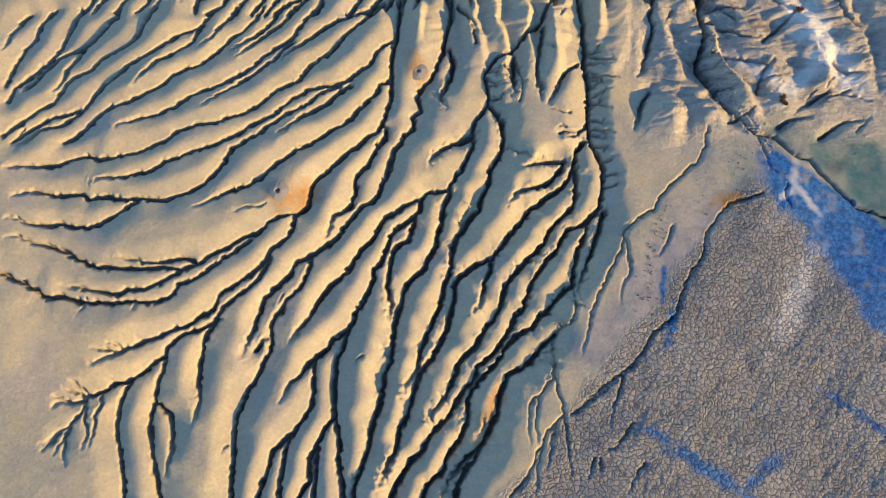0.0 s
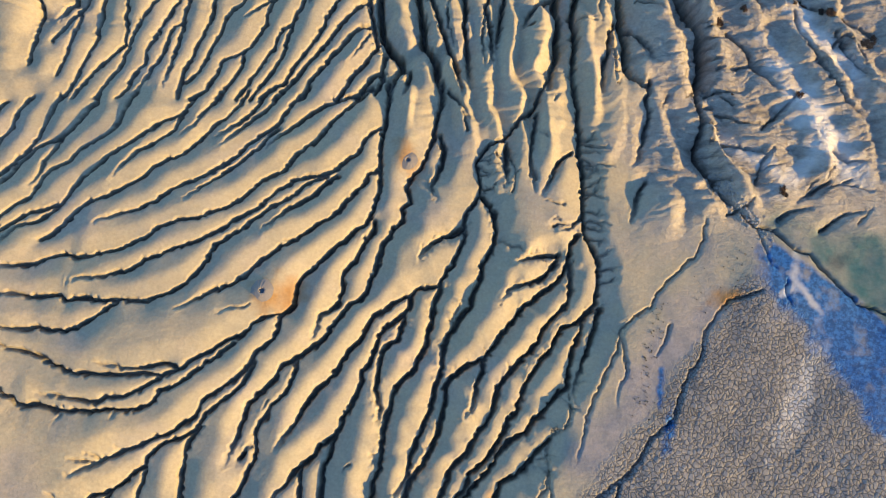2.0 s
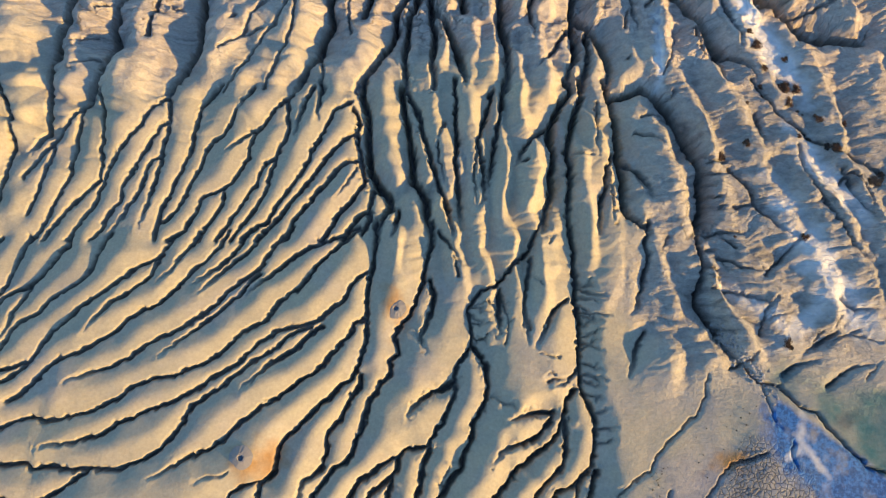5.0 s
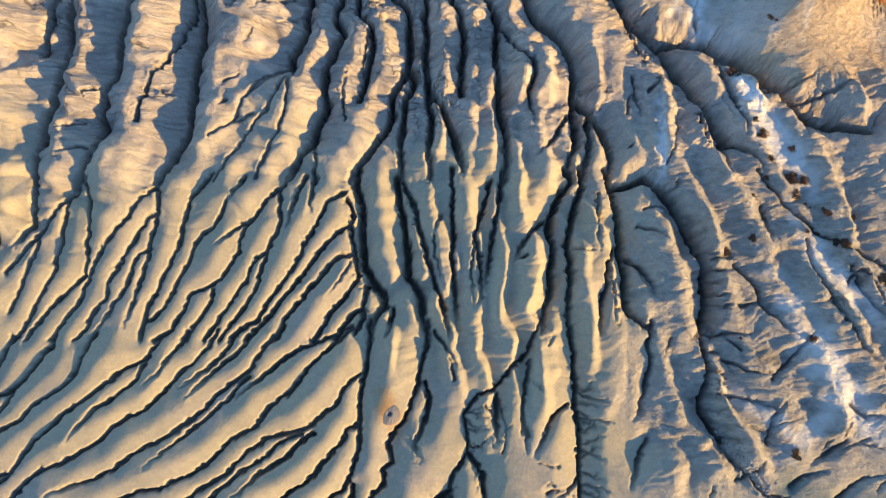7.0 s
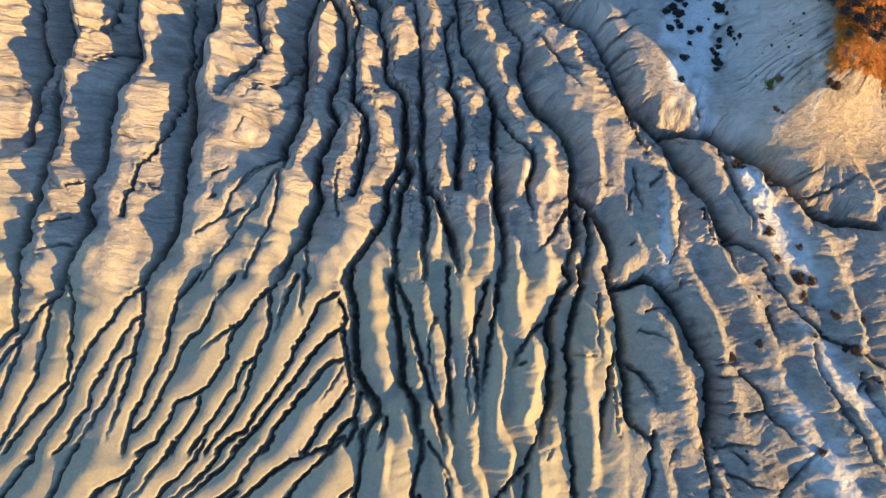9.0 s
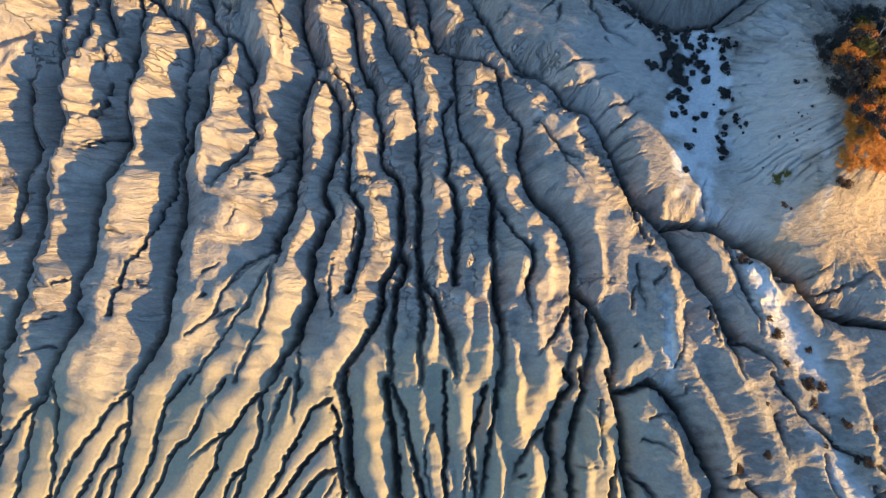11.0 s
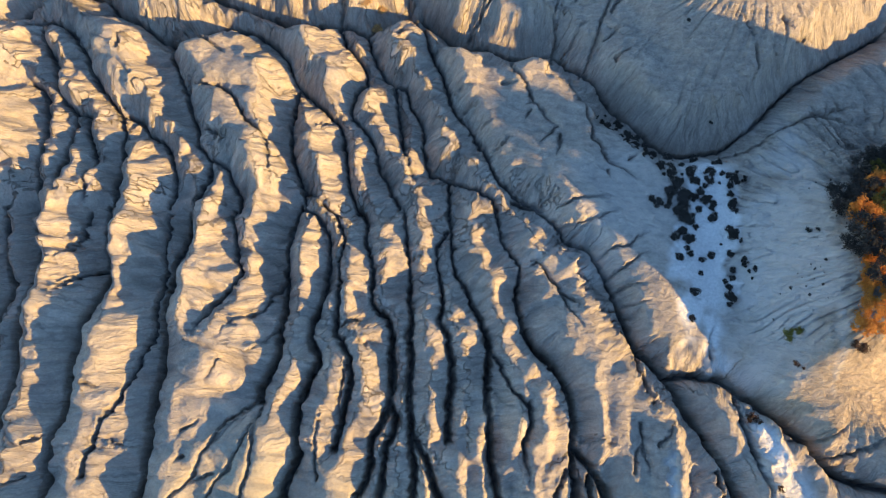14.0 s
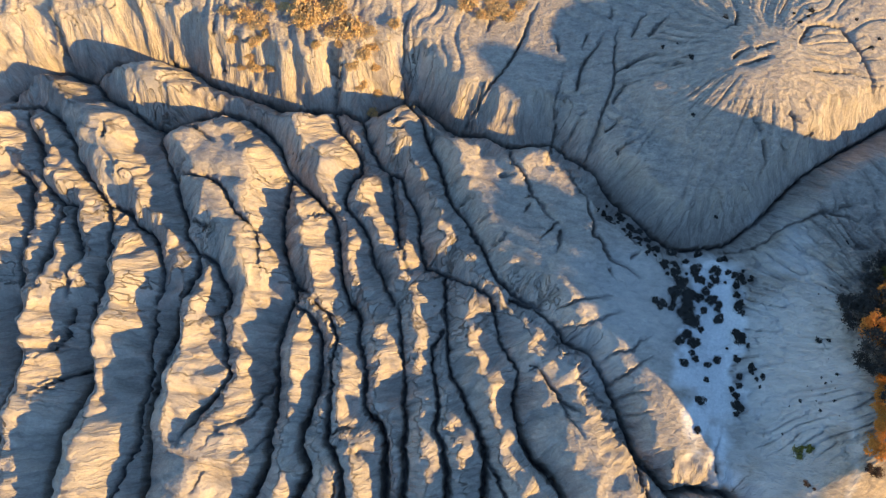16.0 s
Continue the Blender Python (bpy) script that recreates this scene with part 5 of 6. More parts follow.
cut(0.4, 0.4, 0.9, 1, "11.33,130.93 10.22,129.24")
cut(0.4, 0.4, 0.9, 1, "0.27,133.57 1.79,134.49")
cut(0.4, 0.4, 0.9, 1, "1.97,131.21 3.88,132.14")
cut(0.4, 0.4, 0.9, 1, "4.46,128.11 5.95,129.41")
cut(0.4, 0.4, 0.9, 1, "6.91,125.05 8.38,126.72")
cut(0.4, 0.4, 0.9, 1, "13.18,116.86 14.62,118.83")
cut(0.4, 0.4, 0.9, 1, "20.58,131.40 19.03,132.53")
cut(0.4, 0.4, 0.9, 1, "25.99,126.16 24.45,128.42")
cut(0.4, 0.4, 0.9, 1, "22.11,122.35 22.49,121.23")
cut(0.4, 0.4, 0.9, 1, "25.20,124.14 26.76,125.43")
cut(0.4, 0.4, 0.9, 1, "-8.34,143.13 -7.84,141.88")
cut(0.4, 0.4, 0.9, 1, "4.57,158.53 3.89,155.93")
cut(0.4, 0.4, 0.9, 1, "14.59,153.82 14.12,156.49")
cut(0.4, 0.4, 0.9, 1, "18.53,156.49 17.75,153.76")
cut(0.4, 0.4, 0.9, 1, "22.01,145.71 23.76,147.98 26.57,148.44")
cut(0.4, 0.4, 0.9, 1, "21.42,141.75 23.89,143.97")
cut(0.4, 0.4, 0.9, 1, "23.04,138.59 26.21,140.79")
cut(0.4, 0.4, 0.9, 1, "36.83,150.60 39.17,152.02")
cut(0.4, 0.4, 0.9, 1, "39.92,152.07 43.43,153.62")
cut(0.4, 0.4, 0.9, 1, "40.78,141.30 39.30,143.20 38.03,144.51")
cut(0.4, 0.4, 0.9, 1, "44.72,143.69 46.62,142.59")
cut(0.4, 0.4, 0.9, 1, "48.07,150.01 54.30,151.40 58.39,151.58")
cut(0.4, 0.4, 0.9, 1, "31.02,150.30 27.96,150.35")
cut(0.4, 0.4, 0.9, 1, "26.87,155.80 28.51,157.74 30.26,159.86")
cut(0.4, 0.4, 0.9, 1, "21.71,159.26 22.15,161.22")
cut(0.4, 0.4, 0.9, 1, "24.67,156.07 25.99,159.05 27.26,160.58")
cut(0.4, 0.4, 0.9, 1, "-24.93,122.96 -23.62,121.79")
cut(0.4, 0.4, 0.9, 1, "-19.18,128.47 -17.67,129.43")
# side
cut(0.55, 1.6, 1.17, 1, "-50.09,77.75 -51.63,76.99 -53.26,76.56")
cut(0.55, 1.6, 1.17, 1, "-48.74,73.80 -50.70,73.37 -52.31,72.95")
cut(0.55, 1.6, 1.17, 1, "-50.44,81.89 -48.51,82.70 -47.27,83.48")
cut(0.55, 1.6, 1.17, 1, "-39.59,82.50 -38.05,81.88")
cut(0.55, 1.6, 1.17, 1, "-44.28,89.46 -42.05,89.22")
cut(0.55, 1.6, 1.17, 1, "-31.06,84.41 -29.17,85.95")
cut(0.55, 1.6, 1.17, 1, "-26.38,79.75 -28.00,78.97 -29.68,78.54")
cut(0.55, 1.6, 1.17, 1, "-30.22,81.62 -31.50,80.85")
cut(0.55, 1.6, 1.17, 1, "-28.14,93.43 -29.27,91.10")
cut(0.55, 1.6, 1.17, 1, "-13.11,98.96 -11.68,99.83 -10.10,99.14")
cut(0.55, 1.6, 1.17, 1, "-10.65,96.77 -9.09,96.09")
cut(0.55, 1.6, 1.17, 1, "-5.98,85.11 -7.48,85.75")
# side
cut(0.6, 1.6, 1.44, 1, "-13.94,79.69 -14.72,84.01 -14.58,88.50")
cut(0.6, 1.6, 1.44, 1, "-11.91,93.19 -12.36,88.63 -11.29,83.33")
# side
cut(0.6, 1.6, 1.26, 1, "-16.87,71.02 -17.72,68.76")
cut(0.6, 1.6, 1.26, 1, "25.77,88.41 26.41,85.13 27.03,81.91")
cut(0.6, 1.6, 1.26, 1, "27.98,86.04 30.44,88.68")
cut(0.6, 1.6, 1.26, 1, "-0.24,66.76 -0.81,63.86")
cut(0.6, 1.6, 1.26, 1, "11.39,61.66 9.28,60.85")
cut(0.6, 1.6, 1.26, 1, "24.21,62.30 25.94,60.64 27.59,56.94")
cut(0.6, 1.6, 1.26, 1, "25.34,77.85 25.74,78.26")
# crack
cut(0.25, 0.25, 0.5, 1, "15.83,-3.84 19.27,-1.34 22.05,0.82")
cut(0.25, 0.25, 0.5, 1, "15.15,-4.21 15.52,-7.49 15.88,-11.35")
cut(0.25, 0.25, 0.5, 1, "18.57,-8.65 17.90,-11.26")
cut(0.25, 0.25, 0.5, 1, "24.17,2.98 25.63,5.82")
cut(0.25, 0.25, 0.5, 1, "12.46,-7.63 11.82,-10.25 11.75,-13.45")
cut(0.25, 0.25, 0.5, 1, "14.13,-4.92 13.49,-8.23 12.51,-10.86")


def fringe(seed, step, long, course):
    """Short branching rills that drop into a gully from its eastern bank."""
    p = np.array([[float(v) for v in q.split(",")] for q in course.split()])
    ways = np.concatenate([[0], np.cumsum(np.hypot(*np.diff(p, axis=0).T))])
    rng = random.Random(seed)
    at = rng.uniform(0.3, 1.0)
    while at < ways[-1]:
        x, y = np.interp(at, ways, p[:, 0]) + 0.35, np.interp(at, ways, p[:, 1])
        turn, run = rng.uniform(-0.45, 0.35), rng.uniform(0.45, 1.0) * long
        points = [(x, y)]
        for n in range(4):
            turn += rng.uniform(-0.35, 0.35)
            x, y = x + run / 4 * math.cos(turn), y + run / 4 * math.sin(turn)
            points.append((x, y))
        cut(0.4, 0.35, 0.55, 1, " ".join("%.2f,%.2f" % q for q in points))
        if run > 0.6 * long:
            (x, y), split = points[2], turn + rng.choice((-0.8, 0.8))
            twig = [(x + run / 6 * n * math.cos(split), y + run / 6 * n * math.sin(split)) for n in range(3)]
            cut(0.38, 0.3, 0.5, 1, " ".join("%.2f,%.2f" % q for q in twig))
        at += step * rng.uniform(0.6, 1.5)


fringe(3, 1.5, 3.6, "17.75,45.32 17.74,42.73 18.35,38.52 18.25,33.96 19.22,30.35 20.33,27.61 19.92,24.06")
fringe(4, 1.8, 3.4, "33.88,54.62 33.74,51.45 34.42,48.82 33.39,43.12 35.78,39.42")
fringe(5, 1.7, 3.6, "29.18,72.02 32.42,67.01 34.78,60.95 35.03,55.73")
fringe(6, 1.3, 3.0, "4.46,42.38 3.95,41.07 4.62,36.90")
fringe(7, 1.8, 4.2, "14.5,113.5 19.0,105.5 24.0,99.5 29.5,94.6")


def blob(cx, cy, rx, ry, turn=0.0, soft=0.25, ragged=0.25, seed=0):
    """1 inside an uneven ellipse, 0 outside."""
    c, s = math.cos(radians(turn)), math.sin(radians(turn))
    reach = max(rx, ry) * (1 + soft + 2 * ragged)
    i0, i1 = np.searchsorted(GX, [cx - reach, cx + reach])
    j0, j1 = np.searchsorted(GY, [cy - reach, cy + reach])
    x, y = XX[j0:j1, i0:i1], YY[j0:j1, i0:i1]
    dx, dy = x - cx, y - cy
    r = np.hypot((dx * c + dy * s) / rx, (dy * c - dx * s) / ry)
    r = r + ragged * fractal(x, y, min(rx, ry) * 0.7 + 0.5, 71 + seed, 4)
    inside = np.zeros_like(XX)
    inside[j0:j1, i0:i1] = np.clip((1 + soft - r) / (2 * soft), 0, 1)
    return inside


def half(x0, y0, x1, y1, soft=1.0, ragged=1.0, seed=0):
    """1 to the right of the line from the first point to the second."""
    run = math.hypot(x1 - x0, y1 - y0)
    d = ((XX - x0) * (y1 - y0) - (YY - y0) * (x1 - x0)) / run
    d = d + ragged * fractal(XX, YY, 3.0, 91 + seed, 4)
    return np.clip(0.5 + d / (2 * soft), 0, 1)


def blurred(field, reach):
    """The field smoothed over about that many cells."""
    taps = np.exp(-0.5 * (np.arange(-2 * reach, 2 * reach + 1) / reach) ** 2)
    taps = (taps / taps.sum()).astype(np.float32)
    for side in (0, 1):
        wide = np.pad(field, [(2 * reach, 2 * reach) if side == k else (0, 0) for k in (0, 1)], mode="edge")
        n = field.shape[side]
        field = sum(t * (wide[k:k + n] if side == 0 else wide[:, k:k + n]) for k, t in enumerate(taps))
    return field


ZONES = {}
EAST = np.clip((XX - 22 + 4 * fractal(XX, YY, 9, 41, 3)) / 8, 0, 1) * np.clip((YY - 30) / 10, 0, 1)
NORTH = np.clip((YY - 70 + 5 * fractal(XX, YY, 12, 43, 3)) / 14, 0, 1)
ZONES["clay"] = np.maximum(EAST, NORTH)
# Wash has rounded the crests, most of all on the sandy fan.
worn = np.clip((NEAR - 0.3) / 0.7, 0, 1)
sandy = 1 - ZONES["clay"]
BANK = BANK + worn * (sandy * (blurred(BANK, 3) - BANK) + (1 - sandy) * (blurred(BANK, 2) - BANK))
upstream = np.clip((YY - 97) / 8, 0, 1) * np.clip((12 - XX) / 14, 0, 1)
midway = np.clip((YY - 62) / 10, 0, 1) * np.clip((96 - YY) / 8, 0, 1)
low_fan = np.clip((8 - YY) / 12, 0, 1) * np.clip((XX + 40) / 10, 0, 1) * np.clip((8 - XX) / 6, 0, 1)
BANK = BANK * (1 + 0.6 * upstream - 0.26 * midway + 0.25 * low_fan)
DEPTH = BANK + SLOT
ZONES["flow"] = FLOW
ZONES["banks"] = np.clip(BANK / 1.1, 0, 1) * np.clip((NEAR - 0.15) / 0.5, 0, 1)
flat = half(8.5, -14, 37.5, 25, 0.8, 0.8)                  # the mud plain south-east of the fan
blue = half(56, 7, 41, 26, 1.2, 1.0, 1)                    # the wet strip between plain and wash
beyond = half(56, 22, 40, 33.5, 0.6, 0.4, 2)
ZONES["crust"] = flat * (1 - blue) * np.clip((36 - YY) / 6, 0, 1)
wet = np.clip(1.7 * flat * blue * (1 - beyond), 0, 1) * np.clip((XX - 39) / 3, 0, 1)
for streak in ((32, -9.3, 6.5, 0.9, -32), (39.3, -9, 3.4, 0.8, 42), (28.3, 7.5, 2.6, 0.6, 80), (27.5, 13, 2.0, 0.35, 85),
               (43.2, 27.5, 3.0, 1.6, -50), (52, -3, 6, 0.5, -35)):
    wet = np.maximum(wet, blob(*streak, 0.5, 0.5, 3))
vein = np.zeros_like(XX)                                   # a pale forked crust in the wet mud
for piece in ((45.0, 27.8, 0.55, 2.2, -5), (43.9, 25.6, 1.5, 0.4, 40), (46.4, 24.8, 2.4, 0.45, -50)):
    vein = np.maximum(vein, blob(*piece, 0.5, 0.4, 9))
wet = wet * (1 - 0.4 * vein)
ZONES["wet"] = wet * np.clip(1.35 + 0.6 * fractal(XX, YY, 2.3, 47, 4), 0, 1)
rust = np.zeros_like(XX)
for spot in ((-5.0, 40.6, 1.3, 2.2, 20), (-20.3, 21.8, 2.6, 1.7, 10), (6.2, -4, 0.9, 2.6, -20), (36.0, 24, 1.9, 0.9, 20)):
    rust = np.maximum(rust, blob(*spot, 0.7, 0.5, 4))
ZONES["rust"] = 0.85 * rust
ZONES["straw"] = 0.8 * blob(53.5, 95.5, 8.5, 7.0, 10, 0.55, 0.45, 15)
# Teal patch past the wash; over the east, the shade's teal is tinted in.
ZONES["teal_tint"] = np.maximum(blob(57.0, 26.5, 12.0, 6.0, -35, 0.4, 0.4, 14), 0.2 * EAST * np.clip((80 - YY) / 12, 0, 1)) * (1 - ZONES["wet"])
salt = 0.95 * blob(35.0, 112.5, 3.9, 11.5, -6, 0.2, 0.35, 5)
# Ovals at 43.8,110 and 24,117 aren't salt but light painted on dim slopes.
for pan, amount in (((36.5, 121.0, 2.2, 4.0, -10), 0.8), ((35.6, 101.0, 1.5, 4.0, 4), 0.9), ((42.2, 86.5, 4.6, 1.5, -60), 0.95), ((45.3, 79.6, 6.0, 1.9, -60), 0.7),
                    ((49.3, 49.5, 9.0, 2.3, -58), 0.62), ((46.3, 41.5, 4.0, 1.2, 40), 0.45), ((52.0, 44.0, 4.5, 1.6, -20), 0.5),
                    ((29.4, 79.5, 0.7, 5.0, 0), 0.7), ((41.0, 43.0, 5.0, 1.0, -35), 0.4), ((47.9, 107.0, 0.6, 9.0, 4), 0.35), ((43.8, 110.0, 4.5, 15.0, -4), 0.42), ((24.0, 117.0, 8.0, 9.0, -30), 0.22),
                    ((37.0, 96.8, 1.6, 0.9, -40), 0.7), ((51.5, 61.0, 7.0, 1.5, -55), 0.6), ((44.7, 13.5, 1.4, 7.5, -22), 0.3)):
    salt = np.maximum(salt, amount * blob(*pan, 0.5, 0.45, 6))
ZONES["salt"] = np.maximum(salt, 0.3 * vein)
ZONES["grey"] = blob(27.5, 14.0, 16.0, 4.2, 52, 0.5, 0.4, 10) * (1 - ZONES["crust"])
# Shade painted near-black along every bed, then stains of dark damp soil.
ZONES["damp_and_shade"] = 0.8 * BED
for stain in ((50.7, 29.3, 1.6, 0.9, 20), (41.6, 49.8, 2.4, 0.9, 0), (54.5, 60.5, 1.2, 0.7, 30), (43.0, 56.0, 2.0, 0.6, -30), (-56.6, 144.0, 2.6, 2.0, 0), (28.0, 127.5, 3.5, 1.2, -45)):
    ZONES["damp_and_shade"] = np.maximum(ZONES["damp_and_shade"], 0.55 * blob(*stain, 0.6, 0.5, 12))
ZONES["damp_and_shade"] = np.maximum(ZONES["damp_and_shade"], 0.6 * np.maximum(0.5 * blob(33.0, 117.0, 2.0, 5.5, 0, 0.5, 0.5, 7), blob(54.5, 115.0, 4.5, 13, -6, 0.4, 0.4, 8)))


def cells(x, y, size, seed):
    """Distance to the edge between cells of that size: 0 on the joint."""
    x, y = x / size, y / size
    ix, iy = np.floor(x), np.floor(y)
    first, second = np.full(x.shape, 9.0), np.full(x.shape, 9.0)
    for jx in (-1, 0, 1):
        for jy in (-1, 0, 1):
            px = ix + jx + 0.5 + 0.45 * lattice(ix + jx, iy + jy, seed)
            py = iy + jy + 0.5 + 0.45 * lattice(ix + jx, iy + jy, seed + 9)
            d = np.hypot(x - px, y - py)
            second = np.minimum(second, np.maximum(first, d))
            first = np.minimum(first, d)
    return second - first


# Cracked plates of dried mud on the plain, and lumps heaved up between them.
PLATE = np.zeros_like(XX)
dry = ZONES["crust"] > 0.02
px, py = XX[dry] + 0.25 * fractal(XX[dry], YY[dry], 1.2, 51, 2), YY[dry] + 0.25 * fractal(XX[dry], YY[dry], 1.2, 52, 2)
joints = cells(px, py, 0.85, 61)
flow, cross = 0.60 * px + 0.80 * py, 0.80 * px - 0.60 * py    # the mud ran down to the south-west
ropes = smooth_noise(cross, flow / 5.0, 0.8, 65) + 0.6 * smooth_noise(cross, flow / 2.5, 0.4, 66)
PLATE[dry] = ZONES["crust"][dry] * (0.045 * np.clip(joints / 0.3, 0, 1) + 0.02 * fractal(px, py, 0.9, 67, 2) + 0.05 * ropes * np.clip(0.5 + fractal(px, py, 8.0, 69, 2), 0, 1))


def creases(across, along, size, seed):
    """Rills: sharp valleys between rounded ribs that run on along the slope."""
    a = np.abs(smooth_noise(across, along / 5.0, size, seed))
    b = np.abs(smooth_noise(across, along / 4.0, size / 2.3, seed + 1))
    return a + 0.5 * b - 0.5


def notches(across, along, size, seed):
    """Narrow rills cut into an even slope."""
    a = np.abs(smooth_noise(across, along / 7.0, size, seed))
    b = np.abs(smooth_noise(across, along / 5.0, size / 2.1, seed + 1))
    return -np.clip(1 - a / 0.33, 0, 1) - 0.5 * np.clip(1 - b / 0.4, 0, 1)


def steps(x, y, spacing, turn, seed):
    """Long slopes to the west and short ones to the east, side by side, uneven in length and height; the turn is that of their crests."""
    c, sn = math.cos(radians(turn)), math.sin(radians(turn))
    along, across = x * c + y * sn, x * sn - y * c
    f = across / spacing + 0.55 * fractal(x, y, 2.6 * spacing, seed, 2) + 0.10 * smooth_noise(x, y, 0.5 * spacing, seed + 3)
    band = np.floor(f)
    f = f - band
    f = np.where(f < 0.66, f / 0.66, (1 - f) / 0.34)
    f = f * f * (3 - 2 * f) * 0.5 + 0.5 * f
    high = 0.55 + 0.45 * smooth_noise(along + 37 * lattice(band, band * 0, seed), band * 7.7, 1.6 * spacing, seed + 9)
    return f * high


# Rills that run straight down the larger slopes.
RILL = np.zeros_like(XX)
for cx, cy, inner, outer, size, amount in ((58.0, 112.0, 7.0, 24.0, 0.85, 0.5), (41.0, 152.0, 5.0, 30.0, 1.5, 0.32), (51.0, 98.5, 7.0, 16.0, 1.5, 0.18)):
    r, turn = np.hypot(XX - cx, YY - cy), np.arctan2(YY - cy, XX - cx)
    hill = np.clip((r - inner) / 4, 0, 1) * np.clip((outer - r) / 5, 0, 1) * (1 - ZONES["salt"])
    if cx == 58.0:
        hill = 1.5 * hill * np.clip((YY - 98) / 4, 0, 1)
    if cy < 100:
        hill = hill * np.clip((96 - YY) / 4, 0, 1)
    RILL = RILL + amount * hill * notches((turn + 0.015 * np.sin(r * 0.5)) * 15.0 + 0.4 * smooth_noise(XX, YY, 3.5, 199), r, size, 201 + int(cx))
cliff = np.clip((YY - 146) / 4, 0, 1) * np.clip((6 - XX) / 8, 0, 1)
RILL = RILL + 0.5 * cliff * creases(XX + 1.5 * smooth_noise(XX, YY, 5.0, 229), YY, 1.7, 231) + 0.5 * cliff * fractal(XX, YY, 4.0, 233, 2)
slope = np.clip(1 - np.hypot((XX - 20) / 12, (YY - 118) / 14), 0, 1)
RILL = RILL + 0.45 * np.sqrt(slope) * creases(0.75 * XX + 0.66 * YY + 0.6 * smooth_noise(XX, YY, 4, 240), 0.66 * XX - 0.75 * YY, 2.2, 241)
# Spurs between the gullies of the east, and lower ones across the northern ridges.
spurs = np.clip((XX - 24) / 6, 0, 1) * np.clip((YY - 33 - 0.25 * (XX - 36)) / 5, 0, 1) * np.clip((94 - YY) / 6, 0, 1) * (1 - 0.75 * ZONES["salt"])
rib = creases(YY - 0.25 * XX + 0.8 * smooth_noise(XX, YY, 3.0, 270), XX + 0.25 * YY, 1.3, 271)
RILL = RILL + spurs * (2.0 * steps(XX, YY, 6.2, 106.0, 261) + 0.32 * rib + 0.30 * fractal(XX, YY, 3.0, 275, 2))
north = np.clip((YY - 70 - 0.35 * XX) / 14, 0, 1) * np.clip((24 - XX + 0.2 * (YY - 100)) / 6, 0, 1) * np.clip((150 - YY) / 6, 0, 1)
brow = creases(YY + 0.30 * XX + 1.5 * smooth_noise(XX, YY, 5.0, 280), XX - 0.30 * YY, 3.8, 281)
RILL = RILL + north * (0.8 * brow + 1.1 * smooth_noise(XX, YY, 5.5, 285) + 0.35 * smooth_noise(XX, YY, 2.4, 286))
middle = np.clip((XX + 8) / 5, 0, 1) * np.clip((25 - XX) / 5, 0, 1) * np.clip((YY - 40) / 8, 0, 1) * np.clip((98 - YY) / 10, 0, 1)
RILL = RILL + middle * (1.7 * steps(XX, YY, 3.9, 95.0, 291) + 0.22 * rib)
Z = broad(XX, YY) + 0.35 * fractal(XX, YY, 14.0, 11, 3)
SLOPES = np.clip(ZONES["clay"] + 0.15 * DEPTH, 0, 1)
Z = Z + (0.010 + 0.05 * SLOPES) * fractal(XX, YY, 1.6, 13, 4, 0.6) + PLATE + RILL - DEPTH
mesh = bpy.data.meshes.new("ground")
mesh.vertices.add(NX * NY)
mesh.vertices.foreach_set("co", np.stack([XX, YY, Z], -1).astype(np.float32).ravel())
grid = np.arange(NX * NY, dtype=np.int32).reshape(NY, NX)
quads = np.stack([grid[:-1, :-1], grid[:-1, 1:], grid[1:, 1:], grid[1:, :-1]], -1).reshape(-1, 4)
mesh.loops.add(quads.size)
mesh.loops.foreach_set("vertex_index", quads.ravel())
mesh.polygons.add(len(quads))
mesh.polygons.foreach_set("loop_start", np.arange(0, quads.size, 4, dtype=np.int32))
mesh.update(calc_edges=True)
mesh.polygons.foreach_set("use_smooth", np.ones(len(quads), bool))
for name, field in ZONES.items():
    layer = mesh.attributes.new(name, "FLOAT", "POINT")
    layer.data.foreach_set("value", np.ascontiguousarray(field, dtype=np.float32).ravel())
mesh.materials.append(LAND)
ground = tagged(new("ground", mesh), "eroded clay badland cut by branching gullies", "ground", kind="structure")

# ---- plants, stones and mud pots ----
def height(x, y):
    """Height of the ground at x, y."""
    i, j = int(np.clip(np.searchsorted(GX, x) - 1, 0, NX - 2)), int(np.clip(np.searchsorted(GY, y) - 1, 0, NY - 2))
    u, v = (x - GX[i]) / (GX[i + 1] - GX[i]), (y - GY[j]) / (GY[j + 1] - GY[j])
    return float((Z[j, i] * (1 - u) + Z[j, i + 1] * u) * (1 - v) + (Z[j + 1, i] * (1 - u) + Z[j + 1, i + 1] * u) * v)


def leaf_material(name, a, b, rough=0.75):
    mat, tree, bsdf = shader(name, rough)
    geo = tree.nodes.new("ShaderNodeNewGeometry").outputs["Random Per Island"]
    tone = mixed(tree, geo, a, b)
    tone = mixed(tree, ramp(tree, noisy(tree, 1.5, 3), 0.35, 0.65, 0, 0.5), tone, (b[0] * 0.55, b[1] * 0.55, b[2] * 0.55, 1))
    tree.links.new(tone, bsdf.inputs["Base Color"])
    return mat


def wood_material(name, a, b):
    mat, tree, bsdf = shader(name, 0.85)
    tone = mixed(tree, ramp(tree, noisy(tree, 9, 5), 0.3, 0.7), a, b)
    tree.links.new(tone, bsdf.inputs["Base Color"])
    bump = node(tree, "ShaderNodeBump", Strength=0.5, Distance=0.02, Height=noisy(tree, 30, 4))
    tree.links.new(bump.outputs[0], bsdf.inputs["Normal"])
    return mat


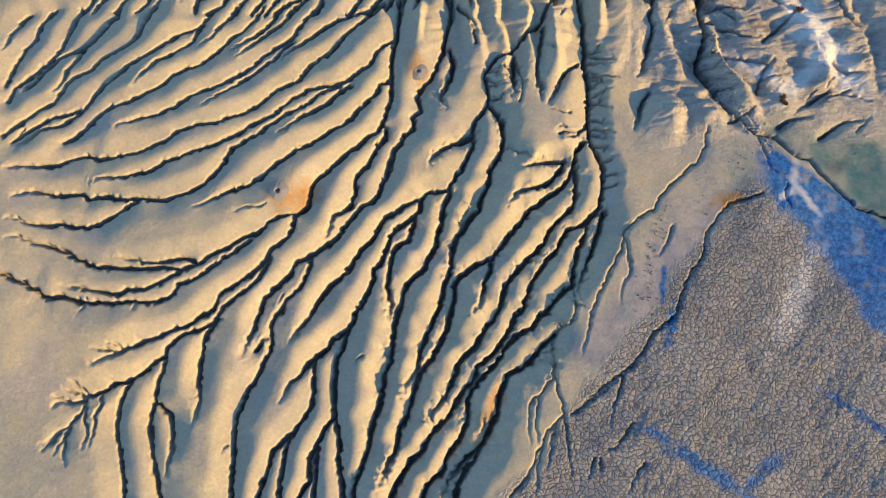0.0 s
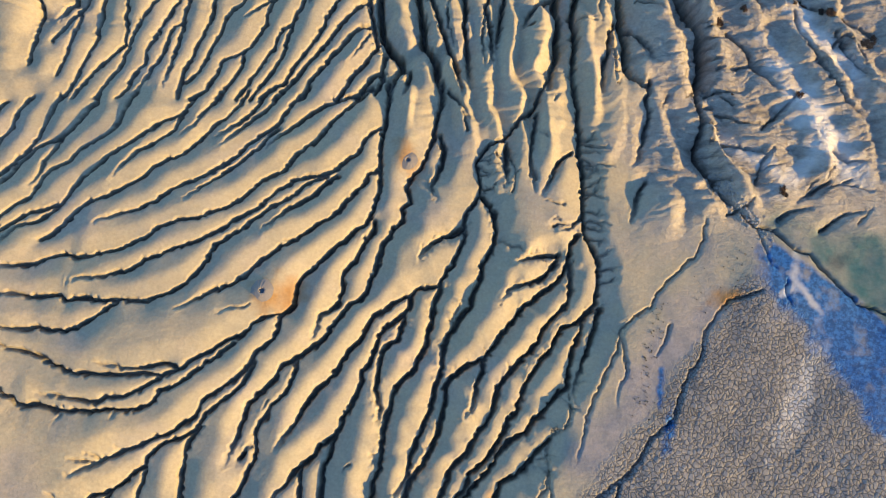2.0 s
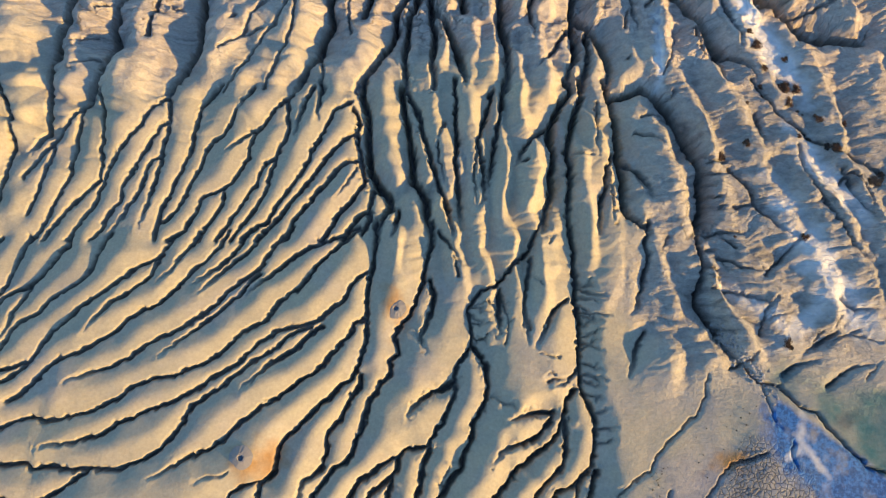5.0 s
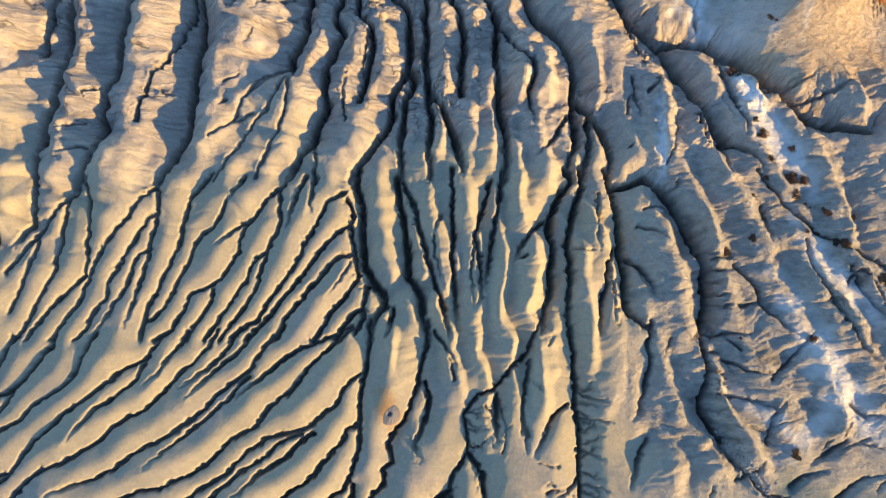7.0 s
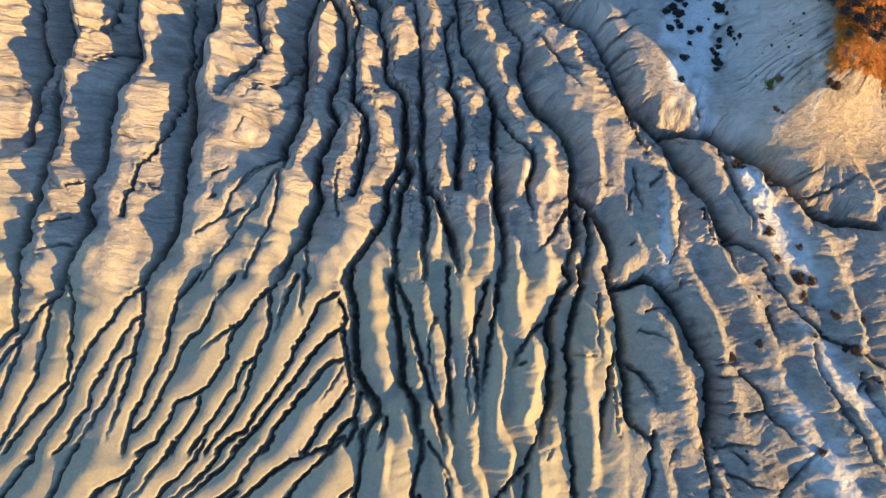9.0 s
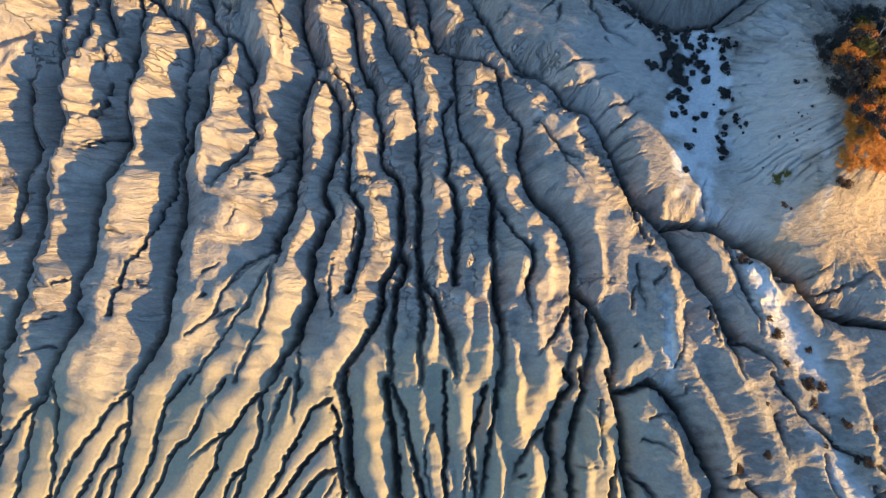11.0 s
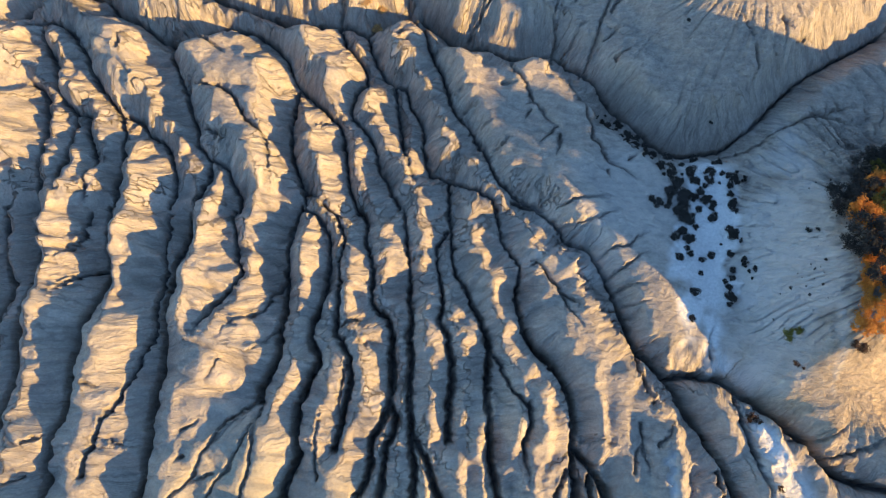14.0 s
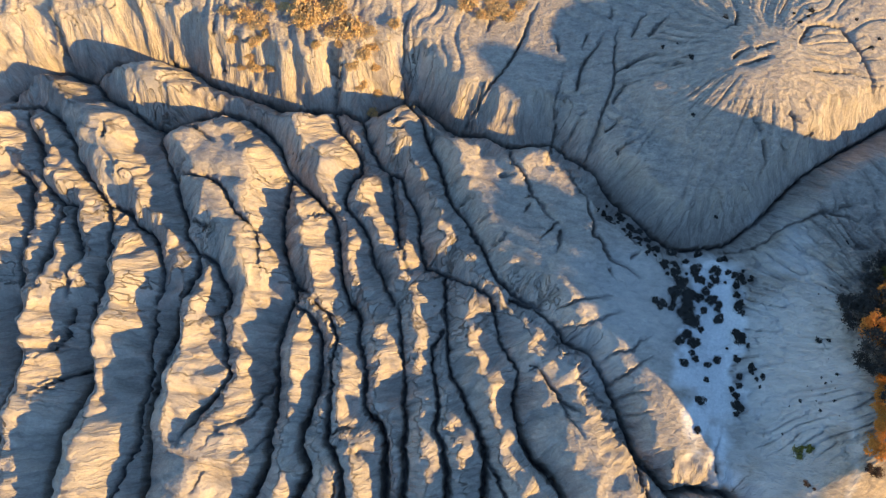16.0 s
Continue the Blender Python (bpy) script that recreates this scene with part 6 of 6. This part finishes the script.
def stone_material(name, a, b, rough=0.9):
    mat, tree, bsdf = shader(name, rough)
    each = tree.nodes.new("ShaderNodeObjectInfo").outputs["Random"]
    tone = mixed(tree, each, a, b)
    tone = mixed(tree, ramp(tree, noisy(tree, 6, 6, 0.7), 0.3, 0.7, 0, 0.5), tone, (a[0] * 0.6, a[1] * 0.6, a[2] * 0.6, 1))
    tree.links.new(tone, bsdf.inputs["Base Color"])
    bump = node(tree, "ShaderNodeBump", Strength=0.6, Distance=0.03, Height=noisy(tree, 14, 6, 0.7))
    tree.links.new(bump.outputs[0], bsdf.inputs["Normal"])
    return mat


BARK = wood_material("bark", (0.09, 0.07, 0.055, 1), (0.05, 0.04, 0.035, 1))
DEAD_WOOD = wood_material("dead_wood", (0.55, 0.53, 0.50, 1), (0.40, 0.38, 0.36, 1))
LEAVES = {
    "dark": leaf_material("dark_leaves", (0.03, 0.03, 0.027, 1), (0.06, 0.052, 0.045, 1)),
    "brush": leaf_material("brush_leaves", (0.026, 0.027, 0.024, 1), (0.055, 0.043, 0.035, 1)),
    "low": leaf_material("grey_leaves", (0.045, 0.050, 0.045, 1), (0.075, 0.070, 0.060, 1)),
    "yellow": leaf_material("yellow_leaves", (0.26, 0.21, 0.035, 1), (0.12, 0.12, 0.03, 1)),
    "brown": leaf_material("brown_leaves", (0.16, 0.075, 0.035, 1), (0.06, 0.04, 0.03, 1)),
    "amber": leaf_material("amber_leaves", (0.74, 0.50, 0.22, 1), (0.52, 0.34, 0.14, 1)),
    "orange": leaf_material("orange_leaves", (0.80, 0.36, 0.06, 1), (0.58, 0.20, 0.03, 1)),
    "green": leaf_material("olive_leaves", (0.09, 0.10, 0.025, 1), (0.16, 0.14, 0.03, 1)),
}
RUBBLE = stone_material("wash_stone", (0.24, 0.23, 0.22, 1), (0.40, 0.38, 0.36, 1))
MUD = stone_material("wet_mud", (0.05, 0.075, 0.11, 1), (0.07, 0.09, 0.12, 1), 0.35)
MUD_RIM = stone_material("dried_mud", (0.22, 0.20, 0.185, 1), (0.26, 0.235, 0.21, 1))


def part(name, mesh_or_bm, material, parent, label=""):
    if isinstance(mesh_or_bm, bmesh.types.BMesh):
        data = bpy.data.meshes.new(name)
        mesh_or_bm.to_mesh(data)
        mesh_or_bm.free()
    else:
        data = mesh_or_bm
    data.materials.append(material)
    ob = new(name, data)
    ob.parent = parent
    return tagged(ob, label)


def tube(bm, a, b, ra, rb, sides=6):
    """A tapered limb from a to b."""
    a, b = Vector(a), Vector(b)
    turn = (b - a).to_track_quat("Z", "Y")
    rings = []
    for at, r in ((a, ra), (b, rb)):
        rings.append([bm.verts.new(at + turn @ Vector((r * math.cos(k * math.tau / sides), r * math.sin(k * math.tau / sides), 0))) for k in range(sides)])
    for k in range(sides):
        bm.faces.new((rings[0][k], rings[0][(k + 1) % sides], rings[1][(k + 1) % sides], rings[1][k]))
    bm.faces.new(rings[1])


def limb(bm, rng, start, way, length, radius, depth, tips):
    """A limb that bends in three pieces and forks."""
    at, way = Vector(start), Vector(way).normalized()
    for n in range(3):
        bend = Vector((rng.uniform(-1, 1), rng.uniform(-1, 1), rng.uniform(-0.2, 0.6))) * 0.28
        way = (way + bend).normalized()
        end = at + way * length / 3
        tube(bm, at, end, radius * (1 - 0.25 * n), radius * (0.75 - 0.25 * n) + 0.004)
        at = end
    tips.append(at.copy())
    if depth > 0:
        for _ in range(3):
            side = Vector((rng.uniform(-1, 1), rng.uniform(-1, 1), rng.uniform(0.0, 0.9)))
            limb(bm, rng, at, way + side, length * 0.62, radius * 0.5, depth - 1, tips)


def leaf_mesh(name, rng, centres, count, spread, size):
    """Many small folded leaves gathered round the centres."""
    c = np.array([list(v) for v in centres])
    pick = rng.integers(0, len(c), count)
    at = c[pick] + rng.normal(0, 1, (count, 3)) * np.array([spread, spread, spread * 0.7])
    at[:, 2] = np.maximum(at[:, 2], 0.02)
    u = rng.normal(0, 1, (count, 3))
    u /= np.linalg.norm(u, axis=1, keepdims=True)
    w = np.cross(u, rng.normal(0, 1, (count, 3)))
    w /= np.linalg.norm(w, axis=1, keepdims=True)
    s = size * rng.uniform(0.6, 1.4, (count, 1))
    fold = np.cross(u, w) * s * 0.25
    verts = np.stack([at - u * s, at - w * s * 0.5 + fold, at + u * s, at + w * s * 0.5 + fold], 1).reshape(-1, 3)
    i = np.arange(count)[:, None] * 4
    faces = np.concatenate([i + [[0, 1, 2]], i + [[0, 2, 3]]])
    data = bpy.data.meshes.new(name)
    data.from_pydata(verts.tolist(), [], faces.tolist())
    return data


SHRUB_WORDS = {
    "dark": ("dark leafless-looking shrub on pale salt ground", "shrub", "dark shrubs on the salt pan"),
    "brush": ("dark dry brush in a clay gully", "shrub", "brush in the gullies"),
    "low": ("low grey-green tussock on a clay slope", "tussock", "tussocks on the slope"),
    "yellow": ("yellow-leaved autumn shrub on a shaded clay slope", "shrub", "yellow shrubs"),
    "brown": ("rust-brown dry shrub beside a pale wash", "shrub", "brown shrubs along the wash"),
    "amber": ("amber dry scrub bush on a sunlit clay cliff", "shrub", "scrub on the cliff"),
    "orange": ("orange autumn bush on a sunlit hill", "shrub", "orange bushes on the hill"),
}
MODELS = {}


def shrub_model(kind, variant):
    """A shrub one metre in radius, with stems and foliage, standing at the origin."""
    rng = random.Random(len(kind) * 37 + ord(kind[0]) * 11 + variant)
    dice = np.random.default_rng(len(kind) * 91 + ord(kind[0]) * 7 + variant)
    root = new({"low": "tussock"}.get(kind, "shrub"))
    bm, tips = bmesh.new(), []
    for k in range(7):
        a = k * math.tau / 7 + rng.uniform(-0.3, 0.3)
        lean = rng.uniform(0.35, 1.0)
        limb(bm, rng, (0, 0, -0.1), (math.cos(a) * lean, math.sin(a) * lean, 0.8), rng.uniform(0.5, 0.75), 0.035, 1, tips)
    part("stems", bm, BARK, root)
    tips = [t for t in tips if t.z > 0.1]
    part("foliage", leaf_mesh("foliage", dice, tips, 1500 if kind in ("dark", "brush") else 900, 0.15, 0.095), LEAVES[kind], root)
    label, category, group = SHRUB_WORDS[kind]
    return tagged(root, label, category, group)


def put(model, used, m):
    """The model itself the first time, a copy of it after that."""
    if used:
        return copy_thing(model, m)
    model.matrix_basis = m
    return model


def plant(kind, spots):
    """Shrubs of one kind; each spot is x, y and radius in metres."""
    for n, spot in enumerate(spots.split()):
        x, y, r = (float(v) for v in spot.split(","))
        r *= {"amber": 0.95, "dark": 0.98}.get(kind, 1.2)
        v = n % 3
        fresh = (kind, v) not in MODELS
        if fresh:
            MODELS[kind, v] = shrub_model(kind, v)
        turn = (x * 7.3 + y * 3.1) % 6.28
        tall = r * (0.62 + 0.25 * math.sin(x * 5 + y))
        m = Matrix.Translation((x, y, height(x, y) - 0.03)) @ Matrix.Rotation(turn, 4, "Z") @ Matrix.Diagonal((r, r, tall + 0.1, 1))
        put(MODELS[kind, v], not fresh, m)


plant("dark", "31.2,113.3,0.84 31.6,110.4,0.75 33.2,111.0,0.59 34.9,110.4,0.68 36.2,111.1,0.94 38.8,111.4,0.95 39.0,114.1,1.22 37.6,112.7,0.35 34.6,108.5,0.84 33.4,105.8,0.99 32.8,102.2,0.81 37.7,107.5,0.85 38.2,105.5,1.01 38.8,109.1,0.77 40.6,108.9,0.68 40.1,110.2,0.68 32.6,116.1,1.54 33.3,113.2,1.53 32.3,118.2,1.21 34.8,117.6,0.87")
plant("dark", "36.7,116.4,0.79 36.8,118.5,0.88 30.6,119.0,1.03 31.5,121.1,1.22 34.0,121.8,0.88 36.4,119.4,0.71 39.1,121.0,0.63 39.5,118.8,0.80 40.0,123.1,0.54 39.9,113.1,0.52 39.0,118.4,0.71 35.7,121.0,0.89 41.2,109.2,0.60 40.9,107.9,0.51 29.4,117.8,0.68 30.2,117.5,0.68 33.2,119.6,1.13 34.3,115.0,0.95 32.1,114.3,0.85 32.8,111.8,0.76")
plant("low", "46.4,113.6,0.51 47.2,113.7,0.34 47.3,109.6,0.25 46.4,108.5,0.34 46.9,108.7,0.25 46.4,107.3,0.33 47.0,106.5,0.33 47.2,104.8,0.25 45.5,106.4,0.42 45.8,105.3,0.33 42.5,102.3,0.42 44.9,108.1,0.34 46.2,109.2,0.25 47.1,107.9,0.25 45.4,107.6,0.34 44.3,106.3,0.42 43.5,105.7,0.34 46.8,111.4,0.25")
plant("yellow", "43.7,100.4,0.90 44.4,100.8,0.58")
plant("brown", "50.5,98.9,0.83 40.0,90.0,0.73 42.0,81.9,0.41 43.0,80.1,0.82 43.8,76.5,0.49 46.3,74.3,0.92 47.1,78.3,0.50 43.0,89.8,0.49 43.5,88.5,0.41 49.5,99.2,0.58 44.3,96.8,0.48 45.0,96.3,0.40 41.0,89.5,0.41")
plant("brown", "46.9,74.1,0.87 47.1,71.7,0.69 41.3,71.3,0.51 40.8,65.2,0.49 37.2,63.6,0.65 37.7,63.1,0.49 50.8,69.3,0.53 54.6,69.0,0.45 51.6,65.4,0.78 52.6,65.0,0.61 49.1,67.2,0.78 48.0,66.7,0.60 50.5,69.8,0.35 48.3,70.5,0.26 49.0,70.1,0.26 47.6,52.6,0.58 43.9,38.6,0.65 38.4,52.2,0.40 43.5,74.0,0.43 43.9,72.8,0.43")
plant("dark", "31.7,151.0,0.60 31.9,142.9,0.50 37.3,131.0,0.67 37.1,158.2,0.73 50.6,161.7,0.80 49.8,160.4,0.49 48.0,158.7,0.48 59.2,156.8,0.91 60.9,158.6,0.62 28.4,153.4,0.43 57.8,161.5,0.52 30.2,153.6,0.35 48.5,120.5,0.33 50.1,120.9,0.25 47.4,119.7,0.25 53.2,127.4,0.53 53.8,128.3,0.45 47.6,160.5,0.49")
plant("amber", "-31.1,155.5,1.80 -29.3,152.4,1.42 -27.1,156.5,1.25 -22.3,156.9,1.77 -19.8,156.3,1.93 -17.5,157.2,1.58 -15.7,155.0,1.57 -13.8,151.9,1.37 -15.3,150.2,1.20 -12.7,153.2,0.86 -12.0,148.7,0.85 -20.3,151.9,0.87 -12.6,146.2,0.67 -29.9,150.4,1.24 -27.5,150.1,0.88 1.2,159.8,1.23 4.5,158.8,1.41 7.0,158.6,1.23 5.3,160.6,1.42 8.6,160.4,0.89")
plant("amber", "-9.2,155.6,0.69 -32.6,153.0,1.08 -32.0,150.2,0.80 -28.6,154.5,1.25 -25.5,157.4,1.07 -18.5,154.0,1.04 -13.6,154.8,1.04 -12.2,151.2,0.77 -17.2,152.9,0.87 -21.8,155.0,1.23 -30.8,151.5,0.89 2.9,158.3,0.88 -14.0,149.0,0.76 -33.6,156.1,0.91 -23.2,159.0,1.43 -18.4,159.8,1.60 -29.6,158.6,1.45 -27.7,153.3,0.80")
plant("dark", "30.9,119.9,1.37 32.6,119.5,1.55 34.2,119.2,1.38 32.1,117.1,1.53 33.3,116.0,1.53 32.4,114.2,1.18 32.9,113.0,1.01 35.8,119.0,1.22 36.6,117.9,1.04 36.7,116.5,1.04 35.1,120.1,1.04 30.5,118.2,0.85 28.8,118.0,1.01 28.0,118.4,0.84 39.0,119.8,1.05 39.1,118.2,1.05 39.7,117.3,0.70 38.9,121.0,0.71 39.6,122.3,0.89 38.9,114.4,1.12 39.3,113.7,0.94 38.6,114.9,0.78 38.7,111.4,1.02 40.0,110.6,0.76")
plant("dark", "40.3,109.8,0.68 38.7,107.9,0.84 38.1,106.7,1.09 38.3,105.3,1.00 38.1,104.5,0.75 33.0,124.3,1.05 35.4,125.8,1.07 37.4,124.6,0.89 38.2,125.0,1.07 31.4,125.4,1.22 29.3,126.1,1.04 28.1,127.3,1.22 26.9,128.5,1.05 25.7,129.3,1.05 24.8,130.5,0.87 33.8,123.2,1.05 35.9,122.1,0.62")
plant("brush", "37.5,63.4,0.52 40.6,65.4,0.44 49.1,66.7,0.83 49.6,66.4,0.74 51.5,65.3,0.83 52.6,65.0,0.65 56.8,60.6,0.84 58.6,61.6,0.94 58.0,60.8,0.75 44.1,38.3,0.57 44.5,38.0,0.41 48.1,65.6,0.55 51.1,69.3,0.66")
rng = random.Random(77)
spots = []
for n in range(58):
    t = rng.random()
    x, y = (21.5 + 11.5 * t, 132 - 12.5 * t) if n < 40 else (32 + 8.5 * t, 122.5 - 0.8 * t)
    spots.append("%.1f,%.1f,%.2f" % (x + rng.gauss(0, 0.7), y + rng.gauss(0, 0.7), rng.uniform(0.3, 0.75)))
plant("brush", " ".join(spots))
plant("brown", "48.3,73.8,0.75 46.7,73.6,0.56")

rng = random.Random(5)
spots = []
while len(spots) < 130:
    x, y = rng.uniform(48.5, 62.0), rng.uniform(97.0, 112.0)
    if y > 101.0 + 0.10 * (x - 50) and x > 49.0 + 0.22 * (y - 100):
        spots.append("%.1f,%.1f,%.2f" % (x, y, rng.uniform(0.45, 1.1)))
plant("orange", " ".join(spots))

TREE_WORDS = {
    "dark": "bare dark-brown autumn tree in a shaded grove",
    "orange": "autumn tree with orange-red leaves in a shaded grove",
    "green": "autumn tree with olive-yellow leaves in a shaded grove",
}


def tree_model(kind, variant):
    """A small spreading tree about 4 m high: trunk with limbs, and a ragged crown."""
    rng = random.Random(400 + variant * 13 + len(kind))
    dice = np.random.default_rng(900 + variant * 17 + len(kind))
    root = new("tree")
    bm, tips = bmesh.new(), []
    tube(bm, (0, 0, -0.3), (0.05, 0.02, 0.9), 0.14, 0.10, 8)
    for k in range(6):
        a = k * math.tau / 6 + rng.uniform(-0.4, 0.4)
        limb(bm, rng, (0.05, 0.02, 0.6 + 0.06 * k), (math.cos(a) * 0.75, math.sin(a) * 0.75, 0.75), rng.uniform(1.1, 1.6), 0.07, 2, tips)
    part("trunk", bm, BARK, root)
    part("crown", leaf_mesh("crown", dice, tips, 2200, 0.24, 0.13), LEAVES[kind], root)
    return tagged(root, TREE_WORDS[kind], "tree", "trees of the grove")


TREES = {}
taken = []
rng = random.Random(12)
for n in range(900):
    x, y = rng.uniform(46.0, 66.0), rng.uniform(104.0, 134.0)
    edge = 48.9 + 0.7 * math.sin(y * 0.9) + 0.045 * (y - 113) ** 2
    if y > 124.5 or x < edge or any(math.hypot(x - a, y - b) < 1.55 for a, b in taken) or len(taken) > 150:
        continue
    taken.append((x, y))
    pick = rng.random()
    inside = x - edge + 2.0 * math.sin(y)
    kind = "dark" if pick < (0.95 if inside < 2.5 else 0.45) else ("orange" if pick < 0.75 or y < 109 else "green")
    if inside > 1.8 and y < 109:
        continue
    v = n % 2
    fresh = (kind, v) not in TREES
    if fresh:
        TREES[kind, v] = tree_model(kind, v)
    size = rng.uniform(0.75, 1.15)
    m = Matrix.Translation((x, y, height(x, y))) @ Matrix.Rotation(rng.uniform(0, 6.28), 4, "Z") @ Matrix.Diagonal((size, size, size * rng.uniform(0.8, 1.1), 1))
    put(TREES[kind, v], not fresh, m)

# A fallen, bleached tree at the edge of the grove.
dead = new("dead_tree")
bm, tips = bmesh.new(), []
rng = random.Random(8)
for k in range(4):
    limb(bm, rng, (0, 0, 0.4), (math.cos(k * 1.2 + 0.8), math.sin(k * 1.2 + 0.8), 0.5), 1.6, 0.07, 2, tips)
part("branches", bm, DEAD_WOOD, dead)
dead.matrix_basis = Matrix.Translation((56.2, 118.6, height(56.2, 118.6) + 1.6))
bm = bmesh.new()
tube(bm, (0, 0, -1.9), (0, 0, 0.5), 0.12, 0.08, 8)
part("trunk", bm, DEAD_WOOD, dead)
tagged(dead, "bleached leafless dead tree at a grove's edge", "tree")


def stone_mesh(seed):
    rng = random.Random(seed)
    bm = bmesh.new()
    bmesh.ops.create_icosphere(bm, subdivisions=1, radius=1.0)
    for v in bm.verts:
        v.co *= rng.uniform(0.7, 1.15)
        v.co.z *= 0.7
    data = bpy.data.meshes.new("stone")
    bm.to_mesh(data)
    bm.free()
    data.materials.append(RUBBLE)
    return data


STONES = [stone_mesh(k) for k in range(5)]
rng = random.Random(21)
for n in range(170):
    t = rng.random()
    x, y = 35.3 + 6.6 * t + rng.gauss(0, 0.5), 40.2 - 8.0 * t + rng.gauss(0, 0.55)
    r = rng.uniform(0.10, 0.26)
    stone = new("stone", STONES[n % 5])
    stone.matrix_basis = Matrix.Translation((x, y, height(x, y) + 0.2 * r)) @ Matrix.Rotation(rng.uniform(0, 6), 4, "Z") @ Matrix.Diagonal((r, r * rng.uniform(0.7, 1.2), r, 1))
    tagged(stone, "grey angular stone lying in a dry wash", "stone", "stones in the wash")


def tuft_model(seed):
    dice = np.random.default_rng(seed)
    n = 26
    a, lean, tall = dice.uniform(0, 6.28, n), dice.uniform(0.3, 1.0, n), dice.uniform(0.6, 1.0, n)
    verts, faces = [], []
    for k in range(n):
        c, s = math.cos(a[k]), math.sin(a[k])
        verts += [(-s * 0.06, c * 0.06, -0.1), (s * 0.06, -c * 0.06, -0.1), (c * lean[k], s * lean[k], tall[k])]
        faces.append((3 * k, 3 * k + 1, 3 * k + 2))
    data = bpy.data.meshes.new("grass_tuft")
    data.from_pydata(verts, [], faces)
    data.materials.append(LEAVES["low"])
    return data


TUFTS = [tuft_model(k) for k in range(3)]
rng = random.Random(33)
for n in range(95):
    if n < 70:
        t = rng.random()
        x, y = 24.6 + 3.2 * t + rng.gauss(0, 0.7), 8.5 + 16 * t + rng.gauss(0, 1.0)
    else:
        x, y = rng.uniform(32, 40), rng.uniform(22, 31)
    r = rng.uniform(0.12, 0.24)
    tuft = new("grass_tuft", TUFTS[n % 3])
    tuft.matrix_basis = Matrix.Translation((x, y, height(x, y))) @ Matrix.Rotation(rng.uniform(0, 6), 4, "Z") @ Matrix.Diagonal((r, r, r, 1))
    tagged(tuft, "small dark grass tuft on sandy clay", "grass", "grass tufts on the fan")


def mud_pot(x, y, r):
    """A low cone of dried mud round a wet vent."""
    root = new("mud_pot")
    bm = bmesh.new()
    rng = random.Random(int(x * 10))
    rings = []
    for radius, z in ((2.6, -0.12), (1.7, 0.18), (1.0, 0.36), (0.72, 0.36), (0.5, 0.1)):
        rings.append([bm.verts.new(((radius + rng.uniform(-0.12, 0.12)) * math.cos(k * math.tau / 28), (radius + rng.uniform(-0.12, 0.12)) * math.sin(k * math.tau / 28), z + rng.uniform(-0.03, 0.03))) for k in range(28)])
    for a, b in zip(rings[:-1], rings[1:]):
        for k in range(28):
            bm.faces.new((a[k], a[(k + 1) % 28], b[(k + 1) % 28], b[k]))
    part("rim", bm, MUD_RIM, root)
    bm = bmesh.new()
    bmesh.ops.create_circle(bm, cap_ends=True, segments=28, radius=0.68)
    for v in bm.verts:
        v.co.z = 0.15
    part("mud_pool", bm, MUD, root, "wet blue-grey mud")
    root.matrix_basis = Matrix.Translation((x, y, height(x, y))) @ Matrix.Diagonal((r, r, r, 1))
    return tagged(root, "small mud pot with a wet blue-grey vent", "mud pot", "mud pots")


mud_pot(-5.2, 40.9, 0.5)
mud_pot(-22.1, 22.3, 0.55)
mud_pot(32.2, 80.8, 0.32)
